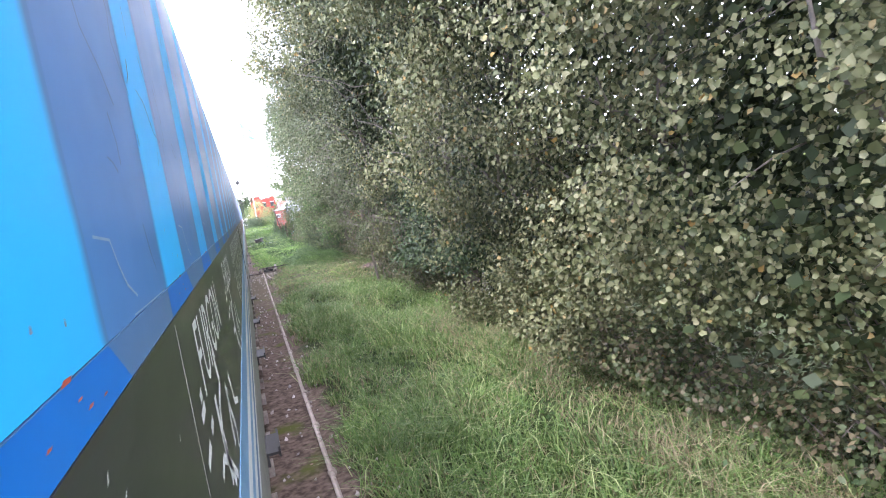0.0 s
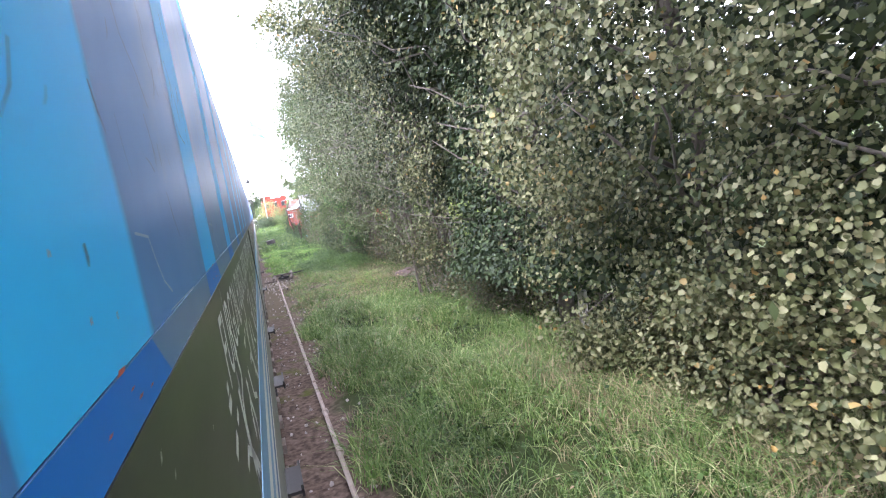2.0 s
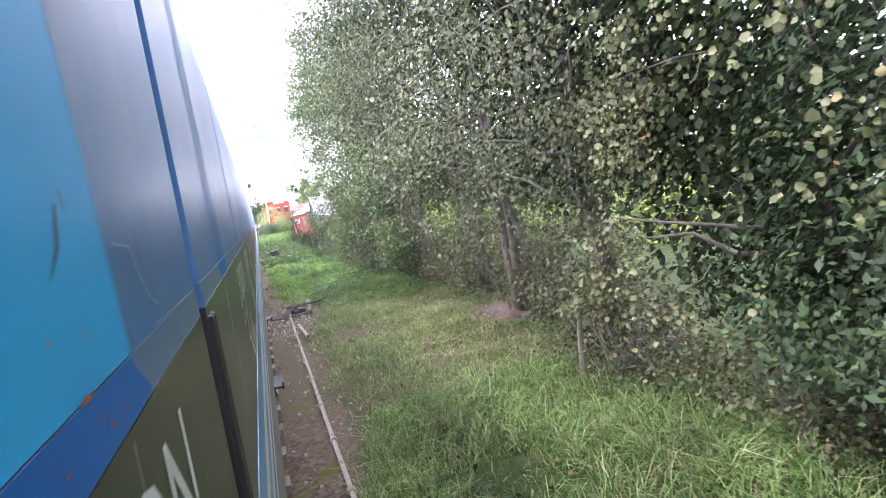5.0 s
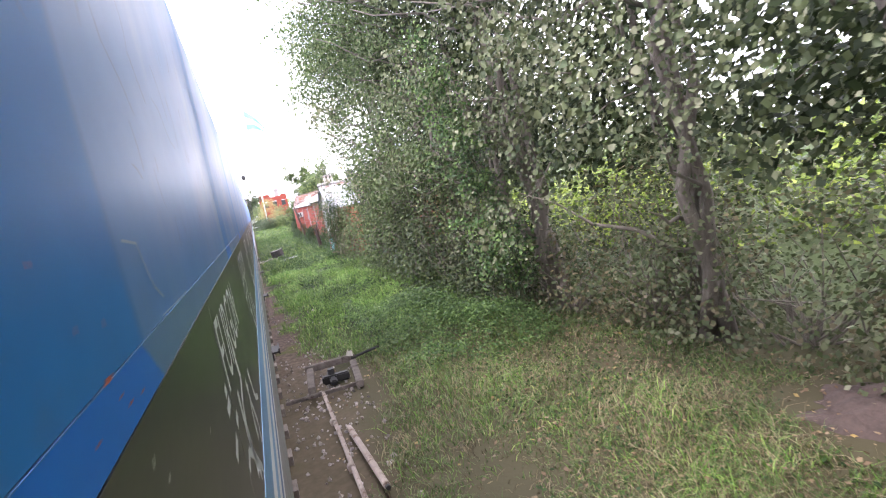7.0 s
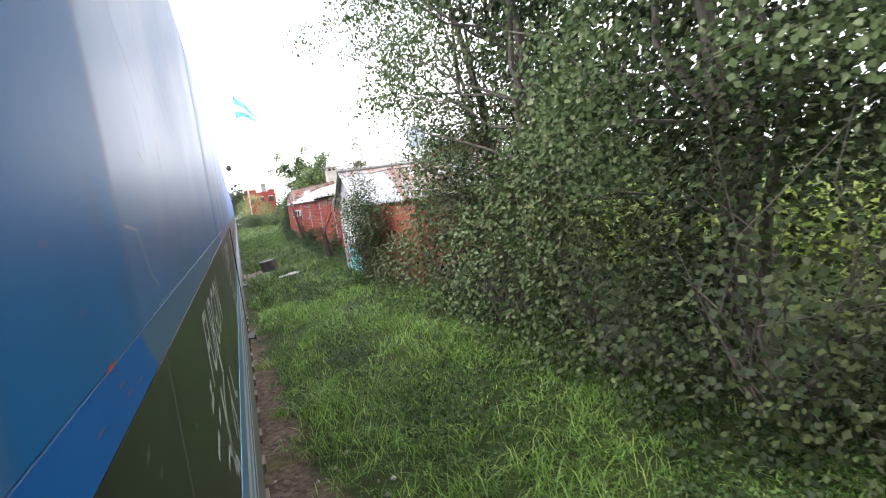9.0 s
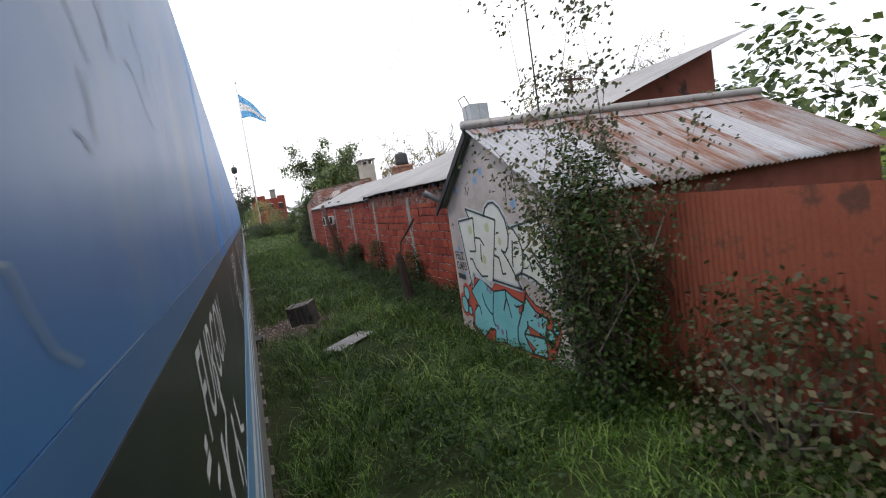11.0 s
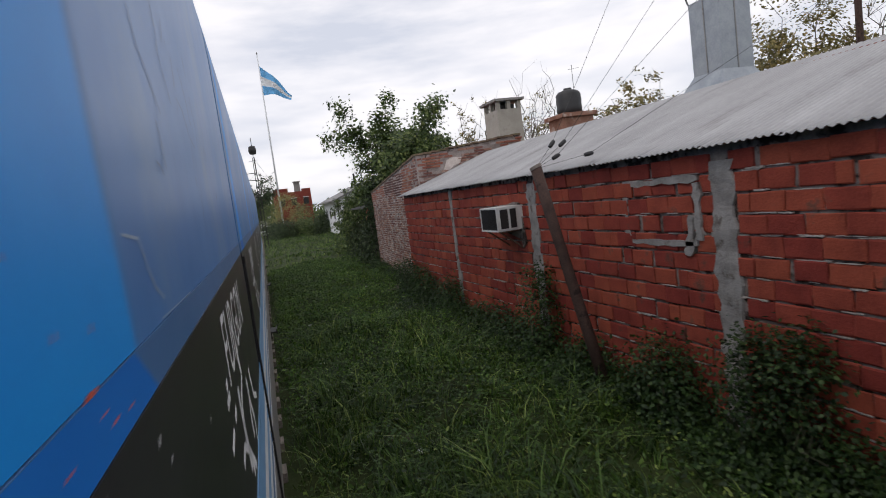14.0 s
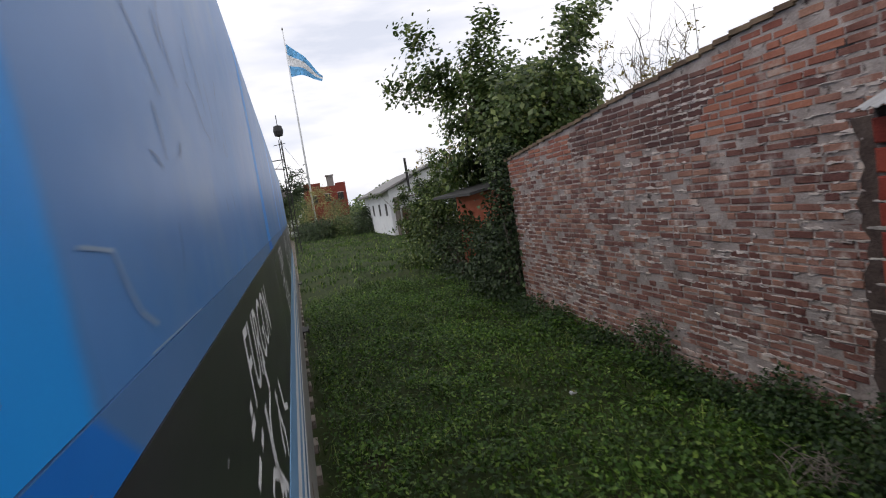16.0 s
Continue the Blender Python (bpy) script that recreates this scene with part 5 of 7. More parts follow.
for _ in range(2900):
    low = rng.random() < .88
    c = (cells_low if low else cells_dark)[rng.integers(len(cells_low if low else cells_dark))]
    y, z, w, h = c[1] + rng.normal() * .10, c[2] - .010 + rng.normal() * .010, rng.uniform(.02, .085), rng.uniform(.004, .017)
    if y - w < OY0 or y + w > OY1 or math.sin(1.7 * y + 2.2 * z) + math.sin(2.9 * z - 1.3 * y) + rng.normal() * .9 < -.3:
        continue
    x = old_x(y) - rng.uniform(.004, .016)
    s.prism([(x, y + w * u, z + h * rng.uniform(-.1, 1.4)) for u in np.linspace(-1, 1, 5)] + [(x, y + w * u, z - h * rng.uniform(-.1, 1.2)) for u in np.linspace(.9, -.9, 5)], (.02, 0, 0))
part("lime_smears", s, M_LIME, wall_old, "pale lime smeared over the bricks", kind="stuff")
# plate flush with the core; its dark colour gives the hole's shade
part("hole_shade", Shape().box((old_x(72.5) - .002, 72.43, 3.215), (old_x(72.5) + .02, 72.58, 3.30)), M_DARK, wall_old, "dark plate for the shade in a hole where a brick is missing")
# ragged strip in dark colour for the recess shade where the two walls meet
s = Shape()
rows = [(-.1 + 2.8 * k / 30, 72.24 + rng.uniform(-.03, .03), 72.46 + .03 * math.sin(k * .9) + rng.uniform(-.03, .04)) for k in range(31)]
s.add([q for z, a, b in rows for q in ((old_x(a) + .02, a - .02, z), (old_x(a) - .015, a, z), (old_x(b) - .017 - rng.uniform(0, .008), (a + b) / 2, z), (old_x(b) - .014, b, z), (old_x(b) + .02, b + .02, z))],
      [(k * 5 + m, k * 5 + 5 + m, k * 5 + 6 + m, k * 5 + 1 + m) for k in range(30) for m in range(4)])
part("joint_shade_strip", s, M_JOINTSHADE, wall_old, "dark strip painting the recess shade where the walls meet")
lay("brick", wall_brick, cells, hollow, M_BRICK, .007, lambda y, z: 57.7 < y < 67.2 and .3 < z < 2.4, WALL_TURN, "hollow clay bricks")

party = thing("wall_party", (5.8, 72.1, 0), "old brick party wall rising above the metal roof", "wall", kind="structure")
part("mortar_core", Shape().prism([(4.53, 72.006, 2.2), (7.45, 72.006, 2.2), (7.45, 72.006, 4.08), (4.53, 72.006, 3.78)], (0, .28, 0)), M_OLDMORTAR, party)
cells_party = []
for c in range(25):
    z, x = 2.22 + c * .079, 4.26 + (.13 if c % 2 else 0)
    while x < 7.4:
        l = rng.uniform(.23, .27) if rng.random() > .15 else .13
        if z + .07 < 3.76 + (x - 4.3) * .095 and rng.random() > .04 and not (4.95 < x + .03 * c % .2 < 5.5 and 3.3 < z < 3.62):
            cells_party.append((x + l / 2, z, min(l, 7.45 - x)))
        x += l + .014
for name, mat, test in (("old_bricks_joined", M_OLD, False), ("red_bricks_joined", M_OLDRED, True)):
    s = Shape()
    for x, z, l in cells_party:
        if (math.sin(x * 2.1 + z * 3) + math.sin(z * 5 - x) + rng.normal() * .5 > -.1) == test:
            b = worn_block(rng, l, .057, .04, .006)
            y = 71.987 - rng.uniform(.0, .012)
            s.add([(x + q[1], y + q[0], z + q[2]) for q in b.v], b.f)
    part(name, s, mat, party, "old red bricks", kind="stuff")
part("plaster_patch", Shape().prism([(5.0, 71.978, 3.32), (5.12, 71.978, 3.58), (5.3, 71.978, 3.64), (5.56, 71.978, 3.62), (5.5, 71.978, 3.46), (5.3, 71.978, 3.40), (5.16, 71.978, 3.28)], (0, .02, 0)), M_LIME, party, "patch of pale plaster")
s = Shape()
for k in range(13):
    x = 4.2 + .25 * k
    s.box((x, 71.95, 0), (x + .24 - rng.uniform(0, .012), 72.31, .05), Matrix.Translation((0, 0, 3.79 + (x - 4.3) * .095 + rng.normal() * .006)))
part("coping", s, M_COPING, party, kind="stuff")

chimney = thing("chimney", (7.6, 73.3, 3.4), "square cream rendered chimney with a slab cap", "chimney")
part("shaft", Shape().box((7.15, 72.75, 3.3), (7.95, 73.75, 4.95)), M_CREAMWALL, chimney)
for a, b in ((7.15, 72.75), (7.83, 72.75), (7.15, 73.63), (7.83, 73.63), (7.49, 72.75), (7.15, 73.2)):
    part("pier", Shape().box((a, b, 4.95), (a + .12, b + .12, 5.18)), M_CREAMWALL, chimney)
part("flue", Shape().box((7.3, 72.9, 4.9), (7.8, 73.6, 5.1)), M_DARK, chimney)
part("cap", Shape().box((7.05, 72.65, 5.18), (8.05, 73.85, 5.26), bevel=.01), M_CONC, chimney, "thin grey slab cap")
house_rear = thing("wall_rear_house", (9, 75.5, 0), "plain brick house behind the party wall", "house", kind="structure")
part("wall", Shape().box((4.75, 72.75, 0), (12, 79.6, 2.9)), M_OLDTOP, house_rear)
part("upper_wall", Shape().box((7.0, 72.8, 2.9), (12.0, 78, 3.4)), M_OLDTOP, house_rear)

tank = thing("water_tank", (9.7, 72.9, 4.2), "black plastic roof water tank on a brick stand", "water tank")
part("stand", Shape().box((9.2, 72.4, 3.3), (10.2, 73.4, 4.56)).box((9.1, 72.3, 4.5), (10.3, 73.5, 4.62)), M_OLD, tank, "red brick stand with a slab")
part("barrel", Shape().tube([(9.7, 72.9, z) for z in (4.62, 4.66, 4.85, 4.88, 5.08, 5.11, 5.24, 5.34, 5.39)], [.36, .39, .40, .385, .40, .385, .39, .30, .12], 20), M_TANK, tank, smooth=True)
part("lid", Shape().tube([(9.7, 72.9, 5.38), (9.7, 72.9, 5.44)], [.14, .12], 14), M_TANK, tank)

duct = thing("metal_flue", (14.4, 71.3, 3), "tall square galvanised flue on a flared hood", "flue")
part("shaft", Shape().box((13.75, 70.75, 5.3), (14.95, 71.95, 7.55)), M_GALV, duct)
part("hood", Shape().add([(13.2, 70.2, 4.3), (15.5, 70.2, 4.3), (15.5, 72.5, 4.3), (13.2, 72.5, 4.3), (13.75, 70.75, 5.3), (14.95, 70.75, 5.3), (14.95, 71.95, 5.3), (13.75, 71.95, 5.3)],
                         [(0, 1, 5, 4), (1, 2, 6, 5), (2, 3, 7, 6), (3, 0, 4, 7)]).box((13.2, 70.2, 0), (15.5, 72.5, 4.3)), M_GALV, duct, "flared galvanised hood")
part("seam", Shape().box((14.33, 70.735, 5.3), (14.37, 70.75, 7.55)).box((13.735, 71.33, 5.3), (13.75, 71.37, 7.55)), M_GREY, duct)
part("top_frame", Shape().tube([(13.75, 71.95, 7.55), (13.6, 72.0, 8.05), (13.65, 71.1, 8.1), (13.75, 70.75, 7.55)], .03, 6), M_DARK, duct, "thin bent frame")

# ---- beyond the wall: fence, shed, houses, flag, masts ----
shed = thing("orange_shed", (5.8, 84.6, 0), "low orange rendered shed with a sloping sheet roof", "shed")
part("wall", Shape().prism([(5.3, 83.6, 0), (9, 83.6, 0), (9, 83.6, 3.1), (5.3, 83.6, 2.51)], (0, 3.5, 0)), M_ORANGE, shed)
part("brick_end", Shape().box((5.3, 83.55, 1.4), (7.5, 83.6, 2.5)), M_OLDTOP, shed)
part("roof", Shape().prism([(4.6, 83.4, 2.48), (9.2, 83.4, 3.22), (9.2, 83.4, 3.29), (4.6, 83.4, 2.55)], (0, 4.0, 0)), M_DARK, shed)


def window(name, x, y, z, w, h, parent, along="x"):
    a = (w, 0) if along == "x" else (0, w)
    d = (0, -.03) if along == "x" else (-.03, 0)
    o = part(name, Shape().box((x + min(d[0], 0), y + min(d[1], 0), z), (x + a[0] + (0 if a[0] else .01), y + a[1] + (0 if a[1] else .01), z + h)), M_DARK, parent, "dark window")
    part("frame", Shape().box((x - .05 + min(d[0], 0), y - .05 + min(d[1], 0), z + h), (x + a[0] + .05, y + a[1] + .05, z + h + .08)), M_WHITEWALL, o)
    return o


white = thing("white_house", (10.3, 118, 0), "white bungalow with a grey pitched roof", "house")
part("wall", Shape().prism([(7.6, 113.5, 0), (14.8, 113.5, 0), (14.8, 113.5, 3.6), (11.2, 113.5, 5.0), (7.6, 113.5, 3.6)], (0, 15, 0)), M_WHITEWALL, white)
for a in (6.9, 15.5):
    part("roof", Shape().prism([(a, 113.0, 3.4), (11.2, 113.0, 5.1), (11.2, 113.0, 5.26), (a, 113.0, 3.56)], (0, 16, 0)), M_TILE, white, "grey sheet roof slope")
for y in (115.2, 118.8, 122.6):
    window("window", 7.6, y, 1.6, .8, 1.0, white, "y")
for x in (10.4, 12.9):
    window("window", x, 113.5, 1.6, .9, 1.1, white)
part("porch_wall", Shape().box((7.9, 112.2, 0), (8.1, 113.4, 2.9)).box((7.9, 112.2, 2.9), (9.6, 113.4, 3.0)), M_DARKWOOD, white, "dark timber porch")
part("door", Shape().box((8.5, 113.44, 0), (9.3, 113.49, 2.1)), M_WOOD, white)
part("flue_pipe", Shape().tube([(9.2, 112.9, 3.2), (9.2, 112.9, 5.9)], .1, 8), M_DARK, white)

redh = thing("red_house", (5.5, 160, 0), "red painted two-storey house with a flat parapet", "house")
part("wall", Shape().box((2.6, 158, 0), (8.8, 168, 6.6)).box((2.6, 158, 6.6), (5.0, 160, 7.3)).box((7.4, 158, 6.6), (8.8, 160, 7.0)), M_REDWALL, redh)
part("chimney", Shape().box((6.2, 159, 6.6), (7.2, 160, 8.2)).box((6.05, 158.85, 8.2), (7.35, 160.15, 8.4)), M_CONC, redh)
for x in (3.4, 5.4, 7.4):
    window("window", x, 158, 4.3, .9, 1.2, redh)
whiteh = thing("pale_house", (-1, 175, 0), "pale two-storey house far down the line", "house")
part("wall", Shape().box((-3.5, 172, 0), (1.8, 180, 6.2)), M_WHITEWALL, whiteh)
part("roof", Shape().prism([(-4, 171.5, 6.2), (2.3, 171.5, 6.2), (-.8, 171.5, 7.8)], (0, 9, 0)), M_TILE, whiteh)
for x in (-2.4, -.4):
    window("window", x, 172, 3.6, 1, 1.2, whiteh)

pole = thing("flagpole", (3.1, 148.5, 0), "very tall white flagpole with a blue and white flag", "flagpole")
part("pole", Shape().tube([(3.1, 148.5, 0), (3.1, 148.5, 14), (3.1, 148.5, 27.4)], [.17, .12, .07], 10), M_WHITE, pole, smooth=True)
part("finial", Shape().tube([(3.1, 148.5, 27.3), (3.1, 148.5, 27.5), (3.1, 148.5, 27.7)], [.05, .14, .04], 8), M_GREY, pole)
fl = thing("flag", (3.2, 148.5, 21), "triband sky blue and white flag drooping in the wind", "flag")
for k, m in enumerate((M_FLAGB, M_FLAGW, M_FLAGB)):
    nu, nv = 26, 6
    u, w = np.meshgrid(np.linspace(0, 1, nu), np.linspace(k / 3, (k + 1) / 3, nv), indexing="ij")
    px = 3.2 + u * 4.1 - .25 * u * w
    pz = 25.6 - 4.3 * u + .5 * np.sin(u * 5) * u - w * (4.4 - 3.6 * u ** .9)
    py = 148.5 + .45 * np.sin(u * 9 + w * 2.5) * u - .8 * u
    i, j = np.meshgrid(np.arange(nu - 1), np.arange(nv - 1), indexing="ij")
    qd = (i * nv + j).ravel()
    fast("stripe", np.stack([px, py, pz], -1).reshape(-1, 3), np.stack([qd, qd + nv, qd + nv + 1, qd + 1], 1), m, fl, "white stripe" if k == 1 else "sky blue stripe", smooth=True)


def line_mast(x, y, h, arm):
    """A lattice line mast with an arm, cables and a bulky black insulator on top."""
    o = thing("line_mast", (x, y, 0), "dark lattice line mast with a cross arm and black insulators", "mast")
    for dx, dy in ((-.16, -.16), (.16, -.16), (-.16, .16), (.16, .16)):
        part("leg", Shape().tube([(x + dx, y + dy, -.1), (x + dx * .5, y + dy * .5, h)], .035, 5), M_DARK, o)
    s = Shape()
    for k in range(int(h / .5)):
        e = .16 - .08 * k * .5 / h
        s.tube([(x - e, y - e, k * .5), (x + e, y - e, k * .5 + .5)], .016, 4).tube([(x + e, y - e, k * .5), (x + e, y + e, k * .5 + .5)], .016, 4)
    part("lattice", s, M_DARK, o)
    a = part("arm", Shape().tube([(x, y, h - 1.4), (x - arm, y, h - 1.55)], .04, 5).tube([(x, y, h - 2.1), (x - arm, y, h - 1.6)], .04, 5), M_DARK, o, "braced cross arm")
    for k in range(4):
        part("strut", Shape().tube([(x - arm * k / 4, y, h - 1.42), (x - arm * (k + .7) / 4, y, h - 2.0 + .4 * k / 4)], .02, 4), M_DARK, a)
    for px, foot in ((x, h), (x - 2.0, h - 1.5)):
        pin = part("pin", Shape().tube([(px, y, foot), (px, y, h + 1.8)], .03, 5), M_DARK, o)
        part("insulator", Shape().tube([(px, y, h + z) for z in (.25, .32, .65, 1.0, 1.08)], [.06, .30, .36, .30, .06], 10), M_TANK, pin, "bulky black insulator")
    part("bracket", Shape().tube([(x - .5, y, h - .35), (x + .35, y, h - .25)], .025, 4), M_DARK, o)
    part("stay_wire", Shape().tube([(x, y, h - .1), (x + 2.2, y + .5, h - 4.0)], .012, 3), M_DARK, o)
    return o


line_mast(.15, 112, 8.3, 3.4)
s = Shape()
for z in (8.9, 8.2, 7.2):
    s.tube([(.15, 112, z), (.3, 131, z - .5), (.4, 150, z - .3)], .012, 3)
tagged(part("overhead_wires", s, M_DARK), "thin overhead wires running on from the mast", "wires")
car = thing("parked_car", (.5, 141, 0), "small white parked car far down the line", "car")
part("body", Shape().box((-.4, 140, .3), (1.3, 143.6, .95), bevel=.12), M_WHITEWALL, car)
part("cabin", Shape().add([(-.3, 140.5, .95), (1.2, 140.5, .95), (1.2, 143, .95), (-.3, 143, .95), (-.15, 141, 1.45), (1.05, 141, 1.45), (1.05, 142.5, 1.45), (-.15, 142.5, 1.45)], [(0, 1, 5, 4), (1, 2, 6, 5), (2, 3, 7, 6), (3, 0, 4, 7), (4, 5, 6, 7)]), M_TANK, car)
for x in (-.4, 1.1):
    for y in (140.7, 142.9):
        part("wheel", Shape().tube([(x, y, .3), (x + .2, y, .3)], .3, 12), M_DARK, car)

# ---- things on the ground by the track ----
s = Shape()
s.tube([(.38, -6, .03), (.37, 8, .035), (.38, 18, .03), (.40, 26.1, .03)], .025, 8)
for k in range(24):
    s.tube([(.38, -5 + 1.3 * k, .03), (.38, -4.93 + 1.3 * k, .03)], .042, 8)
tagged(part("signal_rod", s, M_ROD), "long pale signal rod along the track", "rod")
rod_end = thing("rod_piece", (.57, 23.4, 0), "short rusty offcut of pipe on the earth", "pipe")
part("pipe", Shape().tube([(.52, 24.6, .04), (.60, 23.0, .06)], .035, 8), M_ROD, rod_end)
part("pipe_end", Shape().tube([(.602, 22.98, .06), (.604, 22.94, .06)], .024, 8), M_DARK, rod_end)
pit = thing("crank_frame", (.62, 26.6, 0), "low timber and iron signal crank frame in a dirt hollow", "crank frame")
for a, b in (((.26, 26.2), (.34, 27.3)), ((.90, 25.9), (1.02, 27.3))):
    part("side_beam", Shape().box((-.05, 0, 0), (.05, 1.15, .10), Matrix.Translation((a[0], a[1], .02)) @ Matrix.Rotation(-math.atan2(b[0] - a[0], b[1] - a[1]), 4, "Z"), bevel=.008), M_DARKWOOD, pit)
part("cross_beam", Shape().box((.26, 27.2, .05), (1.06, 27.3, .15), bevel=.01), M_DARKWOOD, pit)
part("cross_beam", Shape().box((-.12, 26.08, .0), (.98, 26.14, .05), bevel=.008), M_DARKWOOD, pit)
part("crank", Shape().box((.45, 26.5, .0), (.85, 26.62, .12), bevel=.02).box((.55, 26.3, .02), (.65, 26.9, .10), bevel=.02).tube([(.6, 26.6, 0), (.6, 26.6, .2)], .05, 10), M_DARK, pit, "dark rusty crank plate")
part("lever", Shape().tube([(1.0, 27.2, .1), (1.5, 27.4, .12)], .025, 6), M_DARK, pit)
part("stone", Shape().tube([(.98, 27.22, .14), (1.0, 27.24, .22)], [.06, .04], 6), M_STONE, pit)

M_DARKCONC = surface("dark_concrete", (0.035, 0.032, 0.03), (0.09, 0.083, 0.077), 0.92, 0, 6, 50, 0.5, 0.2, patch=(0.035, 0.03, 0.027), patch_scale=5, patch_at=0.55)
crate = thing("concrete_box", (1.0, 53.4, 0), "grey slotted concrete block box beside the track", "box")
cm = Matrix.Translation((1.0, 53.15, 0)) @ Matrix.Rotation(radians(-9), 4, "Y") @ Matrix.Diagonal((1.05, 1.05, 1.14, 1)) @ Matrix.Rotation(radians(-28), 4, "Z")
for a, b in ((-.27, -.21), (.21, .27)):
    part("end_wall", Shape().box((a, -.21, -.05), (b, .21, .42), cm, bevel=.008), M_DARKCONC, crate)
for a, b in ((-.21, -.16), (.16, .21)):
    part("side_wall", Shape().box((-.21, a, -.05), (.21, b, .40), cm, bevel=.006), M_DARKCONC, crate)
for x in (-.10, .0, .10):
    part("rib", Shape().box((x - .022, -.16, .05), (x + .022, .16, .41), cm, bevel=.005), M_DARKCONC, crate)
# dark plates on the near side paint the shade inside its slots
for x in (-.11, 0, .11):
    part("slot", Shape().box((x - .028, -.2125, .06), (x + .028, -.19, .36), cm), M_DARK, crate, "dark plate for the shade in a slot")
part("rim", Shape().box((-.272, -.212, .415), (-.208, .212, .428), cm).box((.208, -.212, .415), (.272, .212, .428), cm).box((-.208, -.212, .398), (.208, -.16, .412), cm).box((-.208, .16, .398), (.208, .212, .412), cm).box((-.122, -.16, .408), (-.078, .16, .418), cm).box((-.022, -.16, .408), (.022, .16, .418), cm).box((.078, -.16, .408), (.122, .16, .418), cm), M_CONC, crate, "pale concrete rim along the top edges")
part("bed", Shape().box((-.21, -.16, -.04), (.21, .16, .12), cm), M_DARK, crate, "dark soil inside")
v, f = leaves(rng, np.array([[1.0, 53.13, .36], [1.08, 53.18, .35], [.95, 53.09, .34]]), np.array([[0, 0, 1.0]] * 3), np.array([.1, .09, .08]))
fast("fallen_leaf", v, f, M_DEADLEAF, crate, "yellow fallen leaves")
v, f = corrugated(1.15, .42, np.random.default_rng(31), wave=.012)
a = math.atan2(.75, .85)
v = np.stack([.86 + v[:, 0] * math.cos(a) - v[:, 1] * math.sin(a) + .34, 49.32 + v[:, 0] * math.sin(a) + v[:, 1] * math.cos(a), .085 + v[:, 2] + .03 * v[:, 0]], 1)
tagged(fast("scrap_sheet", v, f, M_ZINC, smooth=True), "pale scrap of corrugated metal sheet in the grass", "sheet")
tagged(part("plank", Shape().box((-.06, -.5, 0), (.06, .5, .05), Matrix.Translation((3.45, 36.8, .02)) @ Matrix.Rotation(radians(24), 4, "Z"), bevel=.006), M_GREYWOOD), "weathered plank on the ground", "plank")
wp = thing("white_post", (4.72, 11.4, 0), "short leaning whitewashed post at the hedge foot", "post")
part("post", Shape().tube([(4.72, 11.4, -.1), (4.73, 11.42, .25), (4.76, 11.43, .56)], [.085, .08, .075], 10), M_CREAMWALL, wp)
part("top", Shape().tube([(4.76, 11.43, .56), (4.762, 11.43, .60)], [.075, .045], 10), M_CONC, wp)
tagged(part("pale_stick", Shape().tube([(3.55, 16.9, -.05), (3.45, 16.7, .5), (3.38, 16.5, 1.0), (3.3, 16.2, 1.5)], [.045, .035, .03, .02], 7), M_GREYWOOD), "pale dead stem leaning in the hedge", "stem")
n, br = 44, np.random.default_rng(19)
bank = Shape().add([(4.55 + math.cos(a) * r * (.62 + .12 * math.sin(3 * a)), 21.2 + math.sin(a) * r * (1.0 + .2 * math.sin(2 * a + 1)), .22 * (1 - r * r) - .04 + .035 * math.sin(5 * a + 9 * r) * r + .03 * math.sin(11 * a - 7 * r) * r + br.uniform(-.014, .018)) for r in np.linspace(.04, 1.0, 17) for a in np.linspace(0, 2 * math.pi, n + 1)[:-1]],
                   [(i * n + j, i * n + (j + 1) % n, (i + 1) * n + (j + 1) % n, (i + 1) * n + j) for i in range(16) for j in range(n)] + [tuple(range(n))])
tagged(part("earth_bank", bank, surface("bare_earth", (0.045, 0.031, 0.027), (0.105, 0.075, 0.063), .95, 0, 5, 40, .8), smooth=True), "small bank of bare brown earth", "earth", kind="structure")
for k, (x, y) in enumerate(((1.74, 65.84), (.62, 66.9), (.55, 65.3), (2.9, 75.2), (1.4, 60.3), (1.2, 62.5), (.7, 70.5), (1.9, 57.0))):
    tagged(part("litter", Shape().box((-.04, -.03, 0), (.04, .03, .035), Matrix.Translation((x, y, float(ground_height(np.float64(x), np.float64(y))) - .005)) @ Matrix.Rotation(k, 4, "Z"), bevel=.008), M_LITTER), "scrap of white litter in the grass", "litter", "litter in the grass")

old_stump = thing("tree_stump", (5.0, 29.5, 0), "dark ragged tree stump at the edge of the field", "stump")
part("bole", Shape().tube([(5.0, 29.5, -.1), (5.02, 29.48, .3), (4.98, 29.5, 1.0), (5.0, 29.52, 1.7), (5.03, 29.5, 1.86)], [.24, .19, .17, .18, .10], 11), M_STUMP, old_stump, smooth=True)
part("shoot", Shape().tube([(5.0, 29.35, .9), (4.98, 29.3, 2.2), (4.9, 29.28, 3.6)], [.06, .05, .035], 8), M_BARK, old_stump, "thin upright stem", smooth=True)
part("snag", Shape().tube([(5.05, 29.6, 1.4), (5.2, 29.75, 1.9), (5.25, 29.8, 2.3)], [.05, .03, .012], 6), M_STUMP, old_stump, "broken snag")

# ---- the row of poplars and shrubs beside the track ----
ENV = np.array([(3.85, .05), (3.55, .7), (3.25, 1.5), (3.0, 2.4), (2.75, 3.3), (2.35, 4.3), (1.85, 5.3), (1.35, 6.3), (1.0, 7.3), (1.15, 8.2), (1.9, 8.9), (3.2, 9.3), (4.6, 9.4)])
ENV_S = np.concatenate([[0], np.cumsum(np.hypot(*np.diff(ENV, axis=0).T))])


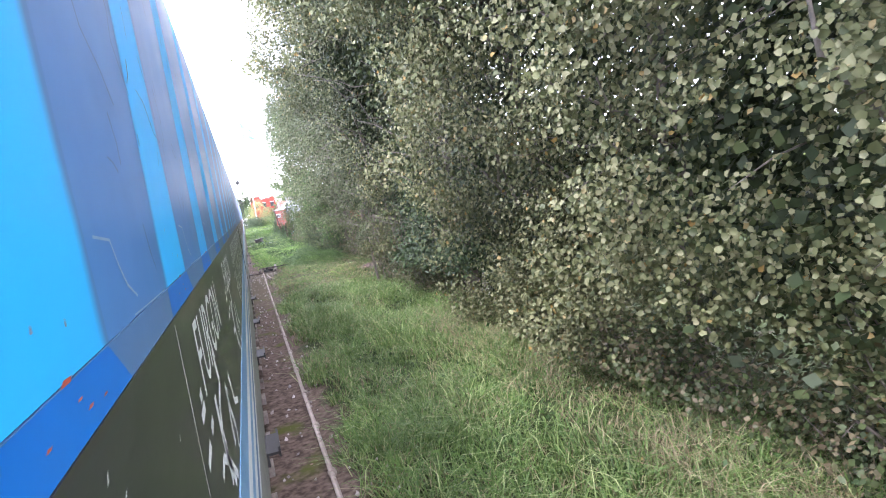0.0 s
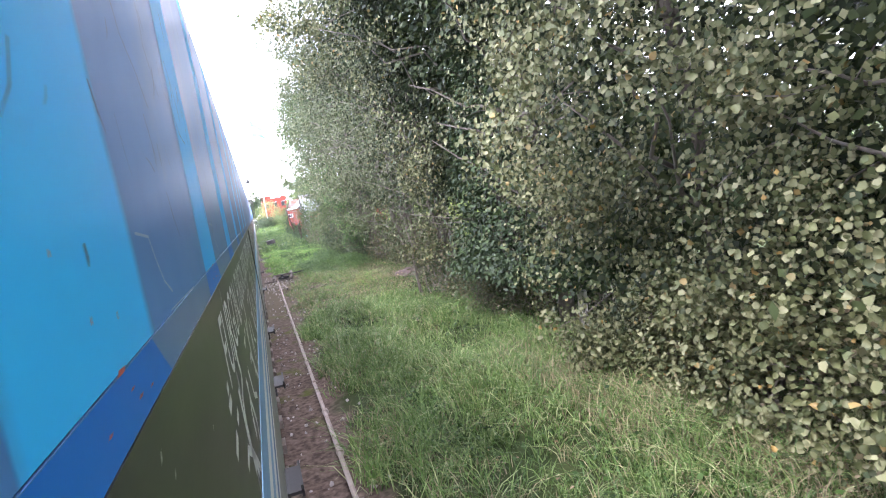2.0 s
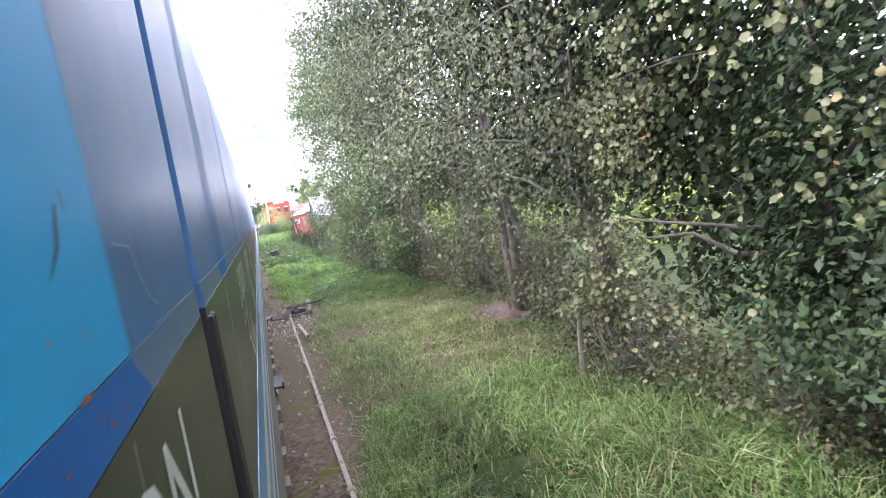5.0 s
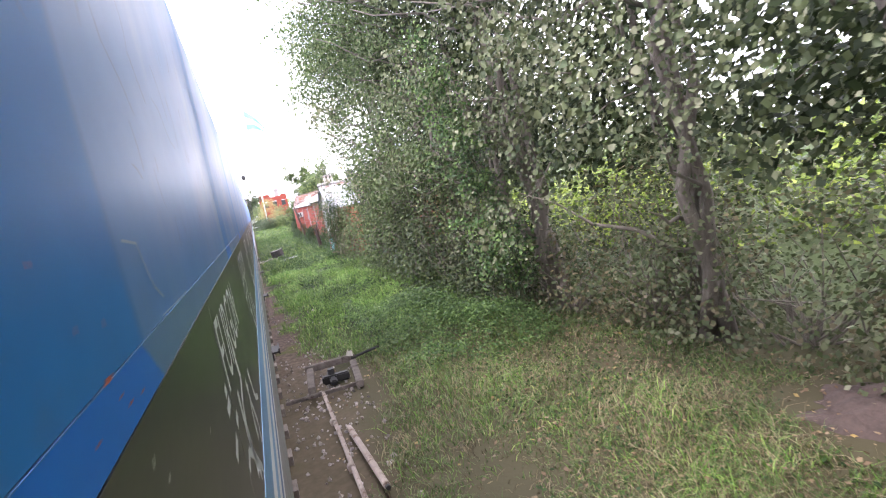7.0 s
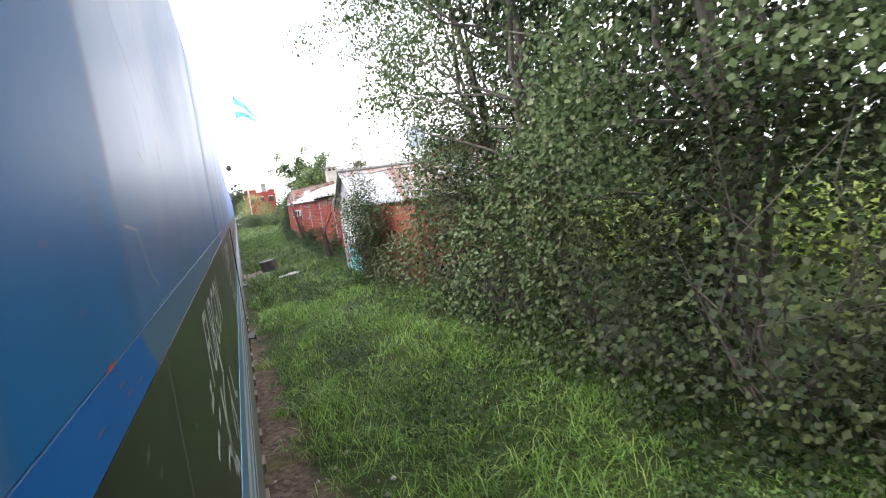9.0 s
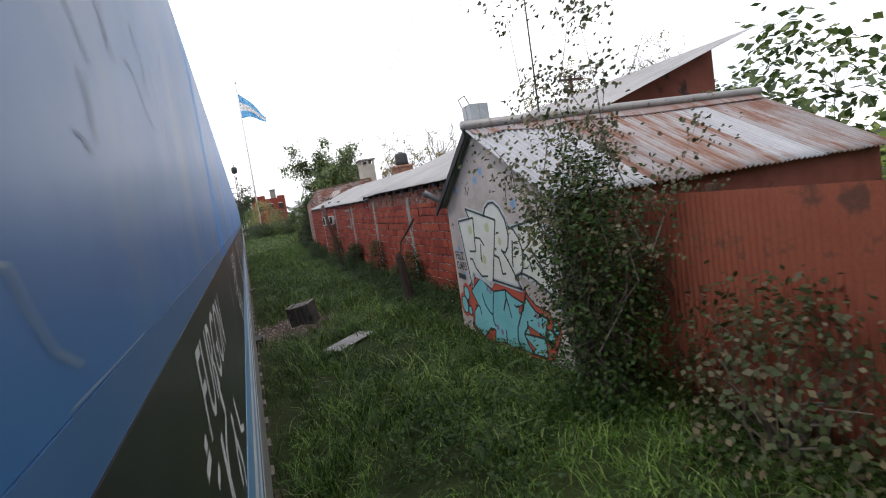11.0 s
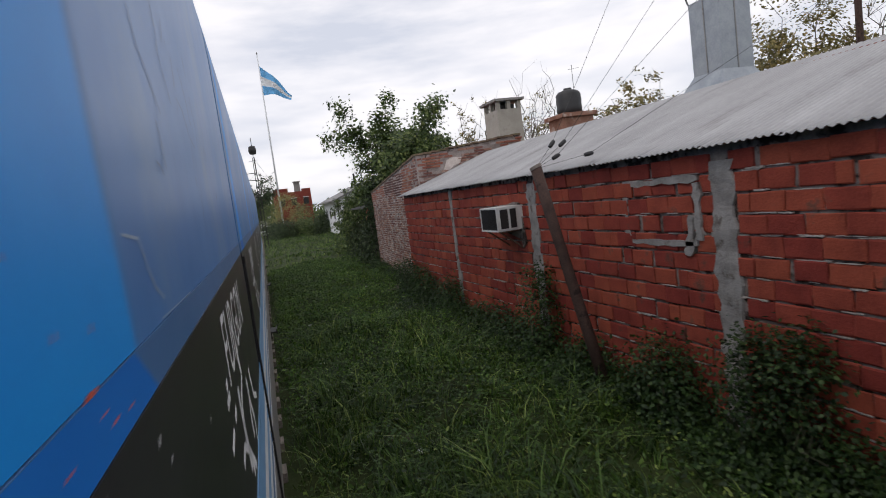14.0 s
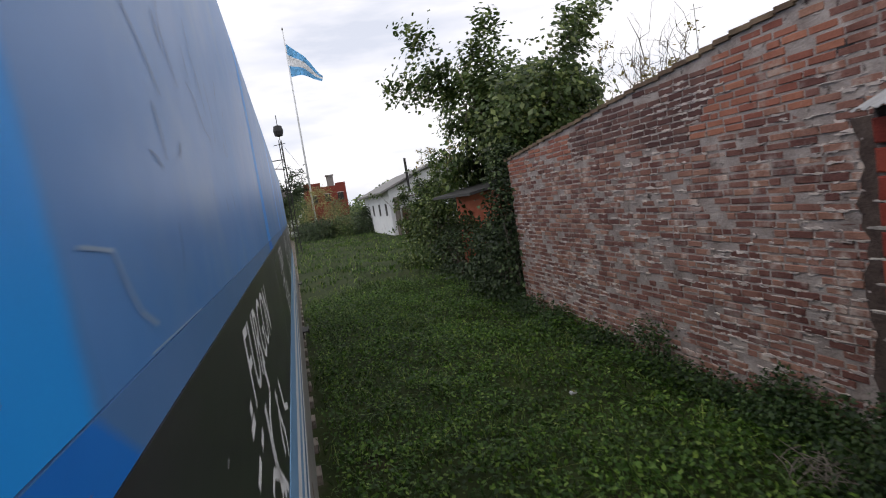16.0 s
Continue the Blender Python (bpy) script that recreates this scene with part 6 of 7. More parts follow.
def envelope(s):
    return np.stack([np.interp(s, ENV_S, ENV[:, 0]), np.interp(s, ENV_S, ENV[:, 1])], -1)


def lumps(y, s):
    return (.5 * np.sin(1.3 * y + .9 * s) + .38 * np.sin(2.9 * y - 1.7 * s + 1) + .28 * np.sin(.55 * y + 2.3 * s + 2) + .14 * np.sin(6.1 * y + 4.3 * s))


def joined(blocks):
    vs, fs, k = [], [], 0
    for v, f in blocks:
        vs.append(v)
        fs.append(f + k)
        k += len(v)
    return np.concatenate(vs), np.concatenate(fs)


def poplar(y0, x0, h, seed, mat, s_lo, s_hi, count, size, per=15, half=1.9, deep=1.0, label="", name="poplar_tree", open_low=0.0, push=0.0):
    r = np.random.default_rng(seed)
    t = thing(name, (x0, y0, 0), label, "tree", "trees beside the track")
    lean = r.uniform(-.3, .3)
    trunk = [(x0, y0, -.2), (x0 - .1, y0 + lean * .3, h * .25), (x0 - .3, y0 + lean * .6, h * .5), (x0 - .7, y0 + lean, h * .75), (x0 - 1.2, y0 + lean * 1.3, h)]
    part("trunk", Shape().tube(trunk, [.15, .12, .09, .06, .02], 9), M_BARK, t, smooth=True)
    if open_low:
        # side stems that rise from the same stool
        for k in range(3):
            q = Vector((x0 + r.uniform(-.25, .35), y0 + r.uniform(-.35, .35), -.15))
            e = Vector((x0 - r.uniform(.3, 1.3), y0 + r.uniform(-1.5, 1.5), h * r.uniform(.65, .9)))
            part("stem", Shape().tube(bent(q, e, r, .10, 7), np.linspace(r.uniform(.075, .12), .02, 7), 8), M_BARK, t, smooth=True)
    for k in range(9):
        f = r.uniform(.15, .85)
        a = Vector(trunk[0]).lerp(Vector(trunk[4]), f)
        a.x = np.interp(f * h, [p[2] for p in trunk], [p[0] for p in trunk])
        e = envelope(np.array([np.interp(min(a.z + r.uniform(.3, 1.8), 8.5), ENV[:10, 1], ENV_S[:10])]))[0]
        b = (e[0] + r.uniform(.1, 1.2), y0 + r.uniform(-1.6, 1.6), e[1])
        p = bent(a, b, r, .14, 6)
        part("limb", Shape().tube(p, np.linspace(.042 * (1.1 - f * .6), .007, 6), 6), M_TWIG, t, smooth=True)
    # the crown is a pile of rounded boughs, each of many sprays
    m = count // (20 if not open_low else 15)
    bough = r.integers(0, m, count)
    off = r.normal(size=(2, count)) * .28
    y = (y0 + r.uniform(-half, half, m))[bough] + off[0]
    s = np.clip(r.uniform(s_lo, s_hi, m)[bough] + off[1] * 1.1, s_lo, s_hi)
    sunk = r.exponential(deep * .36, m)[bough] + 2.6 * (off ** 2).sum(0) + r.normal(size=count) * .07
    keep = np.ones(count, bool)
    if open_low:
        e = envelope(s)
        keep = ~((e[:, 1] > .8) & (e[:, 1] < 2.7) & (r.random(count) < open_low))
    hole = (np.sin(1.9 * y + 2.1 * s) + np.sin(3.7 * y - 1.3 * s + 2) + .6 * np.sin(7.1 * y + 5 * s)) > (2.0 if not open_low or y0 < 19 else 1.3)
    keep &= ~(hole & (r.random(count) < .85))
    e = envelope(s)
    keep &= ~((np.abs(y - 12.6) < 2.7 + .25 * np.sin(e[:, 1] * 2)) & (e[:, 1] < 5.7) & (e[:, 1] > .5) & (r.random(count) < .95))
    keep &= ~((np.abs(y - 10.6) < .55) & (e[:, 1] < .95))
    y, s, sunk = y[keep], s[keep], sunk[keep]
    e, e2 = envelope(s), envelope(s + .05)
    tan = unit(e2 - e)
    out = np.stack([-tan[:, 1], np.zeros(len(y)), tan[:, 0]], 1)
    out[:, 2] = np.where(out[:, 0] > 0, np.abs(out[:, 2]), out[:, 2])
    d = sunk - lumps(y, s) * (1.15 if open_low else .62) - .05 + push
    c = np.stack([e[:, 0], y, e[:, 1]], 1) - out * d[:, None]
    c[:, 2] = np.maximum(c[:, 2], .06)
    if open_low:
        c[:, 0] += np.interp(c[:, 2], [0, 2.4, 3.6, 5, 7], [0, -.3, -.35, .1, .6])
    o = d < np.quantile(d, .30 if open_low else .45)
    v, f = joined([sprays(r, c[o], out[o], per, .125, size, wide=.92), sprays(r, c[~o], out[~o], per, .15, size * 1.1, wide=.85, simple=True)])
    fast("crown", v, f, mat, t)
    # leaves inside the crown, their shade put into a darker leaf colour
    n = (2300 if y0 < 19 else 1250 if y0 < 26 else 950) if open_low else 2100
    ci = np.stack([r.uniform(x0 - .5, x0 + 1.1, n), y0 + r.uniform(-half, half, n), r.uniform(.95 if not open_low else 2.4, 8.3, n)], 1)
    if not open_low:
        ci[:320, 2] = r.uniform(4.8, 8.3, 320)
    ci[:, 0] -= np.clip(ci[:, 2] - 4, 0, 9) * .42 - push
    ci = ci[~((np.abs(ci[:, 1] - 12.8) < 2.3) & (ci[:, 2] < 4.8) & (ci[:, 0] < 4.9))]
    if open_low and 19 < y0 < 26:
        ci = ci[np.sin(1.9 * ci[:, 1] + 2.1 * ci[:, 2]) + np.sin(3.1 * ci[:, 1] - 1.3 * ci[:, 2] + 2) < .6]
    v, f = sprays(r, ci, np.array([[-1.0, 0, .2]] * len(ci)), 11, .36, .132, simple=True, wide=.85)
    fast("shade_dark_inner_crown", v, f, SHRUB_SHADE_LEAF, t)
    # twigs that carry the outer sprays
    tw = Shape()
    for k in r.integers(0, len(c), 34):
        a = c[k] + out[k] * -.7 + r.normal(size=3) * .15
        tw.tube([a, (a + c[k]) / 2 + r.normal(size=3) * .06, c[k] + out[k] * .18], [.012, .008, .003], 4, cap=False)
    part("twig_tangle", tw, M_TWIG, t, kind="stuff")
    return t


END = ENV_S[-1]
for k in range(1, 15):
    y0 = -3.6 + 3.05 * k
    early = y0 < 16.5
    push = float(np.interp(y0, [20, 27, 33, 39], [0, .25, .6, 1.1]))
    poplar(y0, 4.9 + .35 * math.sin(k * 2.3) + push * .4, 8.6 if early else 8.0, 100 + k, POPLAR if early else POPLAR_G if y0 < 27 else POPLAR_F, 0.1 if early else 1.5 if y0 < 31 else 1.4, END - push, (2400 if 9 < y0 < 15.5 else 3200) if early else 1800 if y0 < 31 else 2300, .060 if early else .058, per=12 if early else 11,
           half=1.95, open_low=0 if early else .15 if y0 < 19 else .62 if y0 < 31 else .3, deep=1.0 if early else 1.25, push=push,
           label="pale-leaved poplar leaning over the track" if early else "open green poplar beside the track")


def shrub(x, y, rx, ry, h, seed, mat, n, size, label, per=12, name="shrub", simple=False, spread=.16, twigs=26, category="shrub", group="shrubs beside the track", base=0.0, fill=.55, foot=0.0, wide=.7):
    """A shrub: bent stems from one foot, and sprays of leaves through an uneven dome."""
    r = np.random.default_rng(seed)
    t = thing(name, (x, y, base), label, category, group)
    st = Shape()
    for k in range(twigs):
        a = r.uniform(0, 2 * math.pi)
        q = r.uniform(.3, .95)
        p = bent((x + r.normal() * .08, y + r.normal() * .08, base - .05), (x + math.cos(a) * rx * q, y + math.sin(a) * ry * q, base + h * r.uniform(.45, .95)), r, .25, 5)
        st.tube(p, np.linspace(.018, .004, 5), 5, cap=False)
    part("stem_tangle", st, M_STEM if category == "weeds" else M_TWIG, t, kind="stuff")
    a, cz = r.uniform(0, 2 * math.pi, n), r.uniform(-.1, 1, n)
    q = r.uniform(fill, 1.0, n) ** .6
    lump = 1 + .16 * np.sin(3 * a + seed) + .13 * np.sin(7 * cz + 5 * a) + .1 * np.sin(11 * a - 4 * cz)
    rad = np.sqrt(np.clip(1 - np.clip(cz, 0, 1) ** 2.2, .04, 1)) * q * lump
    c = np.stack([x + np.cos(a) * rad * rx, y + np.sin(a) * rad * ry, base + np.clip(cz, .02, 1) * h * (.9 + .2 * lump * r.uniform(.6, 1, n))], 1)
    c[:, 2] = np.where(c[:, 2] < foot, foot + r.uniform(0, .3, n), c[:, 2])
    out = unit(np.stack([np.cos(a) * rad, np.sin(a) * rad, cz * .8 + .1], 1))
    v, f = sprays(r, c, out, per, spread, size, simple=simple, wide=wide)
    fast("foliage", v, f, mat, t)
    return t


for k, (x, y, rx, ry, h, mat, n, size, lab) in enumerate((
        (4.75, 12.9, 1.15, 2.6, 5.8, LAUREL, 3000, .095, "dark glossy evergreen shrub in the hedge"),
        (4.15, -.4, .6, 1.6, .8, BRAMBLE, 330, .065, "tangled brown-green bramble at the hedge foot"),
        (4.2, 2.4, .6, 1.5, .75, BRAMBLE, 330, .065, "tangled brown-green bramble at the hedge foot"),
        (4.15, 4.9, .6, 1.5, .85, BRAMBLE, 330, .065, "tangled brown-green bramble at the hedge foot"),
        (4.1, 7.3, .6, 1.4, 1.0, POPLAR, 330, .065, "low pale-leaved suckers at the hedge foot"),
        (4.35, 8.5, .55, .8, 1.0, POPLAR, 330, .065, "low pale-leaved suckers at the hedge foot"),
        (4.5, 13.2, .5, 1.0, .8, BRAMBLE, 300, .055, "brown-green creeper at the hedge foot"),
        (4.15, 14.3, .55, 1.3, .9, BRAMBLE, 330, .055, "brown-green creeper at the hedge foot"),
        (4.0, 16.6, .6, 1.4, 1.2, BRAMBLE, 330, .06, "brown-green creeper at the hedge foot"),
        (5.4, 11.9, .7, 2.2, 1.5, SHRUB_SHADE_LEAF, 420, .08, "low dark leafy shrub inside the hedge"),
        (4.2, 2.0, .7, 2.0, 1.5, BRAMBLE, 240, .07, "tangled brown-green bramble at the hedge foot"),
        (4.3, 6.2, .7, 2.0, 1.3, BRAMBLE, 240, .07, "tangled brown-green bramble at the hedge foot"),
        (4.5, 7.8, .6, 1.1, 1.2, BRAMBLE, 220, .07, "tangled brown-green bramble at the hedge foot"),
        (5.1, 20.6, .6, 1.2, 1.4, BRAMBLE, 260, .07, "tangled brown-green bramble at the hedge foot"),
        (5.2, 25.0, .8, 1.5, 2.3, BRAMBLE, 330, .075, "tangled brown-green bramble at the hedge foot"),
        (4.3, 28.6, .7, 1.2, .8, SHRUB_SHADE_LEAF, 260, .07, "low dark leafy shrub under the poplars"),
        (5.3, 20.9, .8, 1.5, 2.6, POPLAR_G, 330, .08, "dense green shrub under the poplars"),
        (5.4, 24.2, .9, 1.4, 2.9, POPLAR_G, 360, .08, "dense green shrub under the poplars"),
        (4.9, 30.2, .9, 1.4, 3.0, POPLAR_G, 360, .08, "dense green shrub under the poplars"),
        (4.85, 18.7, .8, 1.5, 1.7, BRAMBLE, 330, .075, "tangled brown-green bramble at the hedge foot"),
        (5.6, 22.8, .9, 2.2, 2.0, BRAMBLE, 330, .075, "tangled brown-green bramble at the hedge foot"),
        (4.8, 26.6, .9, 1.7, 1.3, BRAMBLE, 300, .075, "tangled brown-green bramble at the hedge foot"),
        (4.5, 30.2, .8, 1.6, .9, SHRUB_SHADE_LEAF, 260, .08, "low dark leafy shrub under the poplars"),
        (4.2, 33.6, .9, 1.7, 2.0, SHRUB_SHADE_LEAF, 300, .085, "dark leafy shrub under the poplars"),
        (4.2, 36.8, 1.0, 1.7, 2.6, POPLAR_F, 420, .085, "dense green shrub under the poplars"),
        (4.3, 39.9, 1.1, 1.6, 3.6, POPLAR_F, 560, .085, "tall dense green shrub near the houses"),
        (4.35, 31.6, 1.0, 1.6, 3.2, SHRUB_SHADE_LEAF, 520, .085, "dark leafy shrub under the poplars"),
        (4.45, 34.6, 1.0, 1.7, 3.6, POPLAR_F, 620, .085, "dense green shrub under the poplars"),
        (4.5, 38.2, 1.1, 1.7, 4.2, SHRUB_SHADE_LEAF, 620, .085, "dark leafy shrub under the poplars"),
        (4.9, 27.8, .8, 1.0, 1.7, SHRUB_SHADE_LEAF, 300, .085, "dark leafy shrub under the poplars"),
        (3.95, 42.6, .8, 1.1, 1.3, BRAMBLE, 220, .075, "straggly shrub in front of a rusty wall"),
        (3.45, 44.45, .5, .62, 2.6, WEED, 640, .06, "thin leafy shrub beside the graffiti wall"))):
    shrub(x, y, rx, ry, h, 300 + k, mat, n, size, lab, simple=mat is not POPLAR, wide=.5 if mat is LAUREL else .7, foot=.9 if k == 0 else 0)
# shrubs in the field behind the trees, sunlight put into their bright leaf colour
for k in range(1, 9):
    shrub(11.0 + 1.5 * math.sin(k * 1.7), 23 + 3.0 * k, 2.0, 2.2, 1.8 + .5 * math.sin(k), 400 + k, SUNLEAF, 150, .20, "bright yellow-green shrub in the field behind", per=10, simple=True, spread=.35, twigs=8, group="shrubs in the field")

# taller dark growth at the back of the field
for k in range(14):
    shrub(19 + 2.0 * math.sin(k * 2.1), 2 + 4.6 * k, 2.6, 2.9, 4.6 + 1.3 * math.sin(k * 1.3), 440 + k, TREELEAF, 130, .38, "tall dark shrub at the back of the field", per=10, simple=True, spread=.5, twigs=8, group="shrubs at the back of the field")

# thin twiggy sapling in front of the rusty wall
r = np.random.default_rng(77)
sap = thing("sapling", (3.75, 44.5, 0), "thin twiggy sapling with sparse leaves", "tree", "trees beside the track")
st, cs = Shape(), []
for k in range(15):
    p = bent((3.75 + r.normal() * .1, 44.5 + r.normal() * .15, -.05), (3.5 + r.normal() * .4, 44.45 + r.normal() * .33, r.uniform(2.2, 4.5)), r, .2, 7)
    st.tube(p, np.linspace(.016, .003, 7), 5, cap=False)
    cs += [np.array(q) + r.normal(size=3) * .1 for q in p[2:] for _ in range(8)]
part("stem_tangle", st, M_TWIG, sap, kind="stuff")
v, f = sprays(r, np.array(cs), unit(np.array([[-1.0, 0, .3]] * len(cs))), 7, .12, .055)
fast("foliage", v, f, BRAMBLE, sap)

# pale-leaved boughs that hang out in front of the dark evergreen
r = np.random.default_rng(79)
bough = thing("poplar_bough", (4.9, 11.9, 3.0), "pale-leaved poplar bough hanging before the dark shrub", "bough", "trees beside the track")
st, cs = Shape(), []
for a, e, n in (((4.9, 11.9, 3.1), (3.75, 11.4, 2.15), 11), ((4.9, 12.0, 3.6), (3.7, 12.3, 3.0), 7), ((4.9, 12.9, 4.4), (3.5, 13.1, 3.8), 8), ((4.9, 11.6, 4.7), (3.6, 11.3, 4.4), 5)):
    p = bent(a, e, r, .2, 7)
    st.tube(p, np.linspace(.022, .004, 7), 5, cap=False)
    cs += [np.array(p[i]) + r.normal(size=3) * (.13, .16, .09) for i in r.integers(2, 7, n)]
part("stem_tangle", st, M_TWIG, bough, kind="stuff")
v, f = sprays(r, np.array(cs), unit(np.array([[-.8, -.3, .6]] * len(cs))), 12, .11, .072, wide=.92)
fast("foliage", v, f, POPLAR, bough)

# bright vine that climbs into the poplars
r = np.random.default_rng(78)
vine = thing("climbing_vine", (3.9, 26.5, 0), "bright green vine hanging from the poplars", "vine", "plants under the poplars")
st, cs = Shape(), []
for k in range(7):
    p = bent((3.9 + r.normal() * .08, 26.5 + r.normal() * .12, -.05), (3.05 + r.normal() * .12, 26.5 + r.normal() * .22, r.uniform(3.6, 4.8)), r, .12, 9)
    st.tube(p, np.linspace(.014, .003, 9), 5, cap=False)
    cs += [np.array(q) + r.normal(size=3) * .11 for q in p[2:] for _ in range(9)]
part("stem_tangle", st, M_STEM, vine, kind="stuff")
v, f = sprays(r, np.array(cs), unit(np.array([[-1.0, -.4, .3]] * len(cs))), 8, .10, .06)
fast("foliage", v, f, MOUNDLEAF, vine)

# ---- grass and weeds ----
def not_bare(x, y):
    d1 = ((x - .6) / .68) ** 2 + ((y - 26.2) / 1.7) ** 2
    d2 = ((x - .75) / .8) ** 2 + ((y - 53.2) / 1.1) ** 2
    d3 = ((x - 4.45) / .75) ** 2 + ((y - 21.1) / 1.2) ** 2
    d4 = ((x - 1.45) / .42) ** 2 + ((y - 49.75) / .4) ** 2
    return (d1 > 1) & (d2 > 1) & (d3 > 1) & (d4 > 1)


def grass_patch(r, n, x0, x1, y0, y1, h0, h1, wide, clump=.10):
    """Bent tapering blades in tufts."""
    m = n // 9
    cx, cy = r.uniform(x0, x1, m), r.uniform(y0, y1, m)
    edge = np.interp(cy, [28, 31, 43, 46], [.68, .12, .12, -.12]) + .18 * np.sin(cy * 1.9) + .12 * np.sin(cy * 4.7 + 1) + .1 * r.normal(size=m)
    patchy = np.sin(cx * 2.1 + cy * .9) + np.sin(cy * 1.7 - cx * 1.3) + r.normal(size=m) * .7
    thin = (cy > 18.5) & (cy < 27.5) & (r.random(m) < .3) & (h1 > .2)
    k = (cx > edge) & not_bare(cx, cy) & (patchy > -1.5) & ~thin
    cx, cy, lush = np.repeat(cx[k], 9), np.repeat(cy[k], 9), np.repeat(np.clip(patchy[k] * .25 + 1, .5, 1.5), 9)
    n = len(cx)
    dirt = np.repeat(r.normal(size=(n // 9, 2)), 9, 0) * .5 + r.normal(size=(n, 2)) * .7
    px, py = cx + r.normal(size=n) * clump, cy + r.normal(size=n) * clump
    h = r.uniform(h0, h1, n) * lush
    a = r.uniform(0, 2 * np.pi, n)
    wx, wy = np.cos(a) * wide * .5, np.sin(a) * wide * .5
    z = ground_height(px, py) - .01
    dx, dy = dirt[:, 0] * h * .8, dirt[:, 1] * h * .8
    P = np.stack([np.stack([px - wx, py - wy, z], 1), np.stack([px + wx, py + wy, z], 1),
                  np.stack([px + dx * .4 + wx * .8, py + dy * .4 + wy * .8, z + h * .62], 1), np.stack([px + dx * .4 - wx * .8, py + dy * .4 - wy * .8, z + h * .62], 1),
                  np.stack([px + dx * 1.3 + wx * .1, py + dy * 1.3 + wy * .1, z + h * .80], 1), np.stack([px + dx * 1.3 - wx * .1, py + dy * 1.3 - wy * .1, z + h * .80], 1)], 1).reshape(-1, 3)
    b = np.arange(n)[:, None] * 6
    return P, np.concatenate([b + np.array([[0, 1, 2, 3]]), b + np.array([[3, 2, 4, 5]])])


r = np.random.default_rng(11)
v, f = joined([grass_patch(r, 64000, .45, 4.4, -2, 17.5, .10, .30, .0115, .055), grass_patch(r, 50000, .5, 4.8, 15, 31, .04, .12, .009, .09), grass_patch(r, 5000, .05, 4.8, 26, 46, .07, .20, .009)])
tagged(fast("dry_grass", *joined([grass_patch(r, 9000, 2.7, 4.3, -2, 11, .10, .32, .009, .07), grass_patch(r, 9000, .6, 3.6, -2, 17, .08, .24, .009, .06), grass_patch(r, 16000, .6, 4.0, 17.5, 27, .04, .13, .009, .09), grass_patch(r, 7000, 2.2, 4.9, 19.5, 25.5, .03, .09, .008, .12), grass_patch(r, 2200, .5, 1.3, -2, 18, .06, .18, .008)]), STRAW), "dry straw-coloured grass among the green", "grass", kind="stuff")
tagged(fast("grass", v, f, GRASS), "long uneven pale grass beside the track", "grass", kind="stuff")
tall = grass_patch(r, 15000, .25, 3.3, 44, 69, .16, .38, .016, .045)
v, f = joined([grass_patch(r, 44000, -.12, 4.2, 44, 88, .05, .20, .011, .09), tall, grass_patch(r, 18000, -3.5, 9, 86, 140, .08, .22, .035, .3)])
tagged(fast("fresh_grass", *joined([grass_patch(r, 34000, .05, 4.4, 29, 47, .06, .22, .010, .07), grass_patch(r, 6000, .8, 3.6, 17, 29, .05, .15, .010, .06)]), FRESHGRASS), "short fresh green grass beside the track", "grass", kind="stuff")
tagged(fast("green_grass", v, f, GREENGRASS), "lush dark green grass beside the track", "grass", kind="stuff")


def weed_patch(r, n, x0, x1, y0, y1, h, size, per=9, test=None, narrow=.6):
    x, y = r.uniform(x0, x1, n), r.uniform(y0, y1, n)
    k = (x > np.interp(y, [28, 31], [.7, .2]) + .15 * np.sin(y * 2.3)) & not_bare(x, y)
    if test is not None:
        k &= test(x, y, r)
    x, y = x[k], y[k]
    z = ground_height(x, y) + r.uniform(.02, h, len(x)) * (.6 + .5 * np.sin(x * 2.7 + y) ** 2)
    return sprays(r, np.stack([x, y, z], 1), np.array([[0, 0, 1.0]] * len(x)), per, .085, size, simple=True, wide=narrow, face=.7)


patchy = lambda x, y, r: np.sin(x * 1.3 + y * .7) + np.sin(y * 1.1 - x * 2) + r.normal(size=len(x)) * .6 > .2
v, f = joined([weed_patch(r, 900, .6, 4.3, 58, 66, .2, .06), weed_patch(r, 700, 1.6, 4.2, 49.5, 60, .2, .05), weed_patch(r, 500, 1.2, 3.6, 44, 50, .2, .055), weed_patch(r, 2600, 1.0, 4.2, 29.5, 47, .25, .06, test=patchy), 
               weed_patch(r, 700, 1.2, 4.2, 2, 22, .15, .07, test=patchy), weed_patch(r, 1100, 2.0, 4.9, 19.5, 26.5, .05, .04)])
x, y = r.uniform(1.5, 4.1, 4200), r.uniform(25.4, 31.5, 4200)
hump = .5 * np.exp(-((x - 2.6) / .7) ** 2 - ((y - 28.2) / 1.5) ** 2) + .26 * np.exp(-((x - 3.4) / .6) ** 2 - ((y - 26.6) / .9) ** 2) + .09 * np.sin(3.3 * x + 2.1 * y) * np.sin(2.7 * y - x) + .08
k = r.random(4200) < np.clip(hump * 4, .12, 1)
x, y, hump = x[k], y[k], hump[k]
v2, f2 = sprays(r, np.stack([x, y, ground_height(x, y) + np.maximum(hump + r.normal(size=len(x)) * .03, .02)], 1), np.array([[0, 0, 1.0]] * len(x)), 10, .075, .046, simple=True, wide=.6, face=.6)
tagged(fast("weed_mound", v2, f2, MOUNDLEAF), "low mound of leafy green weeds beside the track", "weeds", kind="stuff")
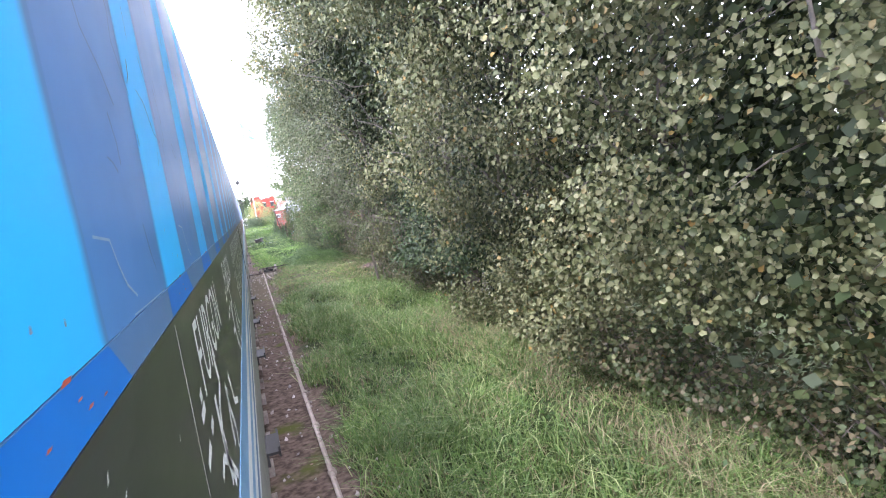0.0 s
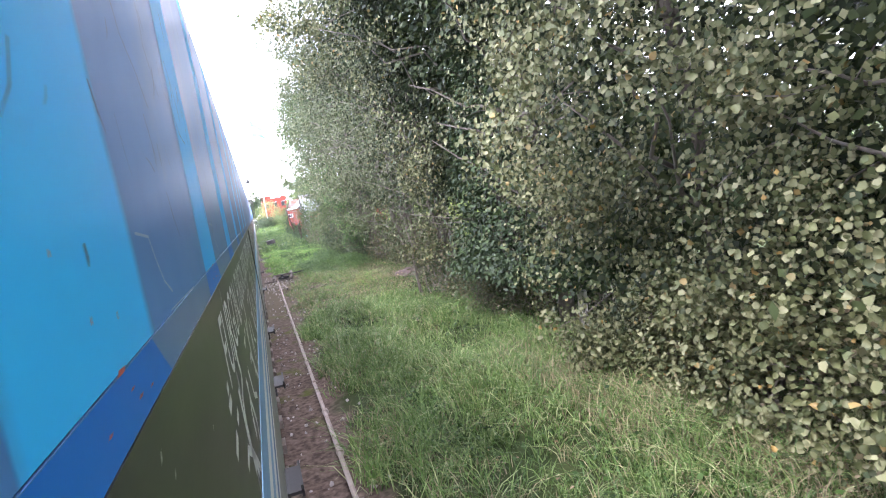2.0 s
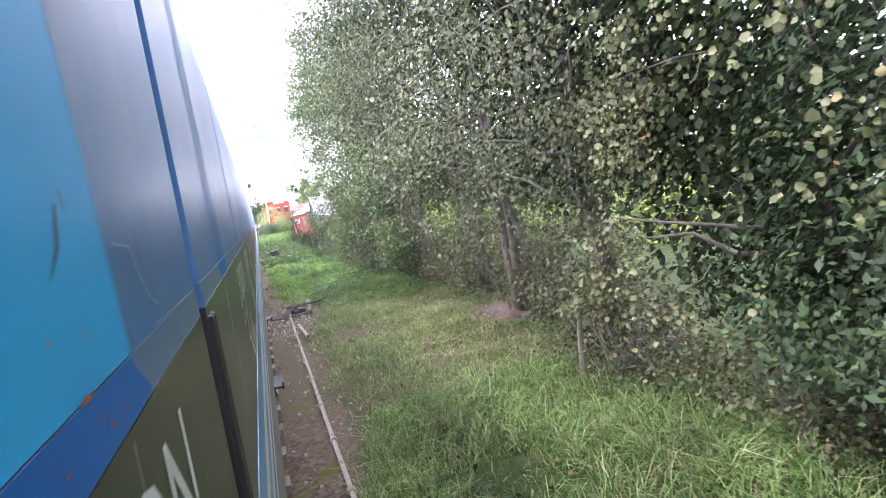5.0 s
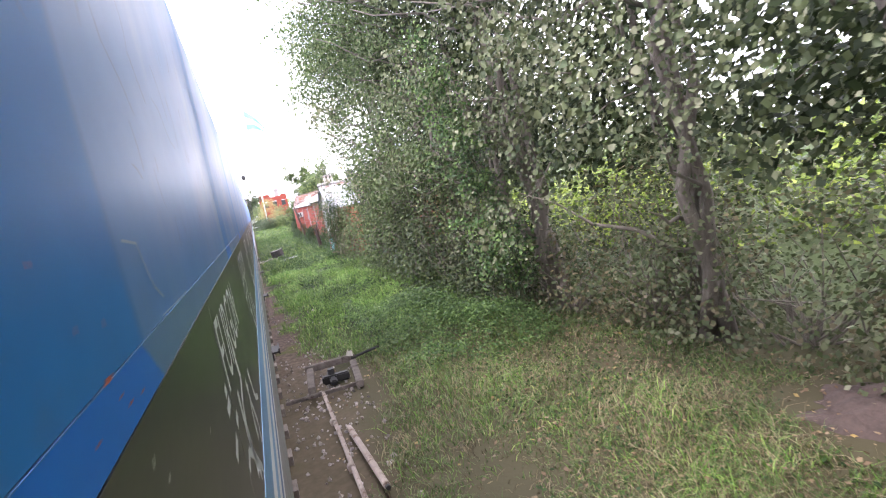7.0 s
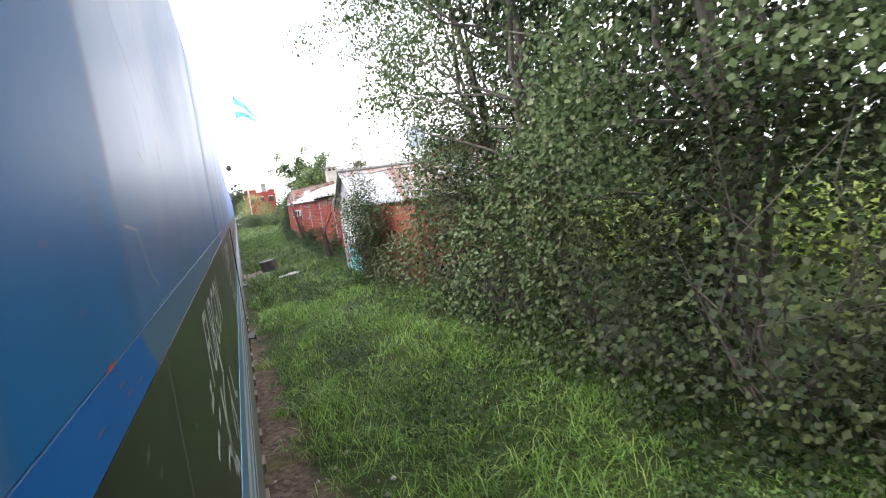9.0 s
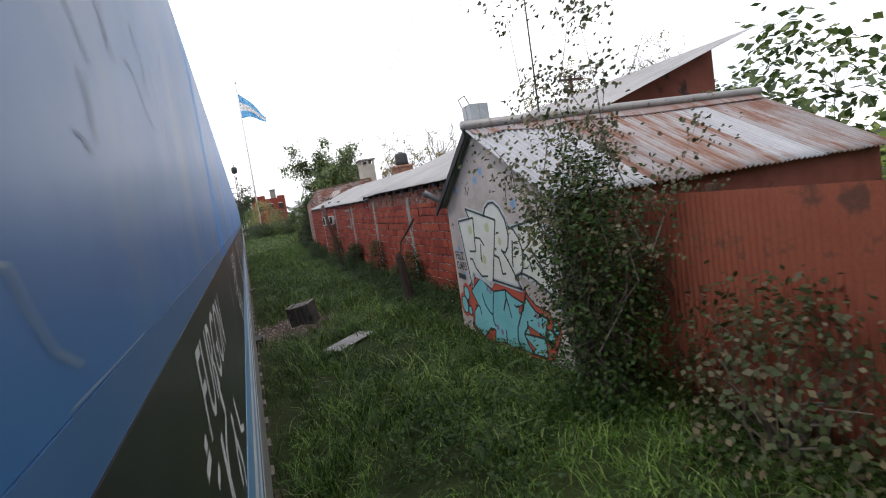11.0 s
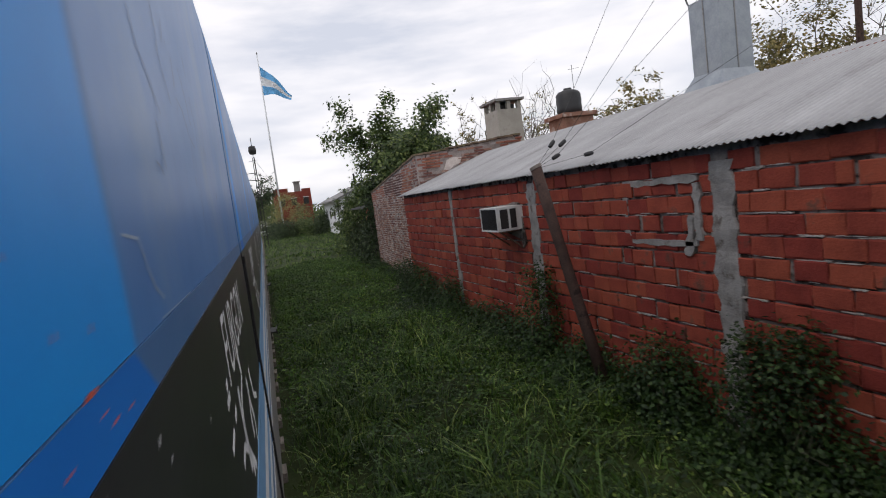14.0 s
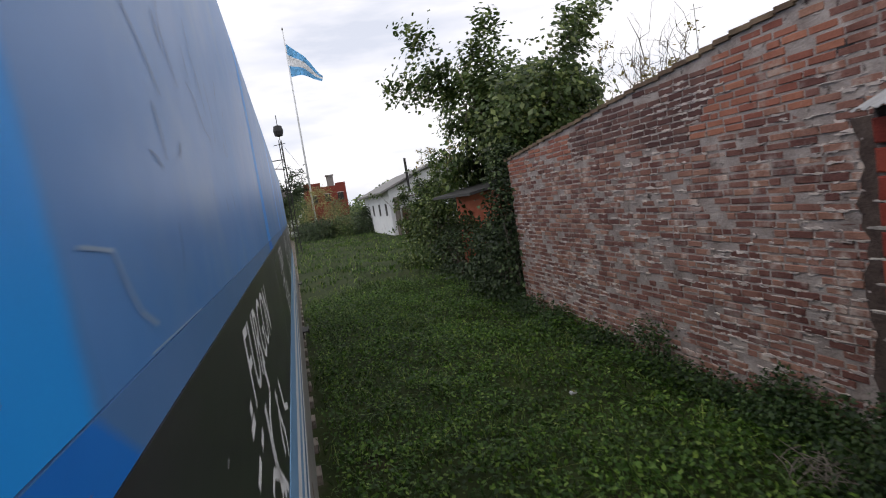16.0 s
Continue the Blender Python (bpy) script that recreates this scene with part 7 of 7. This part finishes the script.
v2, f2 = joined([weed_patch(r, 1500, .0, 4.3, 57, 66, .18, .06, per=8, narrow=.45), weed_patch(r, 1200, .0, 4.3, 64, 88, .2, .06, per=8, narrow=.4), weed_patch(r, 1200, .0, 4.3, 44, 58, .15, .055, per=7, narrow=.3)])
tagged(fast("bright_weeds", v2, f2, GREENGRASS), "low bright green weeds beside the track", "weeds", kind="stuff")
x, y = r.uniform(-.02, 4.35, 9500), 62 + 24 * r.random(9500) ** 1.25
k = r.random(9500) < np.clip((y - 63) / 6, .05, 1)
x, y = x[k], y[k]
z = ground_height(x, y) + .05 + .10 * (np.sin(2.1 * x + .8 * y) * np.sin(1.7 * y - 1.1 * x) + .6 * np.sin(5.3 * x - 2.2 * y) * np.sin(4.1 * y + x) + .5) * np.clip(x / 1.5, .35, 1) + r.normal(size=len(x)) * .025
v2, f2 = sprays(r, np.stack([x, y, np.maximum(z, .02)], 1), np.array([[0, 0, 1.0]] * len(x)), 9, .07, .058, simple=True, wide=.62, face=.6)
tagged(fast("clover_weeds", v2, f2, CLOVER), "dense mounded green weeds before the old wall", "weeds", kind="stuff")
tagged(fast("ground_weeds", v, f, WEED), "low broad-leaved weeds among the grass", "weeds", kind="stuff")
for k in range(44):
    y = 49.6 + .7 * k + .25 * math.sin(k * 2.7)
    h = .36 + .14 * math.sin(k * 1.9) + (.8 if k in (5, 11, 15, 16, 21) else .45 if k in (29, 30, 31) else .3 if k % 5 == 2 else 0)
    if y > 72:
        h *= .7
    x = (wall_x(y) if y < 72.4 else old_x(y)) - .24
    shrub(x, y, .28, .50 if h < .8 else .3, h, 500 + k, CLIMBER, 130 if h < .6 else 300, .05, "leafy climbing weeds at the wall foot", per=9, name="wall_weeds", simple=True, spread=.10, twigs=8, category="weeds", group="weeds along the wall")

# dark leafy bank of weeds that climbs to the wall foot
x, y = r.random(4600) ** 1.3, r.uniform(49.4, 73.5, 4600)
wide = .75 + .25 * np.sin(1.1 * y) + .2 * np.sin(2.7 * y + 1)
top = .34 + .16 * np.sin(1.9 * y + 2) + .12 * np.sin(4.3 * y)
z = np.maximum(top, .08) * (1 - x) ** 1.2 * r.uniform(.35, 1.05, 4600) + .05
x = np.where(y < 71.96, wall_x(y), old_x(y)) - .05 - x * wide
v2, f2 = sprays(r, np.stack([x, y, ground_height(x, y) + z], 1), unit(np.array([[-.5, 0, .9]] * 4600)), 9, .08, .058, simple=True, wide=.6, face=.65)
tagged(fast("weed_bank", v2, f2, CLIMBER), "dark green leafy weeds banked against the wall", "weeds", kind="stuff")
# heap of dry twigs in the weeds before the wall
tw = Shape()
for _ in range(40):
    a, q = r.uniform(0, 6.28), r.uniform(.06, .22)
    o = Vector((3.35 + r.normal() * .10, 72.2 + r.normal() * .14, .22 + r.uniform(-.06, .05)))
    e = Vector((math.cos(a) * q, math.sin(a) * q, r.uniform(-.10, .10)))
    tw.tube([o - e, o + Vector((0, 0, .04)), o + e], [.005, .004, .002], 4, cap=False)
tagged(part("brush_heap", tw, M_TWIG), "small heap of dry brown twigs in the weeds", "twigs", kind="stuff")
# fallen leaves and stones on the bare earth
n = 2500
x, y = np.concatenate([r.uniform(.2, 4.6, 1500), r.uniform(2.0, 4.9, 1000)]), np.concatenate([r.uniform(0, 18, 350), r.uniform(18, 30, 1050), r.uniform(50, 60, 100), r.uniform(19.5, 27, 1000)])
c = np.stack([x, y, ground_height(x, y) + r.uniform(.0, .10, n) * (x > .7) + .012], 1)
v, f = leaves(r, c, np.array([[0, 0, 1.0]] * n) + r.normal(size=(n, 3)) * .3, r.uniform(.025, .06, n), simple=True)
tagged(fast("fallen_leaves", v, f, M_DEADLEAF), "fallen yellow and brown leaves", "leaves", kind="stuff")
s = Shape()
for k in range(820):
    x, y = r.uniform(-.1, .95), r.uniform(-2, 34) if k < 440 else r.normal(53.3, .8) if k < 640 else r.normal(26.0, 1.3)
    e = r.uniform(.012, .04)
    z = float(ground_height(np.float64(x), np.float64(y)))
    m = Matrix.Translation((x, y, z + e * .3)) @ Euler(r.uniform(0, 6, 3)).to_matrix().to_4x4()
    s.add([m @ Vector((a * e * r.uniform(.7, 1.2), b * e * r.uniform(.7, 1.2), c_ * e * .7)) for a, b, c_ in ((1, 0, 0), (-1, 0, 0), (0, 1, 0), (0, -1, 0), (0, 0, 1), (0, 0, -1))],
          [(0, 2, 4), (2, 1, 4), (1, 3, 4), (3, 0, 4), (2, 0, 5), (1, 2, 5), (3, 1, 5), (0, 3, 5)])
tagged(part("ballast_stones", s, M_STONE), "scattered pale stones on the bare earth", "stones", kind="stuff")

# ---- trees and hedges beyond the houses ----
def tree(x, y, h, rad, seed, mat, n, size, label, trunk=.3, per=12, blossoms=0, bare=False, name="tree"):
    r = np.random.default_rng(seed)
    t = thing(name, (x, y, 0), label, "tree", "trees behind the houses")
    fork = h * trunk
    part("trunk", Shape().tube([(x, y, -.2), (x + .1, y, fork * .5), (x, y + .1, fork)], [.2, .15, .12], 8), M_BARK, t, smooth=True)
    tips, allp = [], []
    for k in range(13 if not bare else 12):
        a, up = r.uniform(0, 2 * math.pi), r.uniform(.15, 1)
        e = Vector((x + math.cos(a) * rad * (1.1 - .6 * up), y + math.sin(a) * rad * (1.1 - .6 * up), fork + (h - fork) * up))
        p = bent((x, y, fork * r.uniform(.7, 1)), e, r, .25, 7)
        lb = part("limb", Shape().tube(p, np.linspace(.085, .012, 7), 6), M_BARK, t, smooth=True)
        s = Shape()
        for _ in range(7 if not bare else 14):
            q = p[r.integers(2, 7)]
            w = bent(q, q + Vector(r.normal(size=3)) * rad * .3 + Vector((0, 0, rad * (.12 if not bare else .3))), r, .3, 4)
            s.tube(w, [.02, .014, .009, .004], 4, cap=False)
            tips.append(w[-1])
            allp += w[1:]
        part("twig_tangle", s, M_TWIG, lb, kind="stuff")
    if n:
        base = np.array([tuple(q) for q in allp])
        c = base[r.integers(0, len(base), n)] + r.normal(size=(n, 3)) * rad * .07
        out = unit(c - np.array([x, y, fork + (h - fork) * .4]))
        v, f = sprays(r, c, out, per, rad * .06, size, simple=True, wide=.66)
        fast("crown", v, f, mat, t)
        if blossoms:
            c = c[r.integers(0, n, blossoms)] + r.normal(size=(blossoms, 3)) * .15
            v, f = sprays(r, c, unit(c - np.array([x, y, fork])), 9, .07, .08, simple=True)
            fast("blossom", v, f, BLOSSOM, t, "white blossom")
    return t


tree(7.7, 86.6, 6.6, 3.4, 21, TREELEAF, 4900, .20, "leafy green tree with white blossom behind the wall", .3, 13, 130)
tree(5.6, 91.5, 3.6, 1.4, 22, TREELEAF, 900, .13, "young green tree beside the lane", .3, 12, 12)
tree(32, 77, 12.5, 3.2, 34, AUTUMN, 60, .2, "bare tree with a few brown leaves behind the roof", .3, bare=True, name="bare_tree")
tree(21, 97, 11, 3.0, 23, TREELEAF, 0, .1, "bare leafless tree behind the houses", .3, bare=True, name="bare_tree")
tree(23, 101, 10, 2.6, 28, TREELEAF, 0, .1, "bare leafless tree behind the houses", .3, bare=True, name="bare_tree")
tree(17.5, 92, 8, 2.2, 29, AUTUMN, 160, .2, "half-bare autumn tree behind the roofs", .3, bare=True, name="autumn_tree")
tree(24, 77, 9.3, 3.4, 24, AUTUMN, 1100, .17, "autumn-coloured tree behind the roofs", .35, name="autumn_tree")
tree(20, 83, 7.2, 2.4, 25, AUTUMN, 420, .2, "autumn-coloured tree behind the roofs", .35, name="autumn_tree")
tree(27, 72, 9.2, 2.4, 30, AUTUMN, 40, .15, "half-bare autumn tree behind the roofs", .35, bare=True, name="autumn_tree")
tree(16, 96, 8.5, 2.3, 31, AUTUMN, 200, .2, "half-bare autumn tree behind the roofs", .35, bare=True, name="autumn_tree")
tree(-.5, 150, 8.5, 3.2, 26, LAUREL, 700, .3, "dark tree by the far houses", .3)
tree(-2.5, 165, 8.8, 3.0, 27, TREELEAF, 500, .3, "dark tree by the far houses", .3)
tree(16, 126, 8, 3.0, 33, AUTUMN, 420, .28, "autumn tree behind the white house", .3, name="autumn_tree")
shrub(4.9, 81.8, .9, 1.9, 1.75, 601, LAUREL, 560, .09, "ivy-covered fence at the end of the wall", group="hedges by the lane")
shrub(5.0, 85.5, .9, 2.2, 1.6, 602, LAUREL, 420, .10, "ivy-covered fence at the end of the wall", group="hedges by the lane")
shrub(5.5, 90.2, 1.3, 2.4, 2.9, 603, TREELEAF, 480, .12, "green shrub by the lane", group="hedges by the lane")
shrub(4.55, 80.5, .42, .5, 3.1, 604, LAUREL, 420, .09, "ivy at the corner of the old wall", group="hedges by the lane")
for k, (x, y, rx, h, mat) in enumerate(((2.6, 128, 1.6, 1.8, LAUREL), (5.0, 128, 1.6, 1.8, TREELEAF), (1.4, 131, 1.3, 1.6, LAUREL), (3.4, 135, 2.6, 5.2, PAMPAS), (5.6, 138, 2.0, 3.6, TREELEAF), (1.2, 140, 1.6, 4.2, TREELEAF), (7.2, 126, 1.2, 2.2, LAUREL))):
    shrub(x, y, rx, rx, h, 620 + k, mat, 430, .17, "dense hedge shrub by the far crossing" if mat is not PAMPAS else "yellow pampas-like clump by the far crossing", per=10, simple=True, spread=.3, twigs=6, group="far hedge shrubs")
# distant belt of woods on the horizon
r = np.random.default_rng(90)
n = 1400
x = r.uniform(-120, 160, n)
y = 240 + 40 * np.sin(x * .03) + r.uniform(0, 30, n)
z = r.uniform(0, 1, n) ** .7 * (6 + 2.5 * np.sin(x * .21) + 2 * np.sin(x * .53))
v, f = sprays(r, np.stack([x, y, z], 1), np.array([[0, -1.0, .3]] * n), 9, 1.1, 1.4, simple=True)
tagged(fast("far_woods", v, f, TREELEAF), "distant dark belt of trees", "woods", kind="stuff")
